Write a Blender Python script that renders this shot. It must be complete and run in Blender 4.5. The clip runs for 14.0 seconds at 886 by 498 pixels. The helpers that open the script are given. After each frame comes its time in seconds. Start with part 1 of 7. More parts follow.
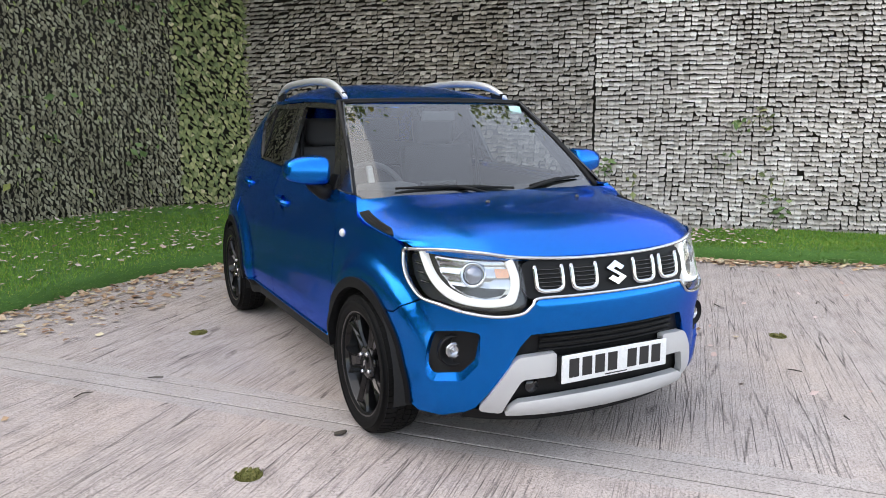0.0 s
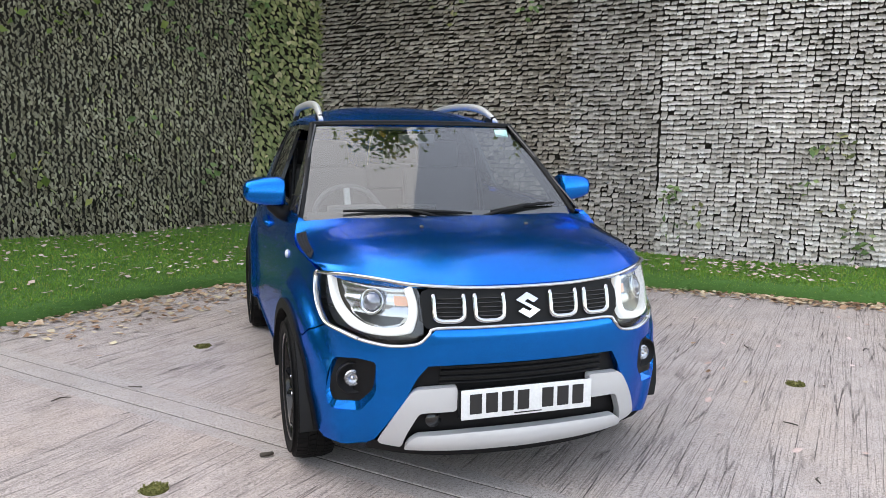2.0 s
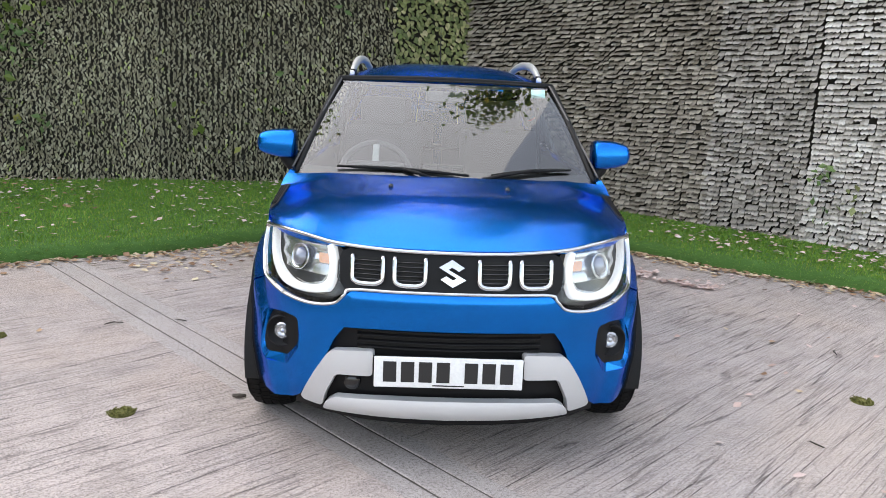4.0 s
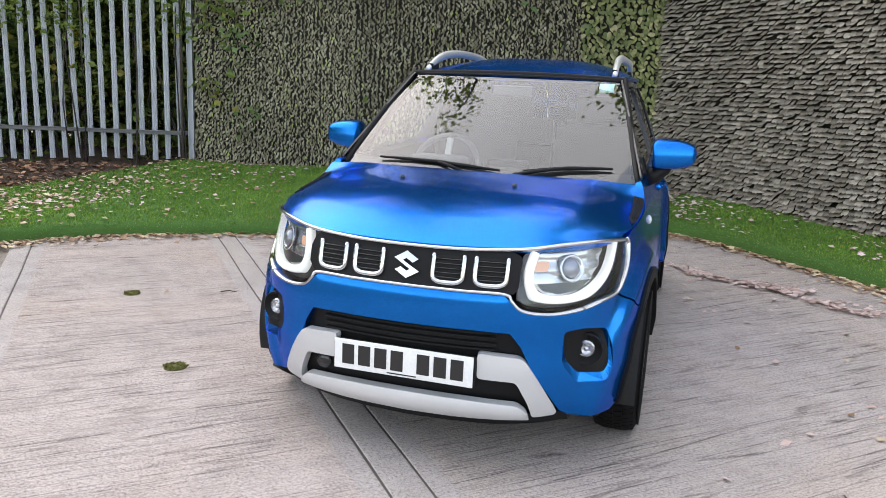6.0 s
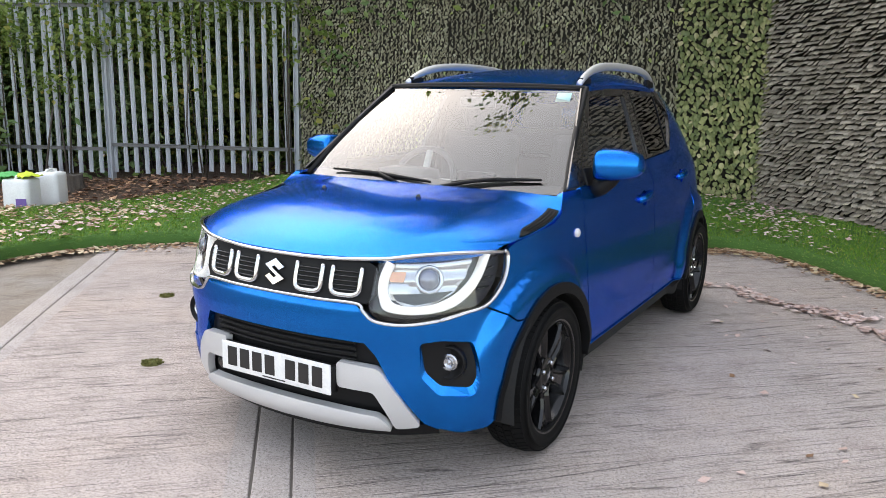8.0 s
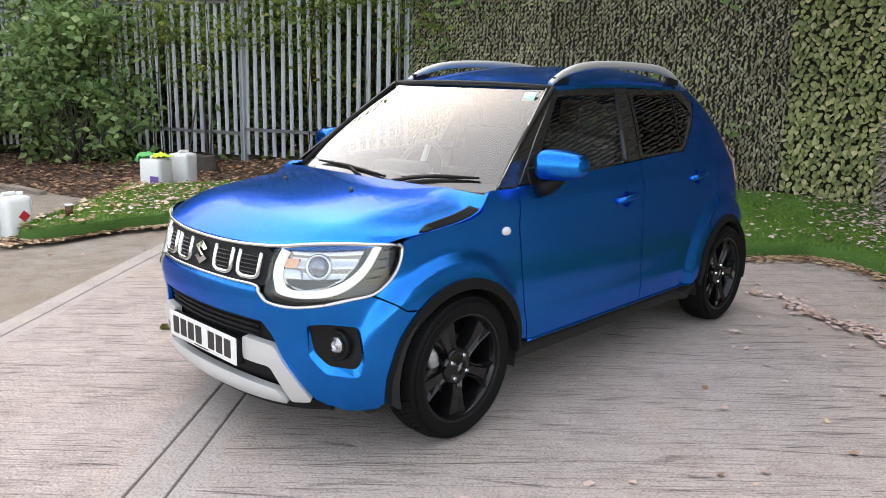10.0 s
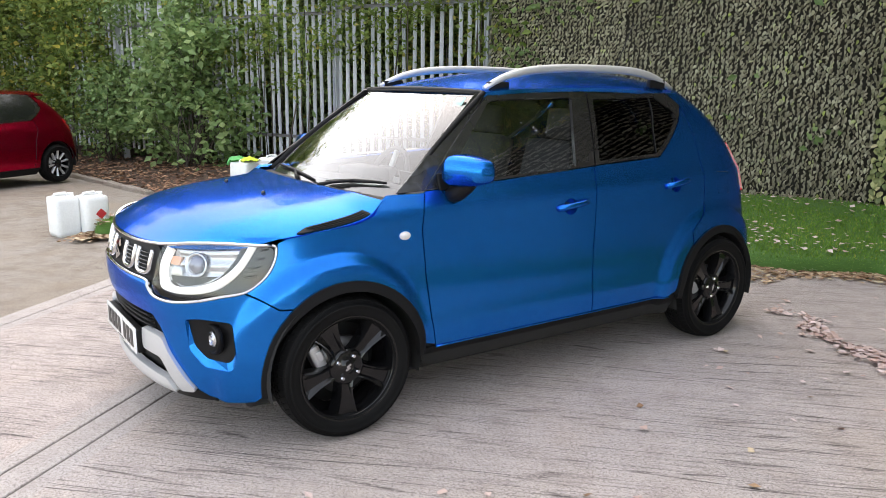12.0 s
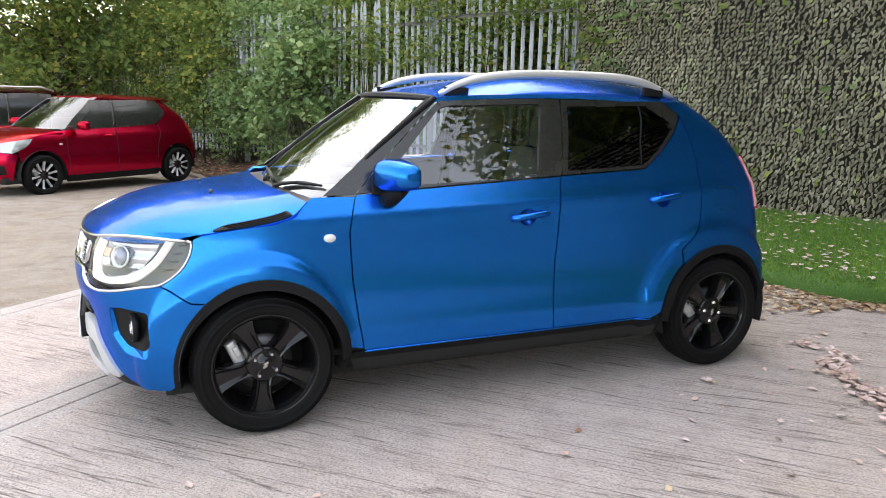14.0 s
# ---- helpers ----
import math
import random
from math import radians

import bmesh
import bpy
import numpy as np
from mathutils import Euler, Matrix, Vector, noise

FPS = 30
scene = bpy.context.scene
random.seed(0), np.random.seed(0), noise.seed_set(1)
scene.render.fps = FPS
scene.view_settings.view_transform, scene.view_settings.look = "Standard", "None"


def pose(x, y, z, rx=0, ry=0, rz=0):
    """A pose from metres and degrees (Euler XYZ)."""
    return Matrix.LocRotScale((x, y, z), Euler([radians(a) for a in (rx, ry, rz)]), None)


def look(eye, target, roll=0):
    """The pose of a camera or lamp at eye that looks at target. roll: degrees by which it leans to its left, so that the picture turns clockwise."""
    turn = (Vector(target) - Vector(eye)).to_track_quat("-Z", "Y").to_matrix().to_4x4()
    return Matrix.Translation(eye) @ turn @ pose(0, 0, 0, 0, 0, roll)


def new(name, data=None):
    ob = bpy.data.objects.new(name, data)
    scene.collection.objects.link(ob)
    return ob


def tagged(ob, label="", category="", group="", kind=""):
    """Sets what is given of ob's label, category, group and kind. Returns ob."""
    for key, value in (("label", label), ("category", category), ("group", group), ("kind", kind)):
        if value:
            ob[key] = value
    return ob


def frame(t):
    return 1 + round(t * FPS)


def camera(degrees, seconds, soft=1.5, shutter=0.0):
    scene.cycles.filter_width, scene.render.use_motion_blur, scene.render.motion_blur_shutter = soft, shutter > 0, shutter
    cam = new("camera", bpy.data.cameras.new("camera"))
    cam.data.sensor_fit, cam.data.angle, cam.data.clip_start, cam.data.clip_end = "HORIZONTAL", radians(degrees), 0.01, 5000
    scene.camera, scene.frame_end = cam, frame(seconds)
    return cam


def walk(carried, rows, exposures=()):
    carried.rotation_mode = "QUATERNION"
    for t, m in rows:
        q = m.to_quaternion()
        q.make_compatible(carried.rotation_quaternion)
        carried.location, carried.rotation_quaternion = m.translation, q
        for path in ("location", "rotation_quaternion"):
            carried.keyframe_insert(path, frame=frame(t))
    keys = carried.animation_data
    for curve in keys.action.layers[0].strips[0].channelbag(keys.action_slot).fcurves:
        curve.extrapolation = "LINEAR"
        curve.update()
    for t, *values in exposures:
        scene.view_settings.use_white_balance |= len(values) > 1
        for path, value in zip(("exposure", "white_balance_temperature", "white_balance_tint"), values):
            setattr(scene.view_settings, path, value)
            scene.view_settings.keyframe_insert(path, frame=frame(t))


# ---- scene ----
cam = camera(59.7, 14.0, soft=0.8)
PATH = [
    (0, (-1.949, -3.001, 1.355), (-1.04, -1.252, 1.016), -0.2),
    (0.5, (-1.747, -3.049, 1.345), (-0.893, -1.269, 1.025), -0.2),
    (1, (-1.599, -3.142, 1.372), (-0.816, -1.326, 1.077), -0.1),
    (1.5, (-1.403, -3.246, 1.377), (-0.706, -1.392, 1.101), -0.0),
    (2, (-1.134, -3.242, 1.35), (-0.533, -1.355, 1.071), 0.3),
    (2.5, (-0.884, -3.243, 1.35), (-0.395, -1.327, 1.051), 0.8),
    (3, (-0.653, -3.307, 1.35), (-0.29, -1.368, 1.02), 1.5),
    (3.5, (-0.435, -3.313, 1.369), (-0.212, -1.358, 1.01), 2.1),
    (4, (-0.128, -3.279, 1.34), (-0.058, -1.317, 0.961), 2.3),
    (4.2, (-0.036, -3.272, 1.349), (-0.031, -1.309, 0.964), 2.4),
    (6.3, (1.023, -3.102, 1.368), (0.371, -1.257, 0.954), 2.3),
    (6.5, (1.113, -3.062, 1.387), (0.415, -1.234, 0.972), 2.1),
    (7, (1.347, -2.931, 1.394), (0.545, -1.145, 0.986), 1.8),
    (7.5, (1.605, -2.764, 1.385), (0.71, -1.02, 0.988), 1.4),
    (8, (1.873, -2.721, 1.378), (0.881, -1.028, 0.992), 1.1),
    (8.2, (1.972, -2.681, 1.38), (0.942, -1.01, 0.999), 1.0),
    (10.3, (2.894, -2.084, 1.458), (1.504, -0.712, 1.027), 1.5),
    (10.5, (2.97, -1.971, 1.439), (1.551, -0.628, 1.009), 1.4),
    (11, (3.169, -1.727, 1.444), (1.682, -0.459, 1.017), 1.0),
    (11.5, (3.361, -1.585, 1.445), (1.813, -0.392, 1.021), 0.7),
    (12, (3.503, -1.426, 1.478), (1.899, -0.309, 1.056), 0.7),
    (12.5, (3.611, -1.148, 1.434), (1.955, -0.108, 1.015), 1.0),
    (13, (3.726, -0.954, 1.439), (2.02, 0.005, 1.026), 1.4),
    (13.5, (3.863, -0.79, 1.443), (2.111, 0.084, 1.036), 1.4),
    (14, (3.928, -0.573, 1.463), (2.134, 0.215, 1.063), 1.2),
]
walk(cam, [(t, look(eye, target, roll)) for t, eye, target, roll in PATH], [(0, 2.38, 7000, 11), (8, 2.42, 7200, 11), (11, 2.5, 7500, 12), (14, 2.78, 7400, 12)])

# ---- daylight: low autumn sun behind the trees, bright hazy sky ----
SUN_DIR = Vector((-0.62, 0.38, 0.66)).normalized()
world = bpy.data.worlds.new("sky")
scene.world = world
world.use_nodes = True
wn, wl = world.node_tree.nodes, world.node_tree.links
sky = wn.new("ShaderNodeTexSky")
sky.sky_type = "NISHITA"
sky.sun_disc = False
sky.sun_elevation = math.asin(SUN_DIR.z)
sky.sun_rotation = math.atan2(SUN_DIR.x, SUN_DIR.y)
sky.air_density, sky.dust_density, sky.ozone_density = 1.0, 0.8, 1.0
# thin high haze evens the sky out
haze = wn.new("ShaderNodeMix")
haze.data_type = "RGBA"
haze.inputs[0].default_value = 0.6
haze.inputs[7].default_value = (2.05, 2.12, 2.25, 1)
wl.new(sky.outputs[0], haze.inputs[6])
wl.new(haze.outputs[2], wn["Background"].inputs[0])
wn["Background"].inputs[1].default_value = 0.15

sun = new("sun", bpy.data.lights.new("sun", "SUN"))
sun.data.energy = 0.5
sun.data.angle = radians(110)
sun.data.color = (1.0, 0.93, 0.82)
sun.matrix_world = look((0, 0, 0), -SUN_DIR)

# ---- materials ----
def nodes_of(name):
    m = bpy.data.materials.new(name)
    m.use_nodes = True
    return m, m.node_tree.nodes, m.node_tree.links, m.node_tree.nodes["Principled BSDF"]


def noise_node(n, l, co, scale, detail=4.0, rough=0.6, stretch=None, turn=0.0):
    t = n.new("ShaderNodeTexNoise")
    t.inputs["Scale"].default_value, t.inputs["Detail"].default_value, t.inputs["Roughness"].default_value = scale, detail, rough
    if stretch:
        mp = n.new("ShaderNodeMapping")
        mp.vector_type = "TEXTURE"
        mp.inputs["Scale"].default_value = [1 / k for k in stretch]
        mp.inputs["Rotation"].default_value = (0, 0, turn)
        l.new(co, mp.inputs[0])
        co = mp.outputs[0]
    l.new(co, t.inputs["Vector"])
    return t.outputs[0]


def groove_node(n, l, co, stretch, turn):
    """Distance to the sides of long thin cells, all lying one way."""
    t, mp = n.new("ShaderNodeTexVoronoi"), n.new("ShaderNodeMapping")
    t.feature, t.voronoi_dimensions = "DISTANCE_TO_EDGE", "2D"
    t.inputs["Scale"].default_value = 1.0
    mp.vector_type = "TEXTURE"
    mp.inputs["Scale"].default_value = [1 / k for k in stretch]
    mp.inputs["Rotation"].default_value = (0, 0, turn)
    l.new(co, mp.inputs[0])
    l.new(mp.outputs[0], t.inputs["Vector"])
    return t.outputs["Distance"]


def ramp_node(n, l, fac, stops):
    r = n.new("ShaderNodeValToRGB")
    e = r.color_ramp.elements
    while len(e) < len(stops):
        e.new(0.5)
    for k, (p, c) in zip(e, stops):
        k.position, k.color = p, (*c, 1) if len(c) == 3 else c
    l.new(fac, r.inputs[0])
    return r.outputs[0]


def mix_node(n, l, fac, a, b, kind="MIX"):
    m = n.new("ShaderNodeMix")
    m.data_type, m.blend_type = "RGBA", kind
    for sock, v in ((m.inputs[0], fac), (m.inputs[6], a), (m.inputs[7], b)):
        if hasattr(v, "links"):
            l.new(v, sock)
        elif isinstance(v, (int, float)):
            sock.default_value = v
        else:
            sock.default_value = (*v, 1)
    return m.outputs[2]


def bump_node(n, l, bs, height, strength, dist):
    b = n.new("ShaderNodeBump")
    b.inputs["Strength"].default_value, b.inputs["Distance"].default_value = strength, dist
    l.new(height, b.inputs["Height"])
    l.new(b.outputs[0], bs.inputs["Normal"])


def each_random(n, l):
    """A random number for each loose piece, alone or joined."""
    g, o, a = n.new("ShaderNodeNewGeometry"), n.new("ShaderNodeObjectInfo"), n.new("ShaderNodeMath")
    a.operation = "ADD"
    l.new(g.outputs["Random Per Island"], a.inputs[0])
    l.new(o.outputs["Random"], a.inputs[1])
    f = n.new("ShaderNodeMath")
    f.operation = "FRACT"
    l.new(a.outputs[0], f.inputs[0])
    return f.outputs[0]


def surface(name, a, b, rough=0.5, metal=0.0, coarse=3.0, fine=90.0, bump=0.15, dist=0.002, coat=0.0, spec=0.5):
    """A plain material whose colour wanders between a and b at two scales, with fine relief."""
    m, n, l, bs = nodes_of(name)
    co = n.new("ShaderNodeTexCoord").outputs["Object"]
    c1, c2 = noise_node(n, l, co, coarse), noise_node(n, l, co, fine, 2.0)
    col = mix_node(n, l, c1, a, b)
    dark = tuple(v * 0.8 for v in a)
    l.new(mix_node(n, l, ramp_node(n, l, c2, [(0.35, (0, 0, 0)), (0.7, (0.5, 0.5, 0.5))]), col, dark), bs.inputs["Base Color"])
    rr = n.new("ShaderNodeMapRange")
    rr.inputs["To Min"].default_value, rr.inputs["To Max"].default_value = max(rough - 0.06, 0.01), min(rough + 0.1, 1)
    l.new(c1, rr.inputs[0])
    l.new(rr.outputs[0], bs.inputs["Roughness"])
    bs.inputs["Metallic"].default_value = metal
    bs.inputs["Coat Weight"].default_value = coat
    bs.inputs["Coat Roughness"].default_value = 0.03
    bs.inputs["Specular IOR Level"].default_value = spec
    if bump:
        bump_node(n, l, bs, c2, bump, dist)
    return m


def leafy(name, stops, rough=0.55, through_light=0.0, spec=0.3):
    """Leaves, each of its own shade, with blotches."""
    m, n, l, bs = nodes_of(name)
    co = n.new("ShaderNodeTexCoord").outputs["Object"]
    col = ramp_node(n, l, each_random(n, l), stops)
    big = noise_node(n, l, co, 1.1, 3)
    col = mix_node(n, l, ramp_node(n, l, big, [(0.35, (0, 0, 0)), (0.65, (0.45, 0.45, 0.45))]), col, tuple(v * 0.75 for v in stops[0][1]))
    small = noise_node(n, l, co, 160, 2)
    col = mix_node(n, l, ramp_node(n, l, small, [(0.4, (0, 0, 0)), (0.75, (0.4, 0.4, 0.4))]), col, tuple(v * 0.6 for v in stops[0][1]))
    l.new(col, bs.inputs["Base Color"])
    bs.inputs["Roughness"].default_value = rough
    bs.inputs["Specular IOR Level"].default_value = spec
    if through_light:
        tr, mx = n.new("ShaderNodeBsdfTranslucent"), n.new("ShaderNodeMixShader")
        l.new(col, tr.inputs[0])
        mx.inputs[0].default_value = through_light
        l.new(bs.outputs[0], mx.inputs[1])
        l.new(tr.outputs[0], mx.inputs[2])
        l.new(mx.outputs[0], n["Material Output"].inputs[0])
    return m


def car_paint(name, col, deep):
    m, n, l, bs = nodes_of(name)
    co = n.new("ShaderNodeTexCoord").outputs["Object"]
    flake = noise_node(n, l, co, 900, 1)
    l.new(mix_node(n, l, ramp_node(n, l, flake, [(0.4, (0, 0, 0)), (0.65, (1, 1, 1))]), deep, col), bs.inputs["Base Color"])
    bs.inputs["Metallic"].default_value = 0.92
    bs.inputs["Roughness"].default_value = 0.22
    bs.inputs["Specular Tint"].default_value = (*[min(1.0, v * 1.5 + 0.01) for v in col], 1)
    bs.inputs["Coat Weight"].default_value = 0.36
    bs.inputs["Coat IOR"].default_value = 1.36
    bs.inputs["Coat Roughness"].default_value = 0.02
    dust = noise_node(n, l, co, 5.0, 5)
    rr = n.new("ShaderNodeMapRange")
    rr.inputs["To Min"].default_value, rr.inputs["To Max"].default_value = 0.015, 0.06
    l.new(dust, rr.inputs[0])
    l.new(rr.outputs[0], bs.inputs["Coat Roughness"])
    return m


def pane_glass(name, tint, gloss=0.0):
    """A thin pane: tinted and clear straight through, mirror-like towards a flat angle, alike from both sides."""
    m, n, l, bs = nodes_of(name)
    n.remove(bs)
    tr, gl, lw, mx = (n.new(k) for k in ("ShaderNodeBsdfTransparent", "ShaderNodeBsdfGlossy", "ShaderNodeLayerWeight", "ShaderNodeMixShader"))
    tr.inputs[0].default_value = (*tint, 1)
    gl.inputs["Roughness"].default_value = 0.01
    lw.inputs[0].default_value = 0.5
    pw, ad = n.new("ShaderNodeMath"), n.new("ShaderNodeMath")
    pw.operation, pw.inputs[1].default_value = "POWER", 4.0
    ad.operation, ad.inputs[1].default_value, ad.use_clamp = "ADD", 0.055 + gloss, True
    l.new(lw.outputs["Facing"], pw.inputs[0])
    l.new(pw.outputs[0], ad.inputs[0])
    l.new(ad.outputs[0], mx.inputs[0])
    l.new(tr.outputs[0], mx.inputs[1])
    l.new(gl.outputs[0], mx.inputs[2])
    l.new(mx.outputs[0], n["Material Output"].inputs[0])
    return m


def concrete(name, a, b, stain, streak=0.85, turn=radians(44), relief=0.006, tan=(0.52, 0.435, 0.375), broken=0.40):
    """Broom-finished concrete: thin broken furrows all one way in groups, blotches, pits and dirt."""
    m, n, l, bs = nodes_of(name)
    co = n.new("ShaderNodeTexCoord").outputs["Object"]
    grey = lambda v: (v, v, v)
    big, mid = noise_node(n, l, co, 0.6, 5), noise_node(n, l, co, 4.5, 8, 0.7)
    short = noise_node(n, l, co, 1.0, 2, 0.5, (9.0, 190, 1), turn)
    group, breaks = noise_node(n, l, co, 1.0, 4, 0.65, (0.6, 5.0, 1), turn), noise_node(n, l, co, 1.0, 3, 0.75, (2.6, 24, 1), turn)
    grit, pits = noise_node(n, l, co, 230, 2, 0.8), noise_node(n, l, co, 85, 4, 0.75)
    deep, thin = groove_node(n, l, co, (0.45, 17, 1), turn), groove_node(n, l, co, (0.8, 42, 1), turn + 0.01)
    line = mix_node(n, l, 1.0, ramp_node(n, l, deep, [(0.012, grey(0.85)), (0.034, grey(0))]), ramp_node(n, l, thin, [(0.03, grey(0.6)), (0.08, grey(0))]), "ADD")
    line = mix_node(n, l, 1.0, line, ramp_node(n, l, breaks, [(broken, grey(0.1)), (broken + 0.14, grey(1))]), "MULTIPLY")
    fine = ramp_node(n, l, short, [(0.59, grey(0)), (0.63, grey(0.4))])
    where = ramp_node(n, l, group, [(0.34, grey(0.15)), (0.52, grey(1))])
    furrow = mix_node(n, l, 1.0, mix_node(n, l, 0.8, line, fine, "ADD"), where, "MULTIPLY")
    col = mix_node(n, l, ramp_node(n, l, big, [(0.3, grey(0)), (0.7, grey(1))]), a, b)
    col = mix_node(n, l, ramp_node(n, l, mid, [(0.45, grey(0)), (0.70, grey(0.8))]), col, stain)
    col = mix_node(n, l, ramp_node(n, l, noise_node(n, l, co, 0.9, 4, 0.6), [(0.48, grey(0)), (0.68, grey(0.75))]), col, tan)
    pale = tuple(min(0.75, v * 1.25) for v in a)
    col = mix_node(n, l, ramp_node(n, l, short, [(0.36, grey(0.25)), (0.43, grey(0))]), col, pale)
    shade = n.new("ShaderNodeMath")
    shade.operation, shade.inputs[1].default_value, shade.use_clamp = "MULTIPLY", streak, True
    l.new(furrow, shade.inputs[0])
    col = mix_node(n, l, shade.outputs[0], col, tuple(v * 0.26 for v in stain))
    col = mix_node(n, l, ramp_node(n, l, grit, [(0.55, grey(0)), (0.60, grey(0.7))]), col, tuple(v * 0.45 for v in stain))
    col = mix_node(n, l, ramp_node(n, l, pits, [(0.545, grey(0)), (0.60, grey(0.65))]), col, tuple(v * 0.4 for v in stain))
    col = mix_node(n, l, ramp_node(n, l, pits, [(0.38, grey(0.5)), (0.44, grey(0))]), col, pale)
    l.new(col, bs.inputs["Base Color"])
    bs.inputs["Roughness"].default_value = 0.82
    bs.inputs["Specular IOR Level"].default_value = 0.3
    h = n.new("ShaderNodeMath")
    h.operation = "MULTIPLY_ADD"
    h.inputs[1].default_value = -1.0 * streak
    l.new(furrow, h.inputs[0])
    g2 = n.new("ShaderNodeMath")
    g2.operation, g2.inputs[1].default_value = "MULTIPLY", 0.5
    l.new(grit, g2.inputs[0])
    l.new(g2.outputs[0], h.inputs[2])
    bump_node(n, l, bs, h.outputs[0], 0.8, relief)
    return m


BLUE = car_paint("blue_paint", (0.0, 0.225, 0.78), (0.0, 0.105, 0.45))
RED = car_paint("red_paint", (0.56, 0.004, 0.045), (0.33, 0.002, 0.025))
MAROON = car_paint("maroon_paint", (0.2, 0.012, 0.02), (0.1, 0.006, 0.01))
BLACK = surface("black_trim", (0.0048, 0.0048, 0.0054), (0.0078, 0.0078, 0.0084), 0.5, fine=400, bump=0.12, dist=0.0006, spec=0.2)
CLADDING = surface("grained_cladding", (0.007, 0.007, 0.0077), (0.0112, 0.0112, 0.0119), 0.6, fine=500, bump=0.3, dist=0.0008, spec=0.14)
GLOSSBLACK = surface("gloss_black", (0.006, 0.006, 0.007), (0.01, 0.01, 0.011), 0.22, bump=0, coat=0.4)
PILLAR = surface("pillar_black", (0.012, 0.0115, 0.011), (0.017, 0.016, 0.0155), 0.25, bump=0, coat=0.5)
CHROME = surface("chrome", (0.62, 0.63, 0.645), (0.54, 0.55, 0.57), 0.08, metal=1.0, bump=0)
SILVER = surface("silver_paint", (0.62, 0.62, 0.62), (0.55, 0.55, 0.56), 0.38, metal=0.35, fine=700, bump=0.05, dist=0.0004)
RAIL = surface("brushed_rail", (0.66, 0.655, 0.65), (0.58, 0.58, 0.575), 0.36, metal=0.6, fine=600, bump=0.06, dist=0.0004)
HOUSING = surface("lamp_housing", (0.018, 0.0185, 0.02), (0.03, 0.03, 0.032), 0.4, bump=0, coat=0.2)
RUBBER = surface("tyre_rubber", (0.00336, 0.00336, 0.00357), (0.00588, 0.00588, 0.00606), 0.7, fine=260, bump=0.25, dist=0.001, spec=0.16)
RIM = surface("black_alloy", (0.0042, 0.0042, 0.0048), (0.0072, 0.0072, 0.0078), 0.13, bump=0, coat=0.3, spec=0.25)
ALLOY = surface("bright_alloy", (0.62, 0.62, 0.63), (0.52, 0.52, 0.53), 0.3, metal=0.55, bump=0.05)
STEEL = surface("brake_steel", (0.12, 0.12, 0.123), (0.072, 0.069, 0.066), 0.35, metal=0.9, bump=0.1)
UNDER = surface("underbody_dark", (0.008, 0.008, 0.008), (0.014, 0.013, 0.012), 0.9, bump=0)
SEAT = surface("seat_cloth", (0.04, 0.04, 0.044), (0.07, 0.07, 0.074), 0.9, fine=500, bump=0.3, dist=0.001)
DASH = surface("dashboard_plastic", (0.102, 0.102, 0.107), (0.136, 0.136, 0.141), 0.7, fine=400, bump=0.2, dist=0.0006)
PALE = surface("pale_plastic", (0.62, 0.62, 0.6), (0.7, 0.7, 0.68), 0.45, bump=0)
WHITE = surface("white_plate", (0.8, 0.8, 0.79), (0.74, 0.74, 0.73), 0.25, bump=0)
INK = surface("black_ink", (0.012, 0.012, 0.013), (0.018, 0.018, 0.018), 0.4, bump=0)
AMBER = surface("amber_lens", (0.88, 0.50, 0.33), (0.8, 0.42, 0.26), 0.15, bump=0, coat=0.5)
LAMPWHITE = surface("light_guide", (0.85, 0.87, 0.86), (0.8, 0.82, 0.81), 0.2, bump=0, coat=0.6)
lit = LAMPWHITE.node_tree.nodes["Principled BSDF"]
lit.inputs["Emission Color"].default_value, lit.inputs["Emission Strength"].default_value = (1.0, 0.98, 0.92, 1), 0.07
REFLECTOR = surface("lamp_reflector", (0.60, 0.61, 0.63), (0.42, 0.43, 0.45), 0.16, metal=0.85, bump=0, coat=0.6)
LENS = surface("projector_lens", (0.32, 0.33, 0.38), (0.22, 0.22, 0.26), 0.05, metal=0.6, bump=0, coat=1.0)
REDLENS = surface("red_lens", (0.45, 0.01, 0.012), (0.3, 0.006, 0.008), 0.12, bump=0, coat=0.8)
STICKER = surface("pale_sticker", (0.45, 0.72, 0.66), (0.5, 0.74, 0.7), 0.5, bump=0)
SCREEN_GLASS = pane_glass("windscreen_glass", (0.62, 0.66, 0.66), 0.075)
SIDE_GLASS = pane_glass("side_glass", (0.78, 0.82, 0.82), 0.09)
PRIVACY = pane_glass("privacy_glass", (0.07, 0.075, 0.08), 0.0)
COVER = pane_glass("lamp_cover", (0.93, 0.95, 0.96), 0.0)

SLAB = concrete("broomed_concrete", (0.545, 0.475, 0.44), (0.45, 0.404, 0.378), (0.35, 0.293, 0.267))
WORN_SLAB = concrete("worn_broomed_concrete", (0.545, 0.468, 0.431), (0.46, 0.40, 0.37), (0.31, 0.262, 0.24), 0.95, tan=(0.53, 0.432, 0.37), broken=0.43)
TROWELLED = concrete("smooth_trowelled_concrete", (0.48, 0.43, 0.405), (0.41, 0.375, 0.355), (0.31, 0.272, 0.255), 0.12, relief=0.002, tan=(0.46, 0.40, 0.36))
YARD = concrete("dirty_yard_concrete", (0.30, 0.255, 0.21), (0.36, 0.33, 0.30), (0.17, 0.13, 0.095), 0.3, tan=(0.33, 0.27, 0.21))
JOINT = surface("joint_dirt", (0.07, 0.06, 0.052), (0.15, 0.132, 0.115), 0.95, fine=200, bump=0.6, dist=0.004)
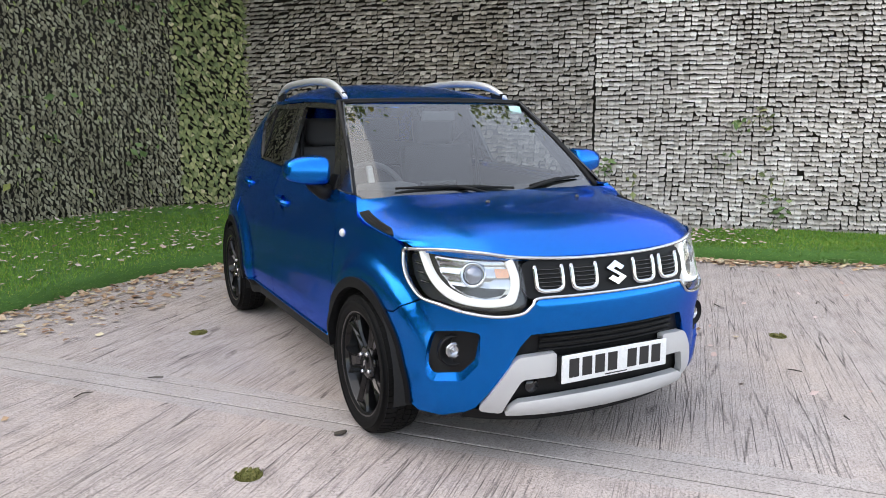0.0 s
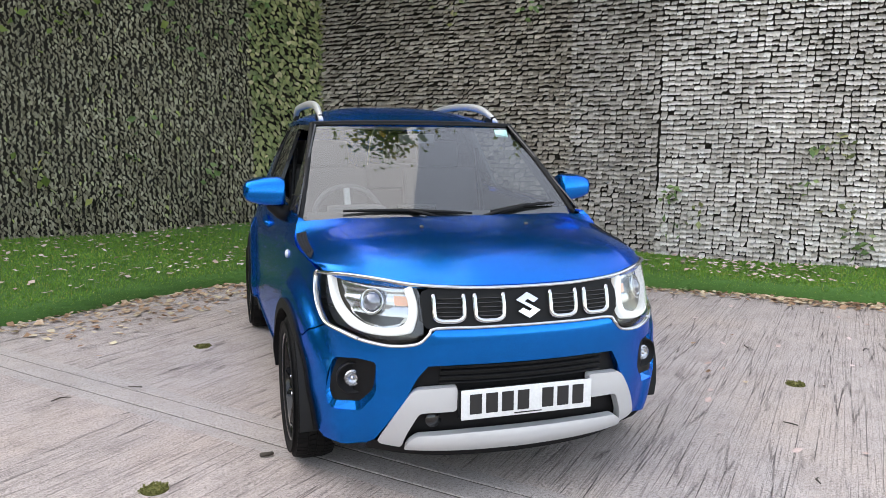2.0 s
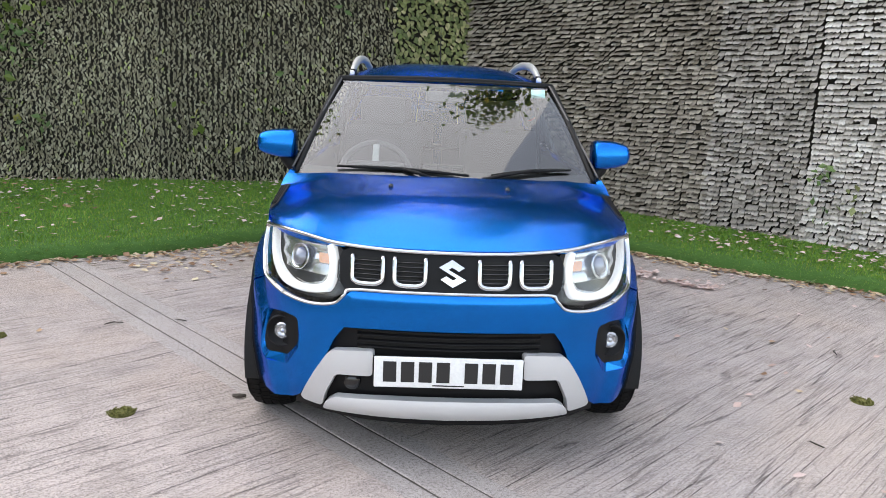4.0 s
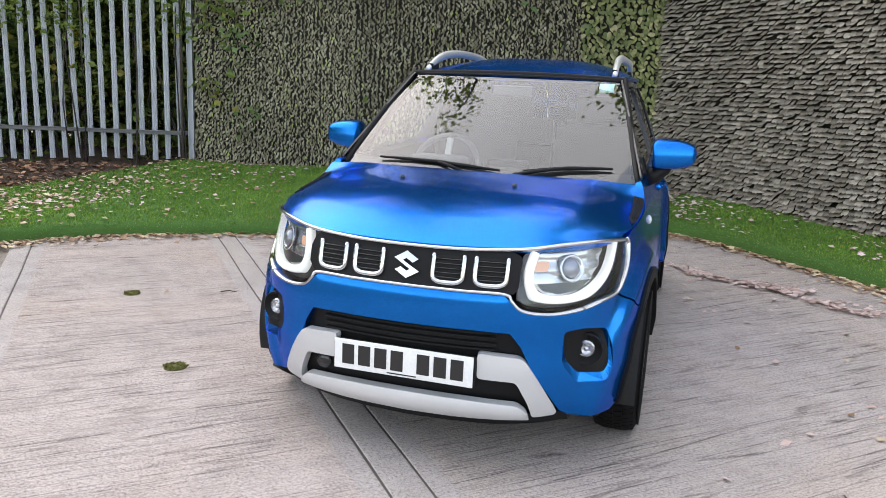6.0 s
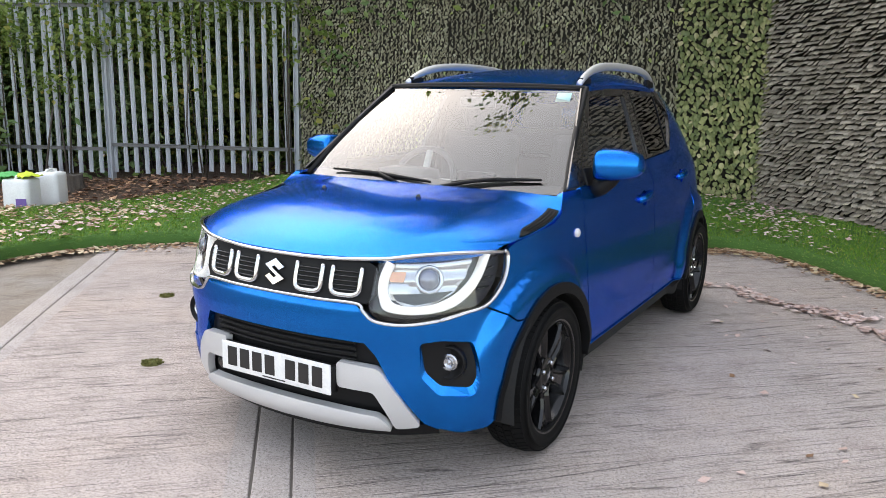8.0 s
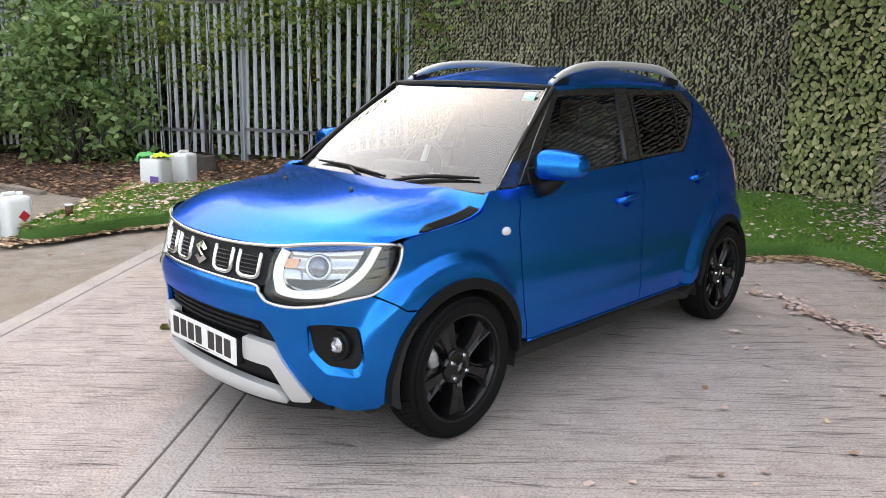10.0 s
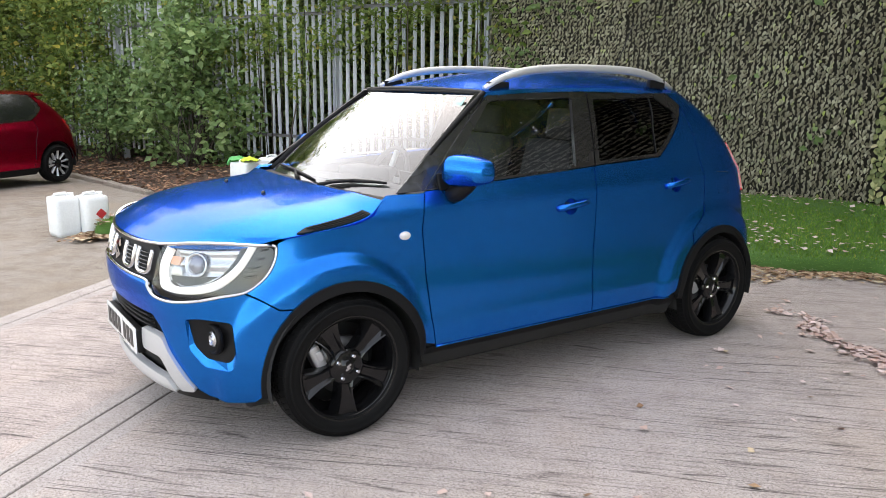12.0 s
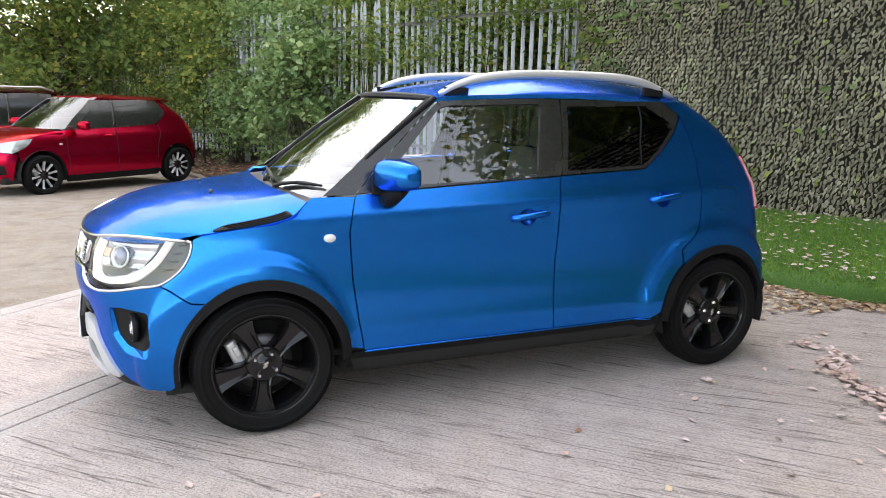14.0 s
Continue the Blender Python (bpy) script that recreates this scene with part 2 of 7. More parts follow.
SOIL = surface("dark_soil", (0.07, 0.0442, 0.0286), (0.119, 0.078, 0.0546), 0.95, coarse=4, fine=70, bump=0.9, dist=0.02)
# near-black: shade in the gaps between hedge leaves is put into this colour
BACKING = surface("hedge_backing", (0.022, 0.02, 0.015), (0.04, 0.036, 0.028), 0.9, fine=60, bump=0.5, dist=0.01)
TURF = surface("turf_base", (0.0588, 0.147, 0.0235), (0.0882, 0.196, 0.0392), 0.9, coarse=2, fine=220, bump=0.9, dist=0.01)
BLADE = leafy("turf_blades", [(0.0, (0.116, 0.255, 0.025)), (0.5, (0.198, 0.383, 0.0437)), (0.85, (0.303, 0.493, 0.078)), (1.0, (0.605, 0.51, 0.14))], 0.5, 0.25)
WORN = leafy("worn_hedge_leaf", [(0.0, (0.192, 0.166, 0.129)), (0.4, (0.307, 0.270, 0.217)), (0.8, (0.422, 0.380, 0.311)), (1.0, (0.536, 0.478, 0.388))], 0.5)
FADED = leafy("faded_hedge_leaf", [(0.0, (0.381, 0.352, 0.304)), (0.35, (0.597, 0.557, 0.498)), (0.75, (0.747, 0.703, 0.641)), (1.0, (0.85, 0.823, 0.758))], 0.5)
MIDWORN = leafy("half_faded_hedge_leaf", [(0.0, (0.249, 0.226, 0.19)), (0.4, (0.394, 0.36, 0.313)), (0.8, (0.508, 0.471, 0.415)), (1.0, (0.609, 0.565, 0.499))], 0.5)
OLIVE = leafy("weathered_hedge_leaf", [(0.0, (0.143, 0.132, 0.083)), (0.4, (0.255, 0.238, 0.161)), (0.8, (0.376, 0.363, 0.251)), (0.95, (0.479, 0.471, 0.328)), (1.0, (0.346, 0.441, 0.097))], 0.5)
ASHEN = leafy("bleached_hedge_leaf", [(0.0, (0.169, 0.157, 0.098)), (0.4, (0.304, 0.284, 0.190)), (0.8, (0.448, 0.432, 0.299)), (0.95, (0.569, 0.561, 0.390)), (1.0, (0.412, 0.524, 0.115))], 0.5)
GREENLEAF = leafy("green_hedge_leaf", [(0.0, (0.115, 0.145, 0.055)), (0.5, (0.245, 0.275, 0.105)), (0.9, (0.41, 0.40, 0.18)), (1.0, (0.62, 0.54, 0.32))], 0.45)
FOLIAGE = leafy("tree_leaf", [(0.0, (0.109, 0.163, 0.043)), (0.5, (0.217, 0.305, 0.077)), (0.88, (0.348, 0.413, 0.109)), (1.0, (0.739, 0.588, 0.131))], 0.5, 0.5)
FRESH = leafy("fresh_creeper_leaf", [(0.0, (0.12, 0.19, 0.04)), (0.5, (0.24, 0.33, 0.08)), (0.9, (0.36, 0.44, 0.13)), (1.0, (0.6, 0.5, 0.14))], 0.42, 0.5)
BRAMBLE = leafy("shrub_leaf", [(0.0, (0.119, 0.201, 0.068)), (0.6, (0.239, 0.359, 0.135)), (1.0, (0.442, 0.544, 0.239))], 0.42, 0.35)
FALLEN = leafy("fallen_leaf", [(0.0, (0.213, 0.112, 0.0625)), (0.4, (0.475, 0.312, 0.188)), (0.75, (0.688, 0.537, 0.362)), (1.0, (0.775, 0.7, 0.475))], 0.7)
LITTER = leafy("leaf_litter", [(0.0, (0.143, 0.076, 0.051)), (0.5, (0.314, 0.167, 0.102)), (1.0, (0.627, 0.383, 0.229))], 0.8)
PALELEAF = leafy("pale_fallen_leaf", [(0.0, (0.526, 0.361, 0.300)), (0.5, (0.709, 0.551, 0.499)), (1.0, (0.846, 0.732, 0.723))], 0.7)
BARK = surface("bark", (0.06, 0.048, 0.038), (0.10, 0.085, 0.07), 0.9, coarse=6, fine=60, bump=0.8, dist=0.01)
GALV = surface("galvanised_steel", (0.50, 0.52, 0.55), (0.38, 0.40, 0.43), 0.55, metal=0.15, coarse=5, fine=120, bump=0.1)
DULLSTEEL = surface("dull_grey_steel", (0.16, 0.165, 0.17), (0.24, 0.245, 0.25), 0.6, metal=0.1, coarse=5, fine=120, bump=0.1)
MOSS = leafy("moss", [(0.0, (0.107, 0.107, 0.03)), (0.6, (0.185, 0.185, 0.0525)), (1.0, (0.273, 0.243, 0.09))], 0.9)
CAN = surface("milky_plastic", (0.86, 0.87, 0.86), (0.78, 0.80, 0.78), 0.4, coarse=4, fine=60, bump=0.08)
HIVIS = surface("hi_vis_yellow", (0.62, 0.75, 0.05), (0.5, 0.66, 0.05), 0.7, bump=0.4, fine=200)
HIGREEN = surface("green_cloth", (0.10, 0.48, 0.14), (0.08, 0.38, 0.1), 0.7, bump=0.4, fine=200)
PURPLE = surface("purple_label", (0.16, 0.09, 0.34), (0.2, 0.12, 0.4), 0.5, bump=0)
REDLABEL = surface("red_label", (0.55, 0.03, 0.04), (0.5, 0.03, 0.03), 0.5, bump=0)
CUP = surface("paper_cup", (0.12, 0.05, 0.025), (0.16, 0.07, 0.03), 0.6, bump=0)


# ---- building helpers ----
def add_mesh(name, verts, faces, material, parent=None, label="", smooth=False):
    me = bpy.data.meshes.new(name)
    me.from_pydata([tuple(v) for v in verts], [], faces)
    me.materials.append(material)
    if smooth:
        me.polygons.foreach_set("use_smooth", [True] * len(me.polygons))
    me.update()
    ob = new(name, me)
    if parent is not None:
        ob.parent = parent
    if label:
        ob["label"] = label
    return ob


def part(name, bm, material, parent=None, label="", smooth=True):
    """Links a bmesh as one mesh object under a thing or under a part."""
    bmesh.ops.recalc_face_normals(bm, faces=bm.faces)
    me = bpy.data.meshes.new(name)
    for f in bm.faces:
        f.smooth = smooth
    bm.to_mesh(me)
    bm.free()
    me.materials.append(material)
    ob = new(name, me)
    if parent is not None:
        ob.parent = parent
    if label:
        ob["label"] = label
    return ob


def thing(name, label, category, m=None, group="", kind=""):
    ob = tagged(new(name), label, category, group, kind)
    if m is not None:
        ob.matrix_world = m
    return ob


def box_bm(sx, sy, sz, at=(0, 0, 0), bevel=0.0, bm=None, m=None):
    bm = bm or bmesh.new()
    mat4 = Matrix.Translation(at) @ (m or Matrix()) @ Matrix.Diagonal((sx, sy, sz, 1))
    made = bmesh.ops.create_cube(bm, size=1, matrix=mat4)["verts"]
    if bevel:
        es = {e for v in made for e in v.link_edges}
        bmesh.ops.bevel(bm, geom=list(es), offset=bevel, segments=2, affect="EDGES", profile=0.7)
    return bm


def lathe_bm(profile, n=32, axis="Z", bm=None, at=(0, 0, 0), ends=True):
    """Turns (r, h) pairs about an axis."""
    bm = bm or bmesh.new()
    rings = []
    for r, h in profile:
        ring = []
        for i in range(n):
            a = 2 * math.pi * i / n
            c, s = r * math.cos(a), r * math.sin(a)
            p = {"Z": (c, s, h), "X": (h, c, s), "Y": (c, h, s)}[axis]
            ring.append(bm.verts.new(Vector(p) + Vector(at)))
        rings.append(ring)
    for a, b in zip(rings, rings[1:]):
        for i in range(n):
            bm.faces.new((a[i], a[(i + 1) % n], b[(i + 1) % n], b[i]))
    for ring, r in ((rings[0], profile[0][0]), (rings[-1], profile[-1][0])):
        if r > 1e-4 and ends:
            bm.faces.new(ring)
    return bm


def tube_bm(points, radius, n=8, bm=None, flat=1.0):
    """A tube along points; radius a number or one for each point."""
    bm = bm or bmesh.new()
    pts = [Vector(p) for p in points]
    rad = radius if isinstance(radius, (list, tuple)) else [radius] * len(pts)
    rings = []
    for i, p in enumerate(pts):
        t = (pts[min(i + 1, len(pts) - 1)] - pts[max(i - 1, 0)]).normalized()
        side = t.cross(Vector((0, 0, 1)))
        side = side.normalized() if side.length > 1e-3 else Vector((1, 0, 0))
        up = side.cross(t)
        rings.append([bm.verts.new(p + float(rad[i]) * (math.cos(2 * math.pi * k / n) * side + flat * math.sin(2 * math.pi * k / n) * up)) for k in range(n)])
    for a, b in zip(rings, rings[1:]):
        for i in range(n):
            bm.faces.new((a[i], a[(i + 1) % n], b[(i + 1) % n], b[i]))
    bm.faces.new(rings[0])
    bm.faces.new(rings[-1][::-1])
    return bm


def spline(pts, n, closed=False):
    """n points on a smooth curve through pts (any dimension)."""
    p = np.array(pts, float)
    m = len(p)
    out = []
    last = m if closed else m - 1
    for k in range(n):
        u = k / (n if closed else n - 1) * last
        i = min(int(u), last - 1)
        f = u - i
        at = (lambda j: p[j % m]) if closed else (lambda j: p[min(max(j, 0), m - 1)])
        a, b, c, d = at(i - 1), at(i), at(i + 1), at(i + 2)
        out.append(0.5 * (2 * b + (c - a) * f + (2 * a - 5 * b + 4 * c - d) * f**2 + (3 * b - a - 3 * c + d) * f**3))
    return np.array(out)

# ---- ground ----
JOIN, ACROSS = Vector((0.65, -0.76, 0)).normalized(), Vector((0.76, 0.65, 0)).normalized()


def fall(x):
    """The yard drops gently away past the verge."""
    return -0.030 * max(0.0, min(-4.2 - x, 9.0))


def build_yard():
    xs = [-300, -120, -60, -30, -22, -18] + [-15 + 0.75 * i for i in range(29)] + [8, 12, 20, 40, 90, 300]
    ys = [-300, -120, -50, -25, -15] + [-10 + 1.0 * i for i in range(21)] + [14, 20, 40, 120, 300]
    verts = [(x, y, -0.022 + fall(x)) for y in ys for x in xs]
    w = len(xs)
    faces = [(j * w + i, j * w + i + 1, (j + 1) * w + i + 1, (j + 1) * w + i) for j in range(len(ys) - 1) for i in range(w - 1)]
    return tagged(add_mesh("ground", verts, faces, YARD), "brown muddy concrete yard with worn joints", "ground", kind="structure")


build_yard()

pavement = thing("pavement", "pale broom-finished concrete slabs with straight joints", "pavement", kind="structure")


def slab(k0, k1, j0, j1, material):
    """One slab between two joints, its top flush with the tyres' foot, its arris rounded."""
    bm = bmesh.new()
    n = max(2, int((j1 - j0) / 0.5))
    rows = []
    prof = [(k0, -0.06), (k0, -0.006), (k0 + 0.004, -0.001), (k0 + 0.012, 0.0), (k0 + 0.085, 0.0), (k1 - 0.085, 0.0), (k1 - 0.012, 0.0), (k1 - 0.004, -0.001), (k1, -0.006), (k1, -0.06)]
    if k1 - k0 < 0.3:
        prof = prof[:4] + prof[6:]
    for i in range(n + 1):
        j = j0 + (j1 - j0) * i / n
        rows.append([bm.verts.new(JOIN * j + ACROSS * (k + (0.003 * math.sin(j * 3.1 + k) if z < -0.0005 else 0)) + Vector((0, 0, z))) for k, z in prof])
    for a, b in zip(rows, rows[1:]):
        for q in range(len(prof) - 1):
            bm.faces.new((a[q], a[q + 1], b[q + 1], b[q])).material_index = 0 if len(prof) == 10 and q == 4 else 1
    bm.faces.new(rows[0]), bm.faces.new(rows[-1])
    ob = part("slab", bm, material, pavement, smooth=False)
    ob.data.materials.append(TROWELLED)
    return ob


for k0, k1, j0, j1, mt in ((-0.413, 9.0, -4.7, 12, SLAB), (-0.557, -0.420, -4.5, 12, TROWELLED), (-1.986, -0.565, -4.4, 12, WORN_SLAB), (-2.13, -1.993, -4.0, 12, TROWELLED)):
    slab(k0, k1, j0, j1, mt)
for k in (-0.4165, -0.561, -1.9895):
    add_mesh("joint_filler", [JOIN * j + ACROSS * (k + d) + Vector((0, 0, -0.0045)) for j in (-3.9, 12) for d in (-0.012, 0.012)], [(0, 1, 3, 2)], JOINT, pavement)

# ---- turf verge with a rolled-over edge ----
KERB = spline([(-4.75, 0.55), (-4.62, 0.12), (-4.35, 0.0), (-4.22, 0.35), (-4.30, 1.0), (-4.1, 1.65), (-3.45, 2.35), (-2.3, 3.05), (-1.65, 3.62), (-1.0, 4.08), (-0.45, 4.25), (0.0, 4.36), (0.3, 4.62),
               (0.55, 4.88), (0.92, 4.82), (1.3, 4.52), (1.97, 3.72), (2.45, 3.22), (3.5, 2.36), (3.9, 1.95), (4.85, 1.25), (6.6, -0.1)], 190)
BACK = spline([(-6.6, 1.9), (-6.0, 2.6), (-5.6, 3.4), (-5.25, 4.4), (-4.95, 5.38), (-3.4, 5.88), (-1.8, 6.42), (-0.6, 6.8), (0.2, 7.2), (0.55, 7.15), (1.0, 6.5), (2.4, 5.15), (3.8, 3.85), (5.1, 2.65), (7.6, 0.4)], 190)
VERGE = 0.13


def bank(x, y):
    """Height of the turf where it meets the walls: higher along the fence side, falling away to the open end."""
    if x < -4.3:
        return 0.10 + 0.21 * min(max((y - 2.2) / 2.8, 0.0), 1.0)
    return 0.31 - 0.17 * min(max(x, 0.0) / 3.6, 1.0)


def verge_point(i, f):
    """f 0: foot of the rolled edge, 1: at the walls."""
    k, b = Vector(KERB[i]), Vector(BACK[i])
    d = (b - k)
    e = 0.10
    if f <= 0.3:
        a = f / 0.3 * math.pi / 2
        p = k + d.normalized() * e * (1 - math.cos(a))
        return Vector((p.x, p.y, (VERGE - 0.012) * math.sin(a) - 0.004))
    g = (f - 0.3) / 0.7
    p = k + d.normalized() * e + (d - d.normalized() * e) * g
    z = VERGE + (bank(p.x, p.y) - VERGE) * g + 0.02 * math.sin(2.1 * p.x) * math.sin(1.7 * p.y) * min(1, 4 * g) - 0.012 * (1 - min(1, g * 8))
    return Vector((p.x, p.y, z))


def build_verge():
    fs = [0, 0.06, 0.12, 0.18, 0.24, 0.3] + [0.3 + 0.7 * q / 14 for q in range(1, 15)]
    verts = [verge_point(i, f) for i in range(len(KERB)) for f in fs]
    w = len(fs)
    faces = [(i * w + q, i * w + q + 1, (i + 1) * w + q + 1, (i + 1) * w + q) for i in range(len(KERB) - 1) for q in range(w - 1)]
    ob = tagged(add_mesh("verge", verts, faces, TURF, smooth=True), "raised bed covered in green artificial turf", "verge", kind="structure")
    rng = np.random.default_rng(5)
    vs, fc = [], []
    tri = [(verts[a], verts[b], verts[c]) for q in faces for a, b, c in ((q[0], q[1], q[2]), (q[0], q[2], q[3]))]
    for a, b, c in tri:
        n = (b - a).cross(c - a)
        area = n.length / 2
        if area < 1e-6:
            continue
        n = n.normalized() * (1 if n.z > 0 else -1)
        cy = (a.y + b.y + c.y) / 3
        for _ in range(rng.poisson(area * (5200 if cy < 6 else 2500))):
            r1, r2 = math.sqrt(rng.random()), rng.random()
            p = a * (1 - r1) + b * (r1 * (1 - r2)) + c * (r1 * r2)
            th, ln, wd = rng.random() * 6.283, 0.016 + 0.018 * rng.random(), 0.0022 + 0.0018 * rng.random()
            s = Vector((math.cos(th), math.sin(th), 0))
            tip = p + n * ln * (0.5 + 0.5 * rng.random()) + Vector((-s.y, s.x, 0)) * ln * (rng.random() - 0.2)
            k = len(vs)
            vs += [p - s * wd, p + s * wd, tip]
            fc.append((k, k + 1, k + 2))
    tagged(add_mesh("turf", vs, fc, BLADE), "short green artificial turf fibres", "turf", kind="stuff")
    return ob


build_verge()


def soil_edges(x):
    return (1.2 + 0.10 * (x + 10)) if x < -6.3 else 1.55 + (x + 6.3) * 1.7, 6.5 + (x + 4.6) * 0.43 + 0.5


def soil_z(x, y):
    y0, y1 = soil_edges(x)
    j = min(max((y - y0) / (y1 - y0), 0.0), 1.0) * 30
    f = min(1.0, j / 6)
    return fall(x) - 0.03 + f * 0.10 + 0.0148 * max(0.0, j - 6) + 0.05 * noise.noise(Vector((x, y, 0)) * 1.4) * f + 0.02 * noise.noise(Vector((x, y, 3)) * 6)


def build_soil():
    """Bare ground with roots between the verge and the fence."""
    verts, faces = [], []
    nx, ny = 46, 30
    for j in range(ny + 1):
        for i in range(nx + 1):
            x = -15.5 + 10.9 * i / nx
            y0, y1 = soil_edges(x)
            y = y0 + (y1 - y0) * j / ny
            verts.append((x, y, soil_z(x, y)))
    w = nx + 1
    faces = [(j * w + i, j * w + i + 1, (j + 1) * w + i + 1, (j + 1) * w + i) for j in range(ny) for i in range(nx)]
    return tagged(add_mesh("soil", verts, faces, SOIL, smooth=True), "dark bare soil with leaf litter along the fence", "soil", kind="structure")


build_soil()

# ---- walls clad in artificial hedge ----
CORNER = Vector((0.48, 6.98))
LEFT_END, RIGHT_END = Vector((-4.99, 5.26)), Vector((7.4, 0.35))
WALL_H = 3.4


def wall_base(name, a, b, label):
    """A solid wall behind the hedge panels, coloured near-black to deepen the shade between leaves."""
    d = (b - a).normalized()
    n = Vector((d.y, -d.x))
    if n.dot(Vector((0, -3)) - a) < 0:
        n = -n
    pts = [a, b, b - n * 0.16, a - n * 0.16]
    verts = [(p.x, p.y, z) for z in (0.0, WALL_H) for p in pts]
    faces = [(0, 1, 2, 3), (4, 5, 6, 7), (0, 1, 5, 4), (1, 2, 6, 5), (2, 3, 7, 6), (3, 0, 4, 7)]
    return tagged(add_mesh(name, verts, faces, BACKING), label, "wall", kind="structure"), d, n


def flap(kind, w, h, rng):
    """One plastic leaf, in its own plane: x across, y up, z out; it hangs from its top."""
    if kind == "flap":
        pts = [(-0.46, 0, 0.15), (0, 0.03, 0.22), (0.46, 0, 0.15), (-0.53, -0.55, 0.7), (0, -0.55, 0.86), (0.53, -0.55, 0.7)]
        pts += [(x, y + 0.14 * (rng.random() - 0.5), z + 0.2 * (rng.random() - 0.5)) for x, y, z in ((-0.49, -0.84, 0.9), (-0.26, -1.06, 1.1), (0, -0.86, 1.0), (0.26, -1.06, 1.1), (0.49, -0.84, 0.9))]
        return [(x * w, y * h, z) for x, y, z in pts], [(0, 3, 4, 1), (1, 4, 5, 2), (3, 6, 7, 4), (4, 7, 8), (4, 8, 9), (4, 9, 10, 5)]
    rows = [(0.0, 0.3, 0.1), (-0.2, 1.0, 0.4), (-0.55, 0.72, 0.9), (-1.0, 0.04, 1.2)]
    if kind == "leaf":
        rows = [(0.0, 0.5, 0.15), (-0.3, 1.05, 0.55), (-0.65, 0.85, 0.9), (-1.0, 0.08, 1.15)]
    vs = []
    for y, ww, out in rows:
        vs += [(-w / 2 * ww, y * h, out), (0, y * h * 1.03, out + 0.18), (w / 2 * ww, y * h, out)]
    fs = []
    for r in range(len(rows) - 1):
        for c in range(2):
            q = r * 3 + c
            fs.append((q, q + 3, q + 4, q + 1))
    return vs, fs


def clad(wall, a, d, n, u0, u1, pitch, row, kind, material, seed, near=None, lift=0.022, wild=0.25):
    """Rows of leaves from u0 to u1 along the wall. Those inside the stretch `near` (u and z limits) are pieces of their own."""
    rng = np.random.default_rng(seed)
    shapes = []
    for _ in range(5):
        vs, fs = flap(kind, pitch * ({"flap": 0.90, "leaf": 0.92, "ivy": 0.60}[kind] + 0.1 * rng.random()), row * ({"flap": 0.78, "leaf": 1.30, "ivy": 1.75}[kind] + 0.2 * rng.random()), rng)
        me = bpy.data.meshes.new("leaf")
        me.from_pydata([(x, y, z * lift) for x, y, z in vs], [], fs)
        me.materials.append(material)
        shapes.append((me, vs, fs))
    V, F = [], []
    z, r, count = 0.13, 0, 0
    base = Matrix(((d.x, 0, n.x, 0), (d.y, 0, n.y, 0), (0, 1, 0, 0), (0, 0, 0, 1)))
    while z < WALL_H:
        u = u0 + (0.35 * pitch * (r % 3) if kind == "leaf" else 0.0)
        while u < u1:
            wob = noise.noise(Vector((u * 1.3, z * 1.1, seed)))
            uu = u + pitch * 0.25 * wild * rng.normal() + 0.03 * wob
            zz = z + row * (0.3 * wild * rng.normal() + 0.45 * noise.noise(Vector((u * 0.8, z * 0.9, seed + 7)))) + row
            out = 0.025 + 0.035 * (0.5 + 0.5 * noise.noise(Vector((u * 0.55, z * 0.4, seed + 3)))) + 0.012 * rng.random()
            # braided strands: leaves lean to either side by turns
            side = (1 if r % 2 else -1) if kind == "ivy" else 0
            uu += 0.17 * pitch * side
            out += 0.03 * noise.noise(Vector((u * 3.1, z * 0.35, seed + 5))) if kind == "ivy" else 0.0
            big = 1.0 + (0.7 * wild) * (rng.random() - 0.45)
            m = Matrix.Translation((a.x + d.x * uu + n.x * out, a.y + d.y * uu + n.y * out, zz)) @ base @ pose(0, 0, 0, rng.normal() * 16 * wild * 2, rng.normal() * 22 * wild * 2 - 26 * side, rng.normal() * 14 * wild * 2 + 27 * side) @ Matrix.Scale(big, 4)
            q = int(rng.integers(5))
            if rng.random() > 0.9985:
                u += pitch
                continue
            if near and near[0] < u < near[1] and near[2] < z < near[3] and count < 300:
                ob = new("leaf", shapes[q][0])
                ob.matrix_world = m
                ob.parent = wall
                count += 1
            else:
                k = len(V)
                lm = m @ Matrix.Diagonal((1, 1, lift, 1))
                V += [lm @ Vector(p) for p in shapes[q][1]]
                F += [tuple(i + k for i in f) for f in shapes[q][2]]
            u += pitch
        z += row
        r += 1
    ob = add_mesh("leaf_cover", V, F, material, wall, "overlapping plastic leaves in rows")
    ob["kind"] = "stuff"
    return ob


wall_left, dl, nl = wall_base("wall_left", LEFT_END, CORNER, "wall clad in weathered grey-brown artificial ivy panels, greener at the corner")
wall_right, dr, nr = wall_base("wall_right", CORNER, RIGHT_END, "wall clad in sun-bleached grey artificial hedge leaves")
LEN_L, LEN_R = (CORNER - LEFT_END).length, (RIGHT_END - CORNER).length
clad(wall_left, LEFT_END, dl, nl, 0.02, 1.95, 0.044, 0.023, "ivy", ASHEN, 10, wild=0.45, lift=0.034)
clad(wall_left, LEFT_END, dl, nl, 1.96, LEN_L - 1.02, 0.056, 0.025, "ivy", OLIVE, 11, (3.2, 3.7, 0.4, 0.8), wild=0.38, lift=0.038)
clad(wall_left, LEFT_END, dl, nl, LEN_L - 1.0, LEN_L, 0.056, 0.047, "leaf", GREENLEAF, 12, wild=0.50, lift=0.042)
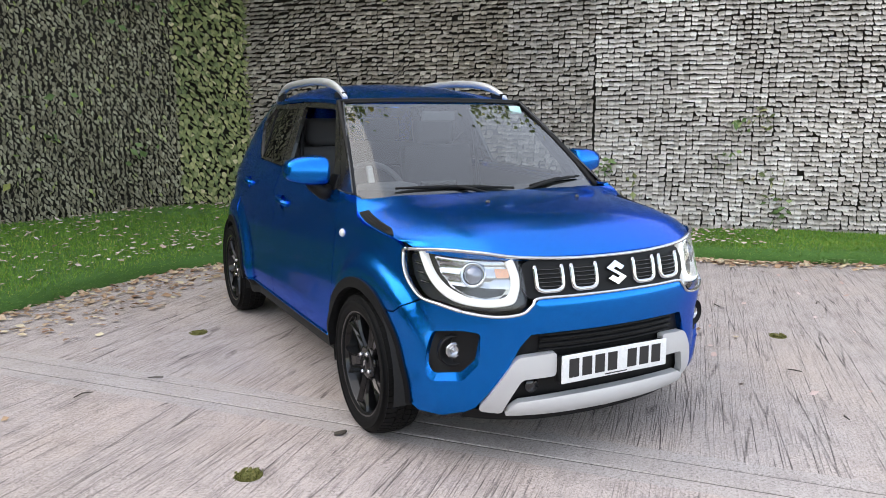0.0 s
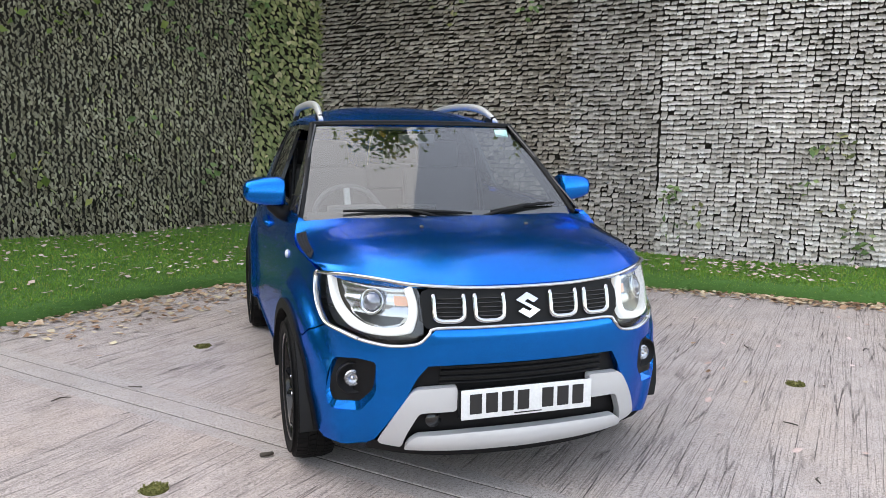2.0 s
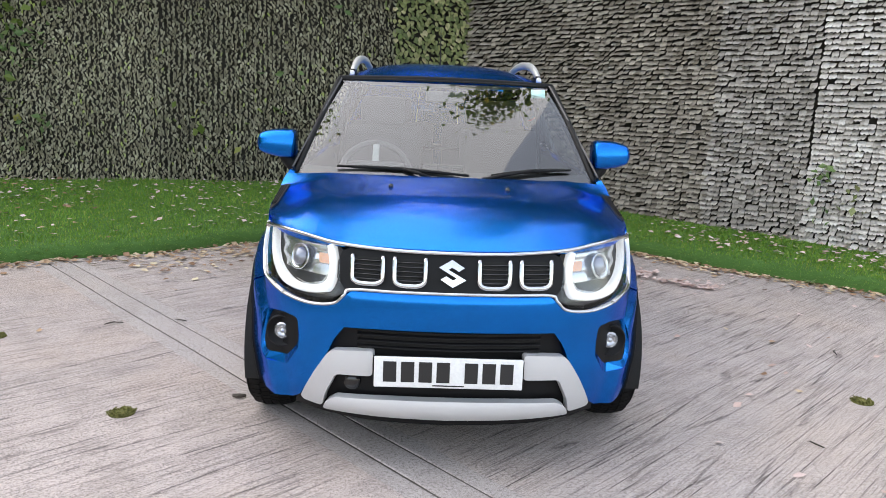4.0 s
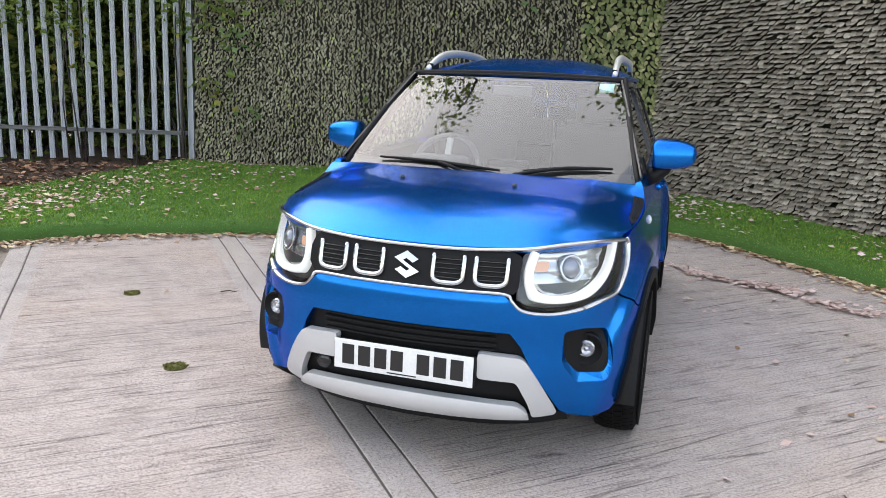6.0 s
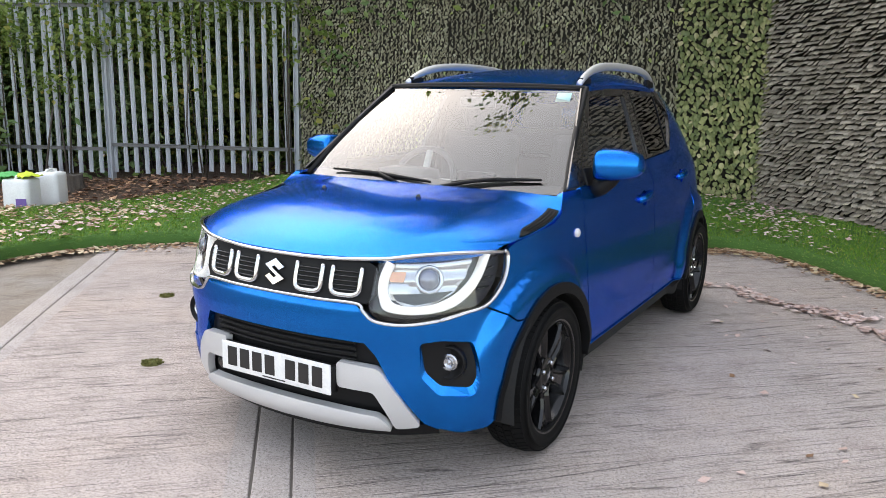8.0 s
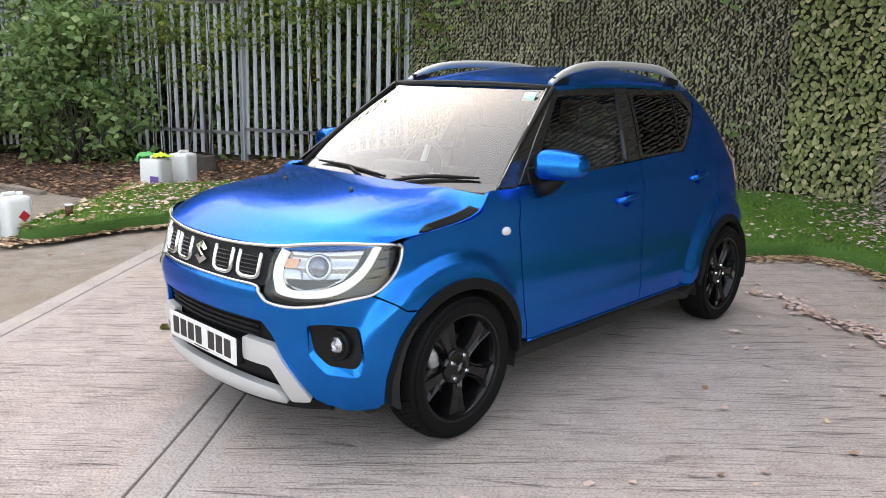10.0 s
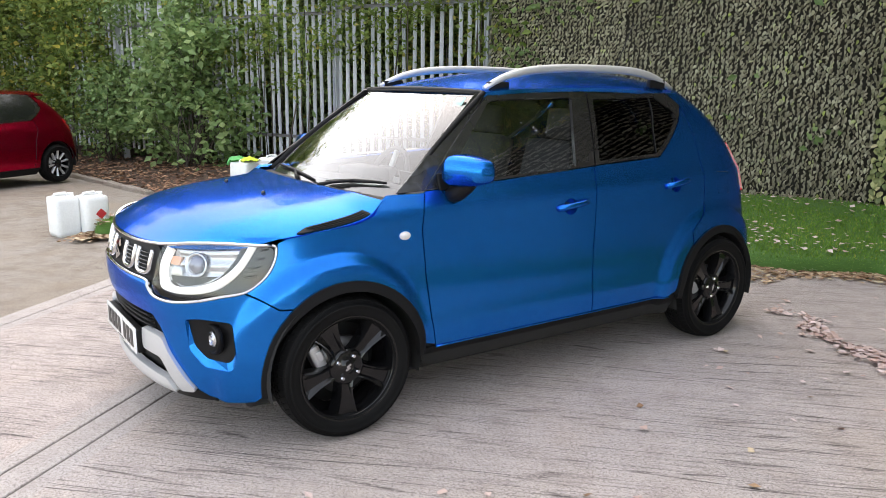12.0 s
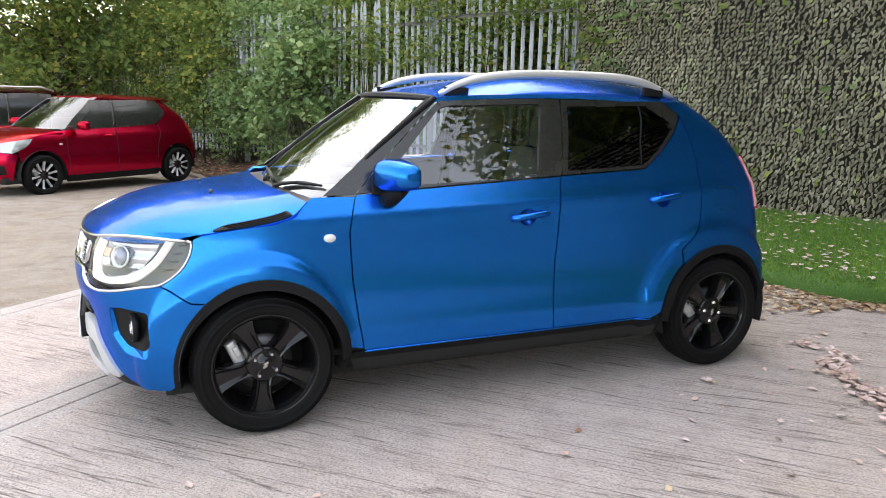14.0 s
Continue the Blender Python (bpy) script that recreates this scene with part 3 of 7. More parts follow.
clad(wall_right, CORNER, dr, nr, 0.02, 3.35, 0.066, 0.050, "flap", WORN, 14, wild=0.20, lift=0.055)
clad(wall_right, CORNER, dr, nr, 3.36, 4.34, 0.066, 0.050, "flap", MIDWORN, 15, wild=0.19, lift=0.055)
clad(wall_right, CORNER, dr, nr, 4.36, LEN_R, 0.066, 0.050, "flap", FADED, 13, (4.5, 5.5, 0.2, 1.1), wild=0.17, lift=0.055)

# ---- palisade fence ----
FENCE_A, FENCE_DIR = Vector((-5.05, 5.25)), Vector((-2.55, -1.04)).normalized()


def fence_foot(u):
    return 0.31 - 0.024 * min(u, 13.0)


def build_fence():
    n = Vector((FENCE_DIR.y, -FENCE_DIR.x))
    if n.dot(Vector((0, -6))) < 0:
        n = -n
    fence = thing("palisade_fence", "weathered galvanised steel palisade fence overgrown with shrubs", "fence", kind="")
    def spot(u, o, z):
        return Vector((FENCE_A.x + FENCE_DIR.x * u + n.x * o, FENCE_A.y + FENCE_DIR.y * u + n.y * o, z))
    turn = Matrix(((FENCE_DIR.x, n.x, 0, 0), (FENCE_DIR.y, n.y, 0, 0), (0, 0, 1, 0), (0, 0, 0, 1)))
    # a pale: pressed W section with a split pointed top
    prof = [(-0.034, 0.0), (-0.026, 0.014), (-0.012, 0.004), (0.0, 0.016), (0.012, 0.004), (0.026, 0.014), (0.034, 0.0)]
    vs, fs = [], []
    for z in (0.0, 2.58, 2.70):
        k = 1.0 if z < 2.69 else 0.25
        vs += [(x * k, y + 0.0, z) for x, y in prof] + [(x * k, y - 0.003, z) for x, y in prof]
    w = len(prof)
    for r in range(2):
        o = r * 2 * w
        for q in range(w - 1):
            fs.append((o + q, o + q + 1, o + 2 * w + q + 1, o + 2 * w + q))
            fs.append((o + w + q, o + 3 * w + q, o + 3 * w + q + 1, o + w + q + 1))
        fs.append((o, o + w, o + 3 * w, o + 2 * w))
        fs.append((o + w - 1, o + 2 * w - 1, o + 4 * w - 1, o + 3 * w - 1))
    me = bpy.data.meshes.new("pale")
    me.from_pydata(vs, [], fs)
    me.materials.append(GALV)
    rng = np.random.default_rng(3)
    bays, bay = 8, 2.72
    for b in range(bays):
        for i in range(17):
            u = b * bay + 0.09 + (i + 0.5) * (bay - 0.06) / 17
            p = new("pale", me)
            p.matrix_world = Matrix.Translation(spot(u, -0.026, fence_foot(u) + 0.02 + 0.012 * rng.normal())) @ turn @ pose(0, 0, 0, 0.5 * rng.normal(), 0.5 * rng.normal(), 0)
            p.parent = fence
        for z in (0.37, 2.29):
            bm = bmesh.new()
            for o1, o2, h in ((0.0, 0.006, 0.045), (0.0, 0.045, 0.006)):
                box_bm(bay - 0.1, abs(o2 - o1) + 0.002, h, (0, (o1 + o2) / 2, 0 if h > 0.02 else 0.022), bm=bm)
            r = part("rail", bm, DULLSTEEL, fence, smooth=False)
            mid = spot((b + 0.5) * bay + 0.02, 0.005, z + fence_foot((b + 0.5) * bay))
            r.matrix_world = Matrix.Translation(mid) @ turn
    for b in range(bays + 1):
        bm = box_bm(0.10, 0.006, 3.1, (0, 0.03, 1.35), bm=box_bm(0.10, 0.006, 3.1, (0, -0.03, 1.35), bm=box_bm(0.006, 0.055, 3.1, (0, 0, 1.35))))
        p = part("post", bm, GALV, fence, smooth=False)
        p.matrix_world = Matrix.Translation(spot(b * bay + (0.02 if b == 0 else 0), 0.0, -0.05 + fence_foot(b * bay) - 0.1)) @ turn @ pose(0, 0, 0, 0, 0, 90)
    return fence


build_fence()

# ---- the body of a car as a wrapped surface ----
def table(pairs):
    """A smooth, never overshooting curve through (x, y) pairs."""
    xs, ys = np.array(pairs, float).T
    h, dl_ = np.diff(xs), np.diff(ys) / np.diff(xs)
    m = np.zeros(len(xs))
    for i in range(1, len(xs) - 1):
        if dl_[i - 1] * dl_[i] > 0:
            w1, w2 = 2 * h[i] + h[i - 1], h[i] + 2 * h[i - 1]
            m[i] = (w1 + w2) / (w1 / dl_[i - 1] + w2 / dl_[i])
    m[0], m[-1] = dl_[0], dl_[-1]

    def f(x):
        x = min(max(x, xs[0]), xs[-1])
        i = min(max(int(np.searchsorted(xs, x)) - 1, 0), len(h) - 1)
        t = (x - xs[i]) / h[i]
        return float(ys[i] * (1 + 2 * t) * (1 - t) ** 2 + h[i] * m[i] * t * (1 - t) ** 2 + ys[i + 1] * t * t * (3 - 2 * t) + h[i] * m[i + 1] * t * t * (t - 1))
    return f


class Skin:
    """A plan outline, front centre to rear centre, whose width, nose and tail change with height. Points go by (s, z): s the length along the outline from the nose, below 0 on the car's right."""

    def __init__(self, plan, half, nose, tail, bulges=(), y_nose=0.6, y_tail=1.5):
        c = spline(plan, 500)
        seg = np.r_[0, np.cumsum(np.hypot(*np.diff(c, axis=0).T))]
        self.s = np.linspace(0, seg[-1], 900)
        self.x, self.y = np.interp(self.s, seg, c[:, 0]), np.interp(self.s, seg, c[:, 1])
        self.wide, self.front, self.rear = self.x.max(), self.y.min(), self.y.max()
        self.half, self.nose, self.tail, self.bulges = table(half), table(nose), table(tail), bulges
        self.yn, self.yt, self.len = y_nose, y_tail, self.s[-1]

    def kx(self, z):
        return self.half(z) / self.wide

    def fy(self, cy, z):
        if cy < self.yn:
            return self.yn + (cy - self.yn) * (self.yn - self.nose(z)) / (self.yn - self.front)
        if cy > self.yt:
            return self.yt + (cy - self.yt) * (self.tail(z) - self.yt) / (self.rear - self.yt)
        return cy

    def bare(self, s, z):
        a = abs(s)
        x, y = np.interp(a, self.s, self.x), np.interp(a, self.s, self.y)
        return Vector((math.copysign(x * self.kx(z), s), self.fy(y, z), z))

    def normal(self, s, z, e=0.006):
        n = (self.bare(s + e, z) - self.bare(s - e, z)).cross(self.bare(s, z + e) - self.bare(s, z - e))
        return n.normalized()

    def at(self, s, z, out=0.0):
        p, n = self.bare(s, z), self.normal(s, z)
        for b in self.bulges:
            out = out + b(p.y, z)
        return p + n * out

    def by_x(self, x, z):
        k = int(np.argmax(self.x))
        return math.copysign(np.interp(abs(x) / self.kx(z), self.x[:k], self.s[:k]), x if x else 1)

    def by_y(self, y, z, side=1):
        if y < self.yn:
            y = self.yn + (y - self.yn) * (self.yn - self.front) / (self.yn - self.nose(z))
        elif y > self.yt:
            y = self.yt + (y - self.yt) * (self.rear - self.yt) / (self.tail(z) - self.yt)
        return side * float(np.interp(y, self.y, self.s))


def tidy(poly):
    """Drops points that fall together."""
    out = []
    for q in poly:
        if not out or abs(q[0] - out[-1][0]) + abs(q[1] - out[-1][1]) > 1e-5:
            out.append(q)
    return out[:-1] if abs(out[0][0] - out[-1][0]) + abs(out[0][1] - out[-1][1]) < 1e-5 else out


def inset(poly, d):
    """Draws a closed outline in by d."""
    poly = tidy(poly)
    p = np.array(poly, float)
    area = 0.5 * np.sum(p[:, 0] * np.roll(p[:, 1], -1) - np.roll(p[:, 0], -1) * p[:, 1])
    if area < 0:
        p = p[::-1]
    e = np.roll(p, -1, 0) - p
    n = np.stack([-e[:, 1], e[:, 0]], 1) / np.maximum(np.hypot(e[:, 0], e[:, 1]), 1e-9)[:, None]
    m = n + np.roll(n, 1, 0)
    m /= np.maximum((m * m).sum(1), 0.5)[:, None]
    return p + 2 * m * d


def soften(poly, r=0.02, n=4):
    """Rounds the corners of a closed outline."""
    p = [np.array(q, float) for q in tidy(poly)]
    out = []
    for i, q in enumerate(p):
        a, b = p[i - 1] - q, p[(i + 1) % len(p)] - q
        la, lb = np.hypot(*a), np.hypot(*b)
        rr = min(r, la * 0.45, lb * 0.45)
        s, e = q + a / la * rr, q + b / lb * rr
        out += [(1 - t) ** 2 * s + 2 * t * (1 - t) * q + t * t * e for t in np.linspace(0, 1, n)]
    return out


def refine(poly, step=0.03):
    p = [np.array(q, float) for q in tidy(poly)]
    out = []
    for a, b in zip(p, p[1:] + p[:1]):
        k = max(1, int(np.hypot(*(b - a)) / step))
        out += [a + (b - a) * i / k for i in range(k)]
    return out


def with_hole(outer, hole):
    """One outline that goes in to the hole and back."""
    o, h = [tuple(q) for q in outer], [tuple(q) for q in hole]
    def area(q):
        return sum(a[0] * b[1] - b[0] * a[1] for a, b in zip(q, q[1:] + q[:1]))
    if area(o) < 0:
        o.reverse()
    if area(h) > 0:
        h.reverse()
    i, j = min(((i, j) for i in range(len(o)) for j in range(len(h))), key=lambda k: (o[k[0]][0] - h[k[1]][0]) ** 2 + (o[k[0]][1] - h[k[1]][1]) ** 2)
    return o[:i + 1] + h[j:] + h[:j + 1] + o[i:]


def cut_cells(poly, step):
    """Cuts a flat outline into square cells; gives verts and faces."""
    P = [(float(a), float(b)) for a, b in poly]
    us, vs = [p[0] for p in P], [p[1] for p in P]
    verts, index, faces = [], {}, []

    def vid(p):
        k = (round(p[0] * 20000), round(p[1] * 20000))
        if k not in index:
            index[k] = len(verts)
            verts.append(p)
        return index[k]

    def clip(pp, axis, lim, keep_low):
        out = []
        for a, b in zip(pp, pp[1:] + pp[:1]):
            ia, ib = (a[axis] <= lim) == keep_low or a[axis] == lim, (b[axis] <= lim) == keep_low or b[axis] == lim
            if ia:
                out.append(a)
            if ia != ib:
                t = (lim - a[axis]) / (b[axis] - a[axis])
                q = [a[0] + t * (b[0] - a[0]), a[1] + t * (b[1] - a[1])]
                q[axis] = lim
                out.append(tuple(q))
        return out

    i0, i1 = math.floor(min(us) / step), math.ceil(max(us) / step)
    for i in range(i0, i1):
        col = clip(clip(P, 0, i * step, False), 0, (i + 1) * step, True)
        if len(col) < 3:
            continue
        cv = [p[1] for p in col]
        for j in range(math.floor(min(cv) / step), math.ceil(max(cv) / step)):
            c = clip(clip(col, 1, j * step, False), 1, (j + 1) * step, True)
            ids = []
            for p in c:
                k = vid(p)
                if not ids or ids[-1] != k:
                    ids.append(k)
            if len(ids) > 1 and ids[0] == ids[-1]:
                ids.pop()
            # fold away spurs that run out and back along a cell's side
            k = 0
            while len(ids) >= 3 and k < len(ids):
                a, b, c = verts[ids[k - 1]], verts[ids[k]], verts[ids[(k + 1) % len(ids)]]
                pa, pc = (a[0] - b[0], a[1] - b[1]), (c[0] - b[0], c[1] - b[1])
                if ids[k - 1] == ids[(k + 1) % len(ids)] or (abs(pa[0] * pc[1] - pa[1] * pc[0]) < 1e-10 and pa[0] * pc[0] + pa[1] * pc[1] > 0):
                    ids.pop(k)
                    ids = [q for n_, q in enumerate(ids) if q != ids[n_ - 1] or len(ids) < 2]
                    k = max(0, k - 2)
                else:
                    k += 1
            if len(ids) < 3:
                continue
            ar = sum(verts[a][0] * verts[b][1] - verts[b][0] * verts[a][1] for a, b in zip(ids, ids[1:] + ids[:1]))
            if abs(ar) < 1e-9:
                continue
            if len(set(ids)) != len(ids):
                seen, clean = set(), []
                for k in ids:
                    if k not in seen:
                        seen.add(k)
                        clean.append(k)
                ids = clean
                if len(ids) < 3:
                    continue
            faces.append(ids)
    return verts, faces


def sheet(name, poly, place, material, parent, depth=0.012, step=0.03, label="", gap=0.0, lip=0.0025):
    """A panel: the outline laid onto a surface, place(u, v, out), with a turned-in edge."""
    if gap:
        poly = inset(poly, gap)
    vs, fs = cut_cells(poly, step)
    bm = bmesh.new()
    bv = [bm.verts.new(place(u, v, 0.0)) for u, v in vs]
    for f in fs:
        try:
            bm.faces.new([bv[k] for k in f])
        except ValueError:
            pass
    if depth:
        edges = [e for e in bm.edges if len(e.link_faces) == 1]
        low, mid = {}, {}
        where = {v: uv for v, uv in zip(bv, vs)}
        for e in edges:
            for v in e.verts:
                if v not in low:
                    low[v] = bm.verts.new(place(*where[v], -depth))
        for e in edges:
            a, b = e.verts
            try:
                bm.faces.new((a, b, low[b], low[a]))
            except ValueError:
                continue
            e.smooth = False
    return part_keep(name, bm, material, parent, label)


def part_keep(name, bm, material, parent, label=""):
    """As part(), for panels whose turned edges stay crisp."""
    bmesh.ops.recalc_face_normals(bm, faces=bm.faces)
    return part(name, bm, material, parent, label)


def ribbon(name, path, place, material, parent, width=0.012, height=0.006, closed=False, label="", n=None):
    """A moulding of half-round section along (u, v) points on a surface."""
    p = np.array(path, float)
    if n:
        p = spline(p, n, closed)
    m = len(p)
    bm = bmesh.new()
    rings = []
    sec = [(-0.5, -0.6), (-0.5, 0.35), (-0.3, 0.85), (0, 1.0), (0.3, 0.85), (0.5, 0.35), (0.5, -0.6)]
    for i in range(m):
        a, b = (p[i - 1], p[(i + 1) % m]) if closed else (p[max(i - 1, 0)], p[min(i + 1, m - 1)])
        t = (b - a) / max(np.hypot(*(b - a)), 1e-9)
        nrm = np.array([-t[1], t[0]])
        rings.append([bm.verts.new(place(*(p[i] + nrm * width * q), height * h)) for q, h in sec])
    w = len(sec)
    for i in range(m if closed else m - 1):
        a, b = rings[i], rings[(i + 1) % m]
        for q in range(w - 1):
            bm.faces.new((a[q], a[q + 1], b[q + 1], b[q]))
    if not closed:
        bm.faces.new(rings[0]), bm.faces.new(rings[-1])
    return part(name, bm, material, parent, label)


def grid_panel(name, f, nu, nv, material, parent, depth=0.012, label=""):
    """A panel from f(u, v), u and v from 0 to 1, with turned-in edges."""
    bm = bmesh.new()
    g = [[bm.verts.new(f(i / nu, j / nv)) for i in range(nu + 1)] for j in range(nv + 1)]
    for j in range(nv):
        for i in range(nu):
            bm.faces.new((g[j][i], g[j][i + 1], g[j + 1][i + 1], g[j + 1][i]))
    bm.normal_update()
    bmesh.ops.recalc_face_normals(bm, faces=bm.faces)
    bm.normal_update()
    if depth:
        edges = [e for e in bm.edges if len(e.link_faces) == 1]
        low = {v: bm.verts.new(v.co - v.normal * depth) for e in edges for v in e.verts}
        for e in edges:
            a, b = e.verts
            bm.faces.new((a, b, low[b], low[a]))
            e.smooth = False
    return part(name, bm, material, parent, label)


def arc(cy, cz, r, a0, a1, n=14, flat=1.0):
    """Points (y, z) on an arc, angles in degrees from +y."""
    return [(cy + r * math.cos(radians(a0 + (a1 - a0) * i / (n - 1))), cz + flat * r * math.sin(radians(a0 + (a1 - a0) * i / (n - 1)))) for i in range(n)]


# ---- wheel ----
def build_wheel(parent, m, radius, width, rim_r, material, spokes, label, two_tone=None, cap=True, front=-1):
    """Outer side towards +x."""
    wheel = new("wheel")
    wheel.parent = parent
    wheel.matrix_local = m
    if label:
        wheel["label"] = label
    hw = width / 2
    prof = [(rim_r - 0.008, -hw + 0.012), (rim_r + 0.012, -hw + 0.004), (rim_r + 0.05, -hw - 0.004), (radius - 0.03, -hw + 0.001), (radius - 0.010, -hw + 0.012), (radius - 0.002, -hw + 0.03), (radius, -0.03),
            (radius, 0.03), (radius - 0.002, hw - 0.03), (radius - 0.010, hw - 0.012), (radius - 0.03, hw - 0.001), (rim_r + 0.057, hw + 0.001), (rim_r + 0.054, hw + 0.006), (rim_r + 0.046, hw + 0.006), (rim_r + 0.043, hw + 0.002), (rim_r + 0.030, hw + 0.005), (rim_r + 0.012, hw - 0.001), (rim_r - 0.008, hw - 0.012)]
    tyre = part("tyre", lathe_bm(prof + prof[:1], 72, "X", ends=False), RUBBER, wheel)
    # tread blocks: three rows with grooves between
    V, F = [], []
    nb = 64
    for row, (x0, x1) in enumerate(((-hw + 0.012, -0.036), (-0.031, -0.003), (0.003, 0.031), (0.036, hw - 0.012))):
        for i in range(nb):
            a0 = 2 * math.pi * (i + 0.07 + (row % 2) * 0.4) / nb
            a1 = a0 + 2 * math.pi * 0.84 / nb
            k = len(V)
            for r in (radius - 0.004, radius + 0.005):
                for x in (x0, x1):
                    rr = r - (0.010 if row in (0, 3) and abs(x) > 0.06 else 0)
                    sk = 0.02 * (1 if row < 2 else -1) * (x - x0) / 0.03
                    V += [(x, rr * math.cos(a0 + sk), rr * math.sin(a0 + sk)), (x, rr * math.cos(a1 + sk), rr * math.sin(a1 + sk))]
            F += [(k + 4, k + 5, k + 7, k + 6), (k, k + 1, k + 5, k + 4), (k + 2, k + 6, k + 7, k + 3), (k, k + 4, k + 6, k + 2), (k + 1, k + 3, k + 7, k + 5)]
    tread = add_mesh("tread", V, F, RUBBER, tyre)
    tread["kind"] = "stuff"
    # barrel and lip
    lip = [(rim_r - 0.02, hw - 0.06), (rim_r - 0.012, hw - 0.022), (rim_r - 0.004, hw - 0.010), (rim_r + 0.006, hw - 0.004), (rim_r + 0.012, hw - 0.008), (rim_r + 0.012, hw - 0.02)]
    rim = part("rim", lathe_bm([(rim_r - 0.03, -hw + 0.01), (rim_r - 0.045, -0.02)] + lip, 64, "X", ends=False), material, wheel)
    # spokes: wide and hollowed between two sharp ridges, or plain ridged wedges
    face = hw - 0.022
    if two_tone:
        radii = ((0.045, 0.022, face - 0.014, 0.05), (0.085, 0.013, face - 0.008, 0.05), (0.15, 0.013, face + 0.002, 0.045), (rim_r - 0.008, 0.020, face + 0.005, 0.03))
        section = lambda w, d: [(-w, -d), (-w, -0.012), (-w * 0.4, 0), (w * 0.4, 0), (w, -0.012), (w, -d)]
    else:
        radii = ((0.050, 0.036, face - 0.012, 0.05), (0.090, 0.032, face - 0.005, 0.055), (0.13, 0.036, face + 0.001, 0.055), (0.18, 0.051, face + 0.005, 0.05), (rim_r - 0.006, 0.067, face + 0.005, 0.03))
        section = lambda w, d: [(-w - 0.005, -d), (-w, -0.012), (-w + 0.004, 0), (-w + 0.010, -0.004), (-w * 0.45, -0.015), (w * 0.45, -0.015), (w - 0.010, -0.004), (w - 0.004, 0), (w, -0.012), (w + 0.005, -d)]
    for i in range(spokes):
        a = 2 * math.pi * i / spokes + radians(48)
        bm = bmesh.new()
        rings = []
        for r, w, x, d in radii:
            rings.append([bm.verts.new((x + dx, r * math.cos(a) - t * math.sin(a), r * math.sin(a) + t * math.cos(a))) for t, dx in section(w, d)])
        for p, q in zip(rings, rings[1:]):
            for k in range(len(p) - 1):
                bm.faces.new((p[k], p[k + 1], q[k + 1], q[k]))
        bm.faces.new(rings[0]), bm.faces.new(rings[-1])
        part("spoke", bm, two_tone if two_tone else material, rim, smooth=False)
    part("hub", lathe_bm([(0.0, face - 0.06), (0.076, face - 0.06), (0.082, face - 0.026), (0.076, face - 0.014), (0.060, face - 0.010), (0.034, face - 0.012), (0.030, face - 0.006), (0.0, face - 0.005)], 32, "X"), material, rim)
    for i in range(4):
        a = math.pi / 4 + i * math.pi / 2 + 0.25
        part("wheel_nut", lathe_bm([(0.011, face - 0.02), (0.011, face - 0.004), (0.007, face + 0.001), (0.0, face + 0.001)], 6, "X", at=(0, 0.052 * math.cos(a), 0.052 * math.sin(a))), CHROME if not two_tone else BLACK, rim, smooth=False)
    if cap:
        bm = bmesh.new()
        for k in (-1, 1):
            box_bm(0.003, 0.022, 0.009, (face - 0.004, 0.002 * k, 0.0065 * k), bm=bm, m=pose(0, 0, 0, 30 * 1, 0, 0))
        part("centre_badge", bm, CHROME, rim, smooth=False)
    part("brake_disc", lathe_bm([(0.06, -0.01), (0.125, -0.01), (0.125, 0.008), (0.06, 0.008)], 40, "X", ends=False), STEEL, wheel)
    cal = box_bm(0.075, 0.05, 0.12, (-0.012, front * 0.118, 0.05), 0.015, m=pose(0, 0, 0, -front * 24, 0, 0))
    box_bm(0.03, 0.03, 0.05, (0.014, front * 0.112, 0.06), 0.008, bm=cal, m=pose(0, 0, 0, -front * 24, 0, 0))
    part("brake_caliper", cal, ALLOY, wheel)
    part("wheel_back", lathe_bm([(0.0, -hw + 0.004), (rim_r - 0.03, -hw + 0.004), (rim_r - 0.03, -hw + 0.010), (0.0, -hw + 0.010)], 32, "X"), UNDER, wheel)
    return wheel

# ---- the blue hatchback: nose towards -y, front axle at y = 0 ----
WB = 2.435
car = thing("car", "bright metallic blue compact crossover with black cladding and silver trim", "car")


def blister(y, z):
    """Swollen wings over the wheels, with a crease above."""
    out = 0.0
    for c, rr in ((0.0, 0.475), (WB, 0.50)):
        d = math.hypot((y - c) * ((1.22 if y > 0 else 0.9) if c == 0 else 0.95), z - 0.32)
        t = min(max((rr - d) / 0.055, 0), 1)
        out = max(out, 0.030 * t * t * (3 - 2 * t))
    # shoulder line along the doors
    sh = math.exp(-(((z - 0.90 - 0.03 * y) / 0.035) ** 2)) * 0.006
    low = math.exp(-(((z - 0.40) / 0.06) ** 2)) * 0.006
    return out + sh + low


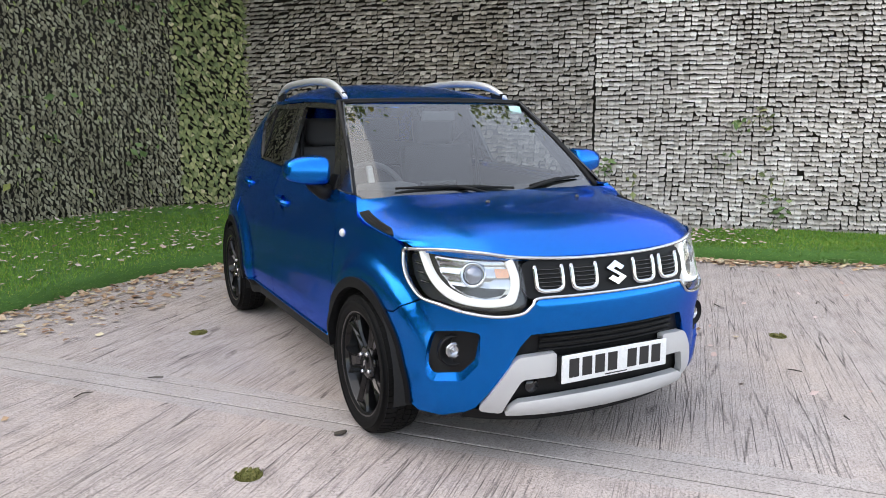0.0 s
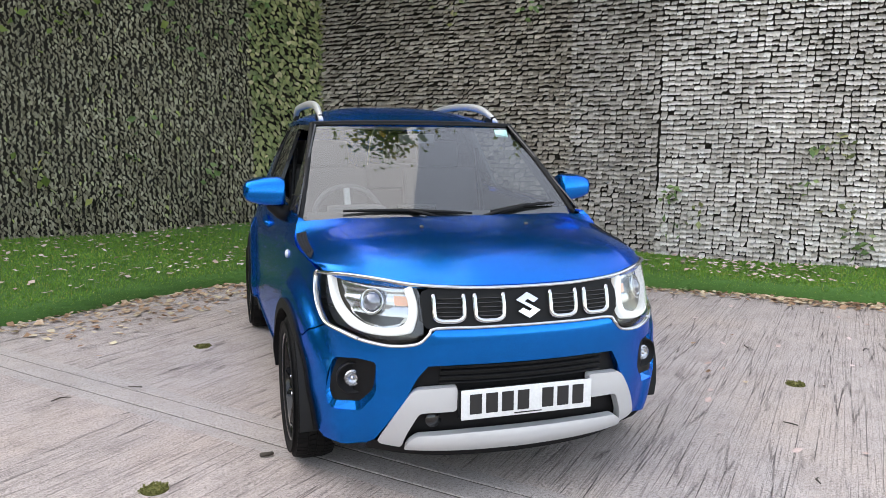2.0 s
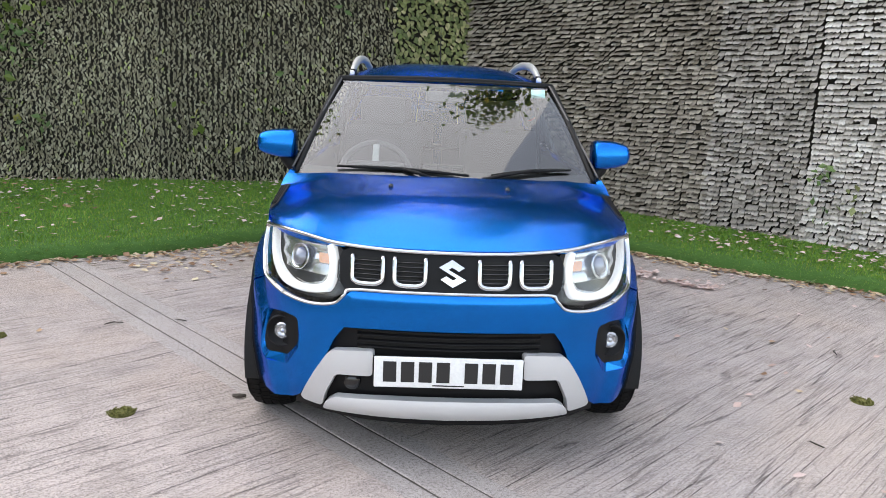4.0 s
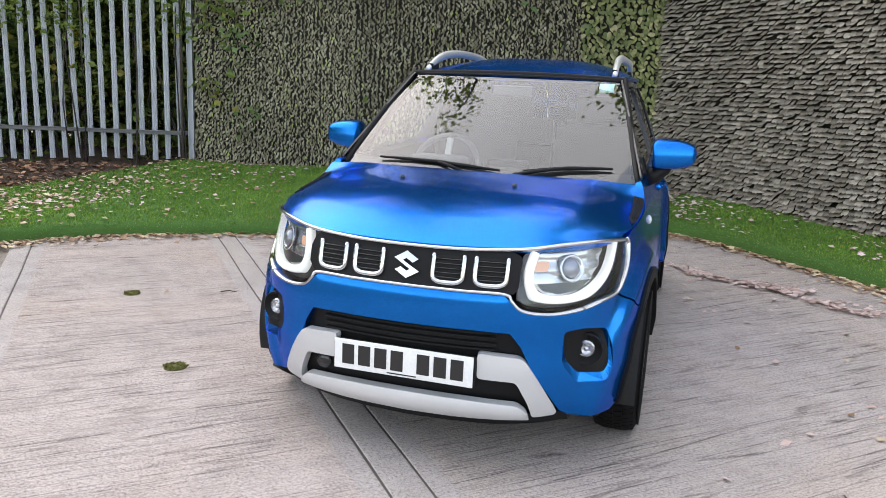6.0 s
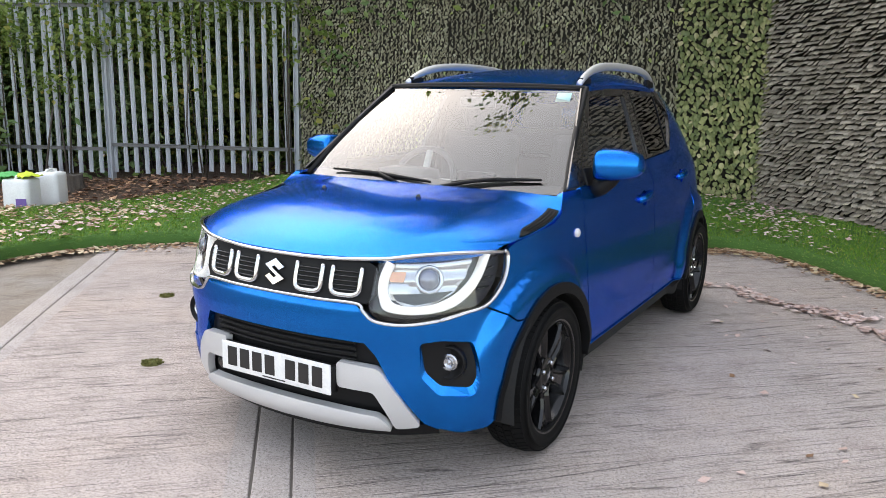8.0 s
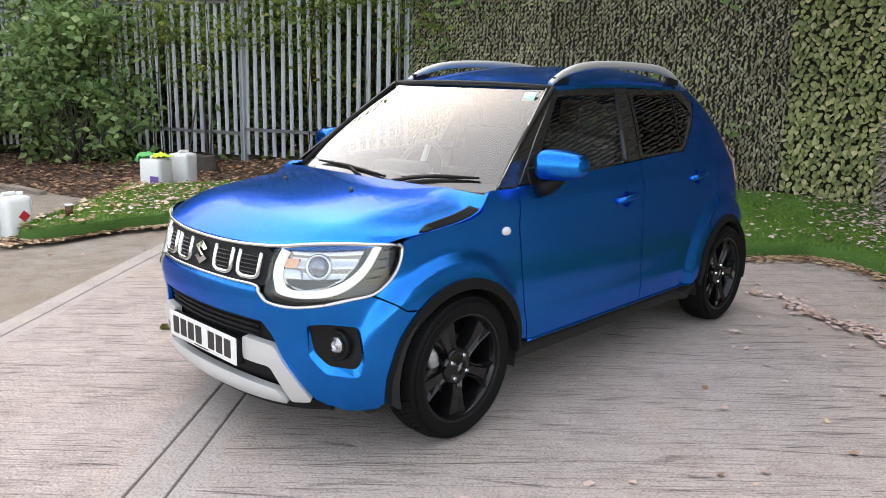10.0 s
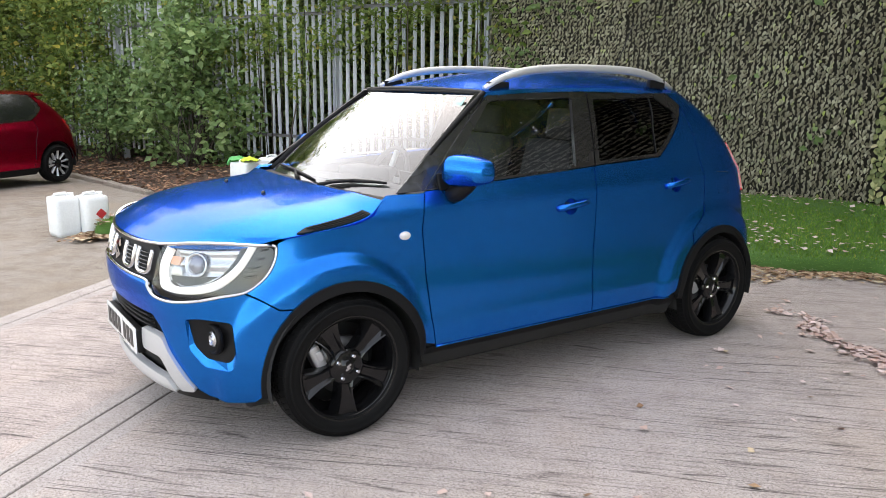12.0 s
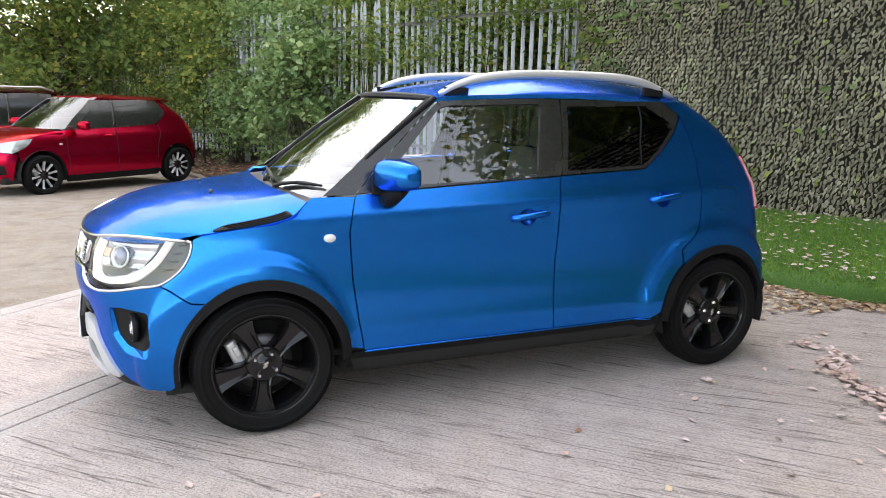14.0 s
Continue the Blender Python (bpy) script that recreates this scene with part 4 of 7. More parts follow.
SKIN = Skin([(0, -0.735), (0.2, -0.722), (0.4, -0.68), (0.55, -0.605), (0.66, -0.485), (0.73, -0.32), (0.765, -0.1), (0.778, 0.2), (0.783, 0.8), (0.783, 1.6), (0.775, 2.2), (0.745, 2.6), (0.68, 2.83), (0.5, 2.925), (0.25, 2.955), (0, 2.965)],
            [(0.15, 0.72), (0.22, 0.765), (0.30, 0.778), (0.42, 0.783), (0.55, 0.782), (0.68, 0.775), (0.80, 0.762), (0.88, 0.75), (0.95, 0.735), (1.02, 0.708), (1.2, 0.636), (1.42, 0.546), (1.5, 0.51)],
            [(0.15, -0.63), (0.22, -0.665), (0.30, -0.69), (0.40, -0.70), (0.50, -0.712), (0.60, -0.732), (0.66, -0.735), (0.70, -0.72), (0.76, -0.708), (0.83, -0.685), (0.9, -0.655), (1.0, -0.6)],
            [(0.15, 2.86), (0.30, 2.94), (0.41, 2.965), (0.66, 2.945), (0.84, 2.925), (1.07, 2.865), (1.27, 2.715), (1.435, 2.45), (1.5, 2.3)], (blister,))


def skin(u, v, out):
    return SKIN.at(u, v, out)


def front(points, side=0):
    """(x, z) points on the nose as (s, z)."""
    return [(SKIN.by_x(x, z), z) for x, z in points]


def flank(points, side):
    """(y, z) points on the flank as (s, z)."""
    return [(SKIN.by_y(y, z, side), z) for y, z in points]


def mirrored(points):
    return list(points) + [(-x, z) for x, z in reversed(points)]



# front bumper: from wheel arch to wheel arch, under the lamps and grille line
lamp_low = [(0.0, 0.683), (0.345, 0.681), (0.372, 0.66), (0.41, 0.628), (0.50, 0.618), (0.60, 0.632), (0.655, 0.652)]
arch_front = arc(0, 0.31, 0.350, 120, 190, 11)
right_half = front(lamp_low) + flank([(-0.405, 0.662), (-0.335, 0.628), (-0.285, 0.594)] + arch_front[1:], 1)
low_edge = flank([(-0.372, 0.225)], 1) + front([(0.57, 0.225), (0.54, 0.25), (0.45, 0.40), (0.405, 0.50), (0.37, 0.548), (0.25, 0.552), (0.0, 0.553)])
half = right_half + low_edge
outline = half + [(-s, z) for s, z in reversed(half[1:-1])]
fog_hole = soften(front([(0.543, 0.556), (0.60, 0.564), (0.672, 0.549), (0.674, 0.41), (0.664, 0.362), (0.588, 0.358), (0.539, 0.435)]), 0.02)
fog_inner = soften(front([(0.546, 0.552), (0.60, 0.560), (0.669, 0.545), (0.671, 0.425), (0.660, 0.391), (0.597, 0.389), (0.554, 0.445)]), 0.02)


def beside(poly, hole, at, keep_low):
    """The part of an outline on one side of a line through a hole, drawn round that half of the hole."""
    p = [tuple(q) for q in poly]
    out = []
    for a, b in zip(p, p[1:] + p[:1]):
        ia, ib = (a[0] <= at) == keep_low, (b[0] <= at) == keep_low
        if ia:
            out.append(a)
        if ia != ib:
            t = (at - a[0]) / (b[0] - a[0])
            out.append((at, a[1] + t * (b[1] - a[1])))
    i = next(k for k in range(len(out)) if out[k][0] == at and out[(k + 1) % len(out)][0] == at)
    top = out[i][1] > out[(i + 1) % len(out)][1]
    h = [tuple(q) for q in hole]
    cut = []
    for a, b in zip(h, h[1:] + h[:1]):
        ia, ib = (a[0] <= at) == keep_low, (b[0] <= at) == keep_low
        if ia:
            cut.append(a)
        if ia != ib:
            t = (at - a[0]) / (b[0] - a[0])
            cut.append((at, a[1] + t * (b[1] - a[1])))
    j = next(k for k in range(len(cut)) if cut[k][0] == at and cut[(k + 1) % len(cut)][0] == at)
    cut = cut[j + 1:] + cut[:j + 1]
    if (cut[0][1] > cut[-1][1]) != top:
        cut.reverse()
    return out[:i + 1] + cut + out[i + 1:]


fog_mid = SKIN.by_x(0.615, 0.46)
edge_line, fog_other = refine(outline, 0.05), [(-s, z) for s, z in fog_hole]
bumper = sheet("front_bumper", beside(beside(edge_line, fog_hole, fog_mid, True), fog_other, -fog_mid, False), skin, BLUE, car, depth=0.03, step=0.025)
for sg, hole in ((1, fog_hole), (-1, fog_other)):
    sheet("bumper_corner", beside(edge_line, hole, sg * fog_mid, sg < 0), skin, BLUE, bumper, depth=0.03, step=0.025)

# lower grille, intake frame and silver skid plate
intake = front(mirrored([(0.0, 0.556), (0.25, 0.555), (0.375, 0.551), (0.41, 0.50), (0.455, 0.40), (0.545, 0.25), (0.42, 0.21), (0.0, 0.205)])[:-1])
sheet("intake_frame", refine(intake, 0.05), lambda u, v, o: skin(u, v, o - 0.028), BLACK, car, depth=0.02, step=0.03, label="black grained lower intake frame")
lower_grille = sheet("lower_grille", refine(front([(-0.325, 0.468), (0.325, 0.468), (0.325, 0.545), (-0.325, 0.545)]), 0.05), lambda u, v, o: skin(u, v, o - 0.022), UNDER, car, depth=0.01)
for z in (0.478, 0.500, 0.522, 0.541):
    ribbon("grille_bar", front([(x, z) for x in np.linspace(-0.325, 0.325, 17)]), lambda u, v, o: skin(u, v, o - 0.018), BLACK, lower_grille, 0.008, 0.012)
skid = new("skid_plate")
skid.parent = car
skid["label"] = "silver painted skid plate trim"
for sg in (1, -1):
    wing = soften(front([(sg * x, z) for x, z in [(0.262, 0.472), (0.405, 0.462), (0.425, 0.448), (0.530, 0.255), (0.520, 0.240), (0.448, 0.228), (0.435, 0.285), (0.392, 0.372), (0.262, 0.378)]]), 0.016)
    sheet("wing", refine(wing, 0.03), lambda u, v, o: skin(u, v, o + 0.006 + 0.010 * (1 - abs((v - 0.36) / 0.15) ** 2)), SILVER, skid, depth=0.03, step=0.02, gap=0.001)
bar = soften(front(mirrored([(0.0, 0.292), (0.20, 0.290), (0.40, 0.282), (0.430, 0.262), (0.440, 0.228), (0.25, 0.216), (0.0, 0.212)])[:-1]), 0.012)
sheet("lower_bar", refine(bar, 0.04), lambda u, v, o: skin(u, v, o + 0.010 + 0.016 * math.sin(max(0, min(1, (v - 0.21) / 0.085)) * math.pi)), SILVER, skid, depth=0.03, step=0.02)
lip = front(mirrored([(0.0, 0.222), (0.30, 0.224), (0.56, 0.236), (0.57, 0.19), (0.30, 0.168), (0.0, 0.165)])[:-1])
sheet("lower_lip", refine(lip, 0.05), lambda u, v, o: skin(u, v, o - 0.012), BLACK, car, depth=0.03, step=0.03, label="black plastic lip under the bumper")
tow = SKIN.by_x(-0.345, 0.335)
part("tow_eye_cap", lathe_bm([(0.0, -0.006), (0.03, -0.006), (0.03, 0.0), (0.026, 0.002), (0.0, 0.002)], 24, "Y", at=skin(tow, 0.335, -0.02)), GLOSSBLACK, car)

# number plate: white, plain black bars for its characters
plate = part("number_plate", box_bm(0.52, 0.008, 0.111, (0, -0.722, 0.406), 0.004), WHITE, car, "white number plate with black characters as bars")
part("plate_holder", box_bm(0.53, 0.03, 0.10, (0, -0.702, 0.404), 0.006), BLACK, car)
for i in range(7):
    x = -0.205 + 0.062 * i + (0.036 if i > 3 else 0)
    part("plate_bar", box_bm(0.046, 0.003, 0.074, (x, -0.7265, 0.408), 0.001), INK, plate, smooth=False)
part("plate_bar", box_bm(0.11, 0.002, 0.004, (0, -0.7265, 0.360)), INK, plate, smooth=False)

# upper grille panel with four chrome-edged slots
panel = front(mirrored([(0.0, 0.818), (0.2, 0.818), (0.36, 0.826), (0.385, 0.815), (0.400, 0.78), (0.402, 0.72), (0.375, 0.69), (0.345, 0.690), (0.0, 0.692)])[:-1])
grille = sheet("grille", refine(panel, 0.04), lambda u, v, o: skin(u, v, o - 0.010), BLACK, car, depth=0.02, step=0.025, label="black grille panel with chrome-edged slots")
for cx in (-0.293, -0.146, 0.146, 0.293):
    w, z0, z1 = 0.047, 0.713, 0.801
    slot = soften(front([(cx - w, z1), (cx - w * 0.95, z0 + 0.006), (cx + w * 0.95, z0 + 0.006), (cx + w, z1)]), 0.012)
    well = sheet("slot", slot, lambda u, v, o: skin(u, v, o - 0.008), UNDER, grille, depth=0.004, step=0.02)
    for q in range(5):
        z = z0 + 0.014 + q * 0.0155
        ribbon("slat", front([(cx - w * 0.93, z), (cx, z), (cx + w * 0.93, z)]), lambda u, v, o: skin(u, v, o - 0.007), GLOSSBLACK, well, 0.006, 0.007)
    ribbon("slot_frame", front([(cx - w - 0.006, z1 + 0.004), (cx - w - 0.006, z0 + 0.03), (cx - w - 0.002, z0 + 0.008), (cx - w + 0.018, z0 - 0.002), (cx, z0 - 0.003), (cx + w - 0.018, z0 - 0.002), (cx + w + 0.002, z0 + 0.008), (cx + w + 0.006, z0 + 0.03), (cx + w + 0.006, z1 + 0.004)]),
           lambda u, v, o: skin(u, v, o - 0.006), CHROME, grille, 0.019, 0.012, n=33)
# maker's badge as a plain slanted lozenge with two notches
notch = [(-0.002, 0.046), (0.041, 0.020), (0.021, 0.008), (-0.002, 0.021), (-0.014, 0.014), (0.047, -0.020)]
lozenge = front([(x, 0.757 + z) for x, z in notch + [(-x, -z) for x, z in notch]])
sheet("badge", lozenge, lambda u, v, o: skin(u, v, o + 0.004), CHROME, grille, depth=0.012, step=0.01)
strip = lambda u, v, o: skin(u, v, o - 0.002)
top_line = front([(x, z) for x, z in [(-0.70, 0.845), (-0.62, 0.857), (-0.52, 0.852), (-0.40, 0.836), (-0.2, 0.825), (0, 0.823), (0.2, 0.825), (0.40, 0.836), (0.52, 0.852), (0.62, 0.857), (0.70, 0.845)]])
ribbon("chrome_strip", top_line, strip, CHROME, car, 0.013, 0.010, n=70, label="bright chrome strip over lamps and grille")
low_line = front([(-0.60, 0.636), (-0.50, 0.622), (-0.41, 0.632), (-0.372, 0.664), (-0.345, 0.686), (-0.2, 0.688), (0, 0.689), (0.2, 0.688), (0.345, 0.686), (0.372, 0.664), (0.41, 0.632), (0.50, 0.622), (0.60, 0.636)])
ribbon("chrome_strip", low_line, strip, CHROME, car, 0.012, 0.010, n=80, label="bright chrome strip under lamps and grille")
for sg in (1, -1):
    ends = front([(0.60, 0.636), (0.655, 0.655)]) + flank([(-0.405, 0.670), (-0.348, 0.705), (-0.310, 0.744), (-0.284, 0.79), (-0.274, 0.835), (-0.290, 0.846)], 1)
    ribbon("chrome_strip", [(s * sg, z) for s, z in ends], strip, CHROME, car, 0.013, 0.010, n=36)

# headlamps
for sg in (1, -1):
    def lamp_pts(pts):
        return [(sg * s, z) for s, z in front(pts)]
    lamp = new("headlamp")
    lamp.parent = car
    lamp["label"] = "clear headlamp with white light guide and amber bulb"
    shell = lamp_pts([(0.395, 0.828), (0.52, 0.850), (0.62, 0.860), (0.690, 0.848)]) + [(sg * s, z) for s, z in flank([(-0.275, 0.83), (-0.287, 0.79), (-0.312, 0.742), (-0.352, 0.702), (-0.41, 0.668)], 1)] + lamp_pts([(0.655, 0.655), (0.60, 0.640), (0.50, 0.630), (0.415, 0.640), (0.385, 0.68)])
    sheet("housing", refine(soften(shell, 0.02), 0.03), lambda u, v, o: skin(u, v, o - 0.045), HOUSING, lamp, depth=0.02, step=0.03)
    for q in range(4):
        y, z = -0.30 - 0.018 * q, 0.832 - 0.034 * q
        rib = flank([(y, z), (y - 0.03 - 0.008 * q, z - 0.004)], 1)
        ribbon("housing_rib", [(sg * s, z2) for s, z2 in rib], lambda u, v, o: skin(u, v, o - 0.042), GLOSSBLACK, lamp, 0.008, 0.014, n=4)
    guide = lamp_pts([(0.432, 0.829), (0.420, 0.77), (0.426, 0.715), (0.455, 0.682), (0.525, 0.671), (0.60, 0.681), (0.648, 0.714), (0.672, 0.77), (0.678, 0.850)])
    ribbon("light_guide", guide, lambda u, v, o: skin(u, v, o - 0.022), LAMPWHITE, lamp, 0.034, 0.018, n=48, label="white light guide in a U")
    bowl = lamp_pts([(0.446, 0.832), (0.434, 0.76), (0.445, 0.715), (0.475, 0.695), (0.535, 0.686), (0.595, 0.696), (0.635, 0.727), (0.655, 0.78), (0.660, 0.852), (0.54, 0.849)])
    sheet("reflector", refine(soften(bowl, 0.02), 0.02), lambda u, v, o: skin(u, v, o - 0.040 - 0.014 * math.sin(v * 120) * 0.3), REFLECTOR, lamp, depth=0.01, step=0.014, label="faceted bright reflector")
    s0 = sg * SKIN.by_x(0.560, 0.775)
    c, nn = skin(s0, 0.775, -0.030), SKIN.normal(s0, 0.775)
    turn = nn.to_track_quat("Z", "Y").to_matrix().to_4x4()
    ring = lathe_bm([(0.030, -0.01), (0.046, 0.0), (0.049, 0.008), (0.044, 0.010), (0.034, 0.004), (0.030, -0.01)], 32)
    ring.transform(Matrix.Translation(c) @ turn)
    part("projector_ring", ring, CHROME, lamp)
    ball = lathe_bm([(0.036, 0.0), (0.033, 0.010), (0.024, 0.018), (0.012, 0.023), (0.0, 0.0245)], 28)
    ball.transform(Matrix.Translation(c) @ turn)
    part("projector_lens", ball, LENS, lamp)
    ind = lamp_pts([(0.437, 0.800), (0.437, 0.765), (0.485, 0.765), (0.487, 0.802)])
    sheet("indicator", soften(ind, 0.008), lambda u, v, o: skin(u, v, o - 0.034), AMBER, lamp, depth=0.008, step=0.02, label="amber indicator")
    mid = lamp_pts([(0.43, 0.758), (0.435, 0.705), (0.52, 0.70), (0.50, 0.758)])
    sheet("dip_reflector", soften(mid, 0.01), lambda u, v, o: skin(u, v, o - 0.030 - 0.10 * abs(v - 0.73)), REFLECTOR, lamp, depth=0.01, step=0.012)
    low = lamp_pts([(0.452, 0.722), (0.470, 0.702), (0.530, 0.692), (0.592, 0.701), (0.628, 0.730)])
    sheet("lower_mask", soften(low, 0.006), lambda u, v, o: skin(u, v, o - 0.030), HOUSING, lamp, depth=0.008, step=0.02, label="smoked lower mask")
    cov = sheet("lens_cover", refine(soften(shell, 0.02), 0.03), lambda u, v, o: skin(u, v, o - 0.004), COVER, lamp, depth=0.0, step=0.03, label="clear polycarbonate lens")
    cov.visible_shadow = False
    # fog lamps
    fog = new("fog_lamp")
    fog.parent = car
    sheet("bezel", [(sg * s, z) for s, z in fog_inner], lambda u, v, o: skin(u, v, o - 0.015), BLACK, fog, depth=0.01, step=0.02, label="black fog lamp surround")
    s0 = sg * SKIN.by_x(0.622, 0.478)
    c = skin(s0, 0.478, -0.016)
    ax = Vector((0.18 * sg, -1, 0)).normalized()
    turn = ax.to_track_quat("Z", "Y").to_matrix().to_4x4()
    tub = lathe_bm([(0.062, -0.005), (0.060, 0.016), (0.056, 0.019), (0.053, 0.016), (0.046, 0.002), (0.0, 0.001)], 36)
    tub.transform(Matrix.Translation(c) @ turn)
    part("fog_tub", tub, BLACK, fog)
    eye = lathe_bm([(0.033, 0.002), (0.032, 0.012), (0.027, 0.016), (0.023, 0.010), (0.017, 0.017), (0.009, 0.012), (0.0, 0.019)], 14)
    eye.transform(Matrix.Translation(c) @ turn)
    part("fog_lens", eye, REFLECTOR, fog, "bright round fog lamp lens", smooth=False)
    bm = bmesh.new()
    rims = [[bm.verts.new(skin(sg * s, z, o)) for s, z in ring] for ring, o in ((fog_hole, -0.001), (fog_inner, -0.014))]
    for k in range(len(fog_hole)):
        e = (k + 1) % len(fog_hole)
        bm.faces.new((rims[0][k], rims[0][e], rims[1][e], rims[1][k]))
    part("fog_recess", bm, BLUE, fog, "blue chamfered lip round the fog lamp", smooth=False)

# bonnet
zc_of = table([(0, 0.833), (0.05, 0.858), (0.12, 0.887), (0.22, 0.922), (0.38, 0.955), (0.6, 0.980), (0.8, 0.995), (1, 1.004)])
ze_of = table([(0, 0.856), (0.15, 0.872), (0.4, 0.886), (0.65, 0.904), (0.85, 0.93), (1, 0.99)])


def nose_edge(x):
    ze = 0.833 + 0.034 * (abs(x) / 0.70) ** 2
    return SKIN.bare(SKIN.by_x(x, ze), ze)


EDGE_Y = nose_edge(0.688).y


def bonnet_at(u, v):
    w = 2 * u - 1
    front_p = nose_edge(w * 0.688)
    ye = EDGE_Y + (0.200 - EDGE_Y) * v
    xe = 0.688 + (SKIN.bare(SKIN.by_y(ye, ze_of(v)), ze_of(v)).x + 0.003 - 0.688) * min(1, v * 7)
    yr = 0.135 + 0.065 * abs(w) ** 2.2
    y = front_p.y + (yr - front_p.y) * v
    zc, ze = zc_of(v), ze_of(v)
    z = zc - (zc - ze) * abs(w) ** (3.4 if v > 0.1 else 2.0 + 14 * v)
    crease = 0.004 * math.exp(-(((abs(w) - 0.72) / 0.09) ** 2)) * min(1, v * 4)
    return Vector((w * xe, y, z + crease))


bonnet = grid_panel("bonnet", bonnet_at, 72, 44, BLUE, car, 0.02)
for sg in (1, -1):
    def vent_at(u, v, sg=sg):
        t = 0.30 + 0.58 * u
        wd = 0.990 - (0.040 + 0.015 * u) * v * min(1, 0.25 + u * 3)
        a = bonnet_at(0.5 + sg * wd / 2, t)
        return a + Vector((0.004 * sg, 0, 0.004))
    vent = grid_panel("bonnet_vent", vent_at, 22, 5, BLACK, bonnet, 0.01, "black slatted bonnet garnish")
    for q in range(3):
        tube = tube_bm([vent_at(u, 0.2 + 0.28 * q) + Vector((0.001 * sg, 0, 0.001)) for u in np.linspace(0.2, 0.97, 8)], 0.0022, 6)
        part("vent_rib", tube, CLADDING, vent)
    base = bonnet_at(0.5 + sg * 0.243 / 1.5, 0.66)
    noz = lathe_bm([(0.011, -0.004), (0.010, 0.006), (0.006, 0.013), (0.0, 0.014)], 16)
    noz.transform(Matrix.Translation(base))
    part("washer_nozzle", noz, GLOSSBLACK, bonnet)

# windscreen and cowl
def screen_at(x, z, out=0.0):
    t = (z - 0.985) / 0.437
    y = 0.175 + (z - 0.985) * 1.40 + (0.105 - 0.035 * t) * (abs(x) / 0.66) ** 2 + 0.02 * math.sin(min(max(t, 0), 1) * math.pi) * -1
    return Vector((x, y - 0.58 * out, z + 0.81 * out))


def scr(u, v):
    t = v
    z = 0.985 + 0.445 * t + 0.012 * (1 - (2 * u - 1) ** 2) * t
    hw_ = 0.694 + (0.553 - 0.694) * t
    return screen_at((2 * u - 1) * hw_, z)


screen = grid_panel("windscreen", scr, 40, 24, SCREEN_GLASS, car, 0, "clear windscreen reflecting sky and branches")
screen.visible_shadow = False
edge = [scr(0, v) for v in np.linspace(0, 1, 20)] + [scr(u, 1) for u in np.linspace(0.02, 0.98, 26)] + [scr(1, v) for v in np.linspace(1, 0, 20)]
part("screen_seal", tube_bm(edge, 0.014, 8), BLACK, screen)
grid_panel("cowl", lambda u, v: Vector(((2 * u - 1) * 0.69, 0.10 + 0.075 * abs(2 * u - 1) ** 2.2 + 0.16 * v + 0.10 * abs(2 * u - 1) ** 2 * v, 0.985 - 0.012 * abs(2 * u - 1) ** 3 + 0.016 * v)), 30, 4, BLACK, car, 0.03)
grid_panel("dark_band", lambda u, v: screen_at((2 * u - 1) * 0.66, 0.988 + 0.035 * v, -0.004), 24, 2, INK, screen, 0)
for x0, x1, ztip in ((0.10, -0.50, 0.998), (0.62, 0.20, 1.002)):
    wiper = new("wiper")
    wiper.parent = car
    wiper["label"] = "black wiper lying on the windscreen's foot"
    a, b = screen_at(x0 if x0 < 0.3 else 0.58, 1.030 if x0 > 0.3 else 0.998, 0.014), screen_at(x1, ztip + (0.0 if x0 > 0.3 else 0.016), 0.016)
    piv = Vector((x1 * (0.15 if x0 < 0.3 else 0.9), 0.175, 0.994)) if x0 < 0.3 else Vector((0.16, 0.175, 0.994))
    mid = (a + b) / 2
    part("blade", tube_bm([a, a.lerp(b, 0.25) + Vector((0, 0, 0.004)), mid + Vector((0, 0, 0.006)), a.lerp(b, 0.75) + Vector((0, 0, 0.004)), b], [0.005, 0.008, 0.010, 0.008, 0.005], 8), BLACK, wiper)
    part("arm", tube_bm([piv, piv.lerp(mid, 0.4) + Vector((0, -0.008, 0.008)), mid + Vector((0, -0.004, 0.008))], [0.011, 0.008, 0.006], 8), BLACK, wiper)
part("sticker", box_bm(0.072, 0.002, 0.05, screen_at(0.475, 1.385, 0.004), m=pose(0, 0, 0, -35.0, 0, 0)), STICKER, screen, "small pale green sticker")
part("mirror_mount", box_bm(0.20, 0.02, 0.055, (0, 0.80, 1.355), 0.01), DASH, car, "grey interior mirror back")

# roof
zroof = table([(0, 1.440), (0.04, 1.455), (0.12, 1.488), (0.25, 1.522), (0.42, 1.545), (0.65, 1.548), (0.85, 1.520), (1, 1.475)])


def roof_at(u, v):
    w = 2 * u - 1
    hw_ = 0.548 + 0.004 * math.sin(v * math.pi) - 0.16 * max(0, v - 0.72)
    y0 = 0.80 + 0.045 * abs(w) ** 2
    y = y0 + (2.45 - 0.12 * abs(w) ** 2.5 - y0) * v
    zc = zroof(v)
    zs = 1.432 + 0.026 * math.sin(min(1, v * 1.15) * math.pi) ** 0.7 - 0.0 * v
    z = zc - (zc - zs) * abs(w) ** 3.2
    return Vector((w * hw_, y, z))


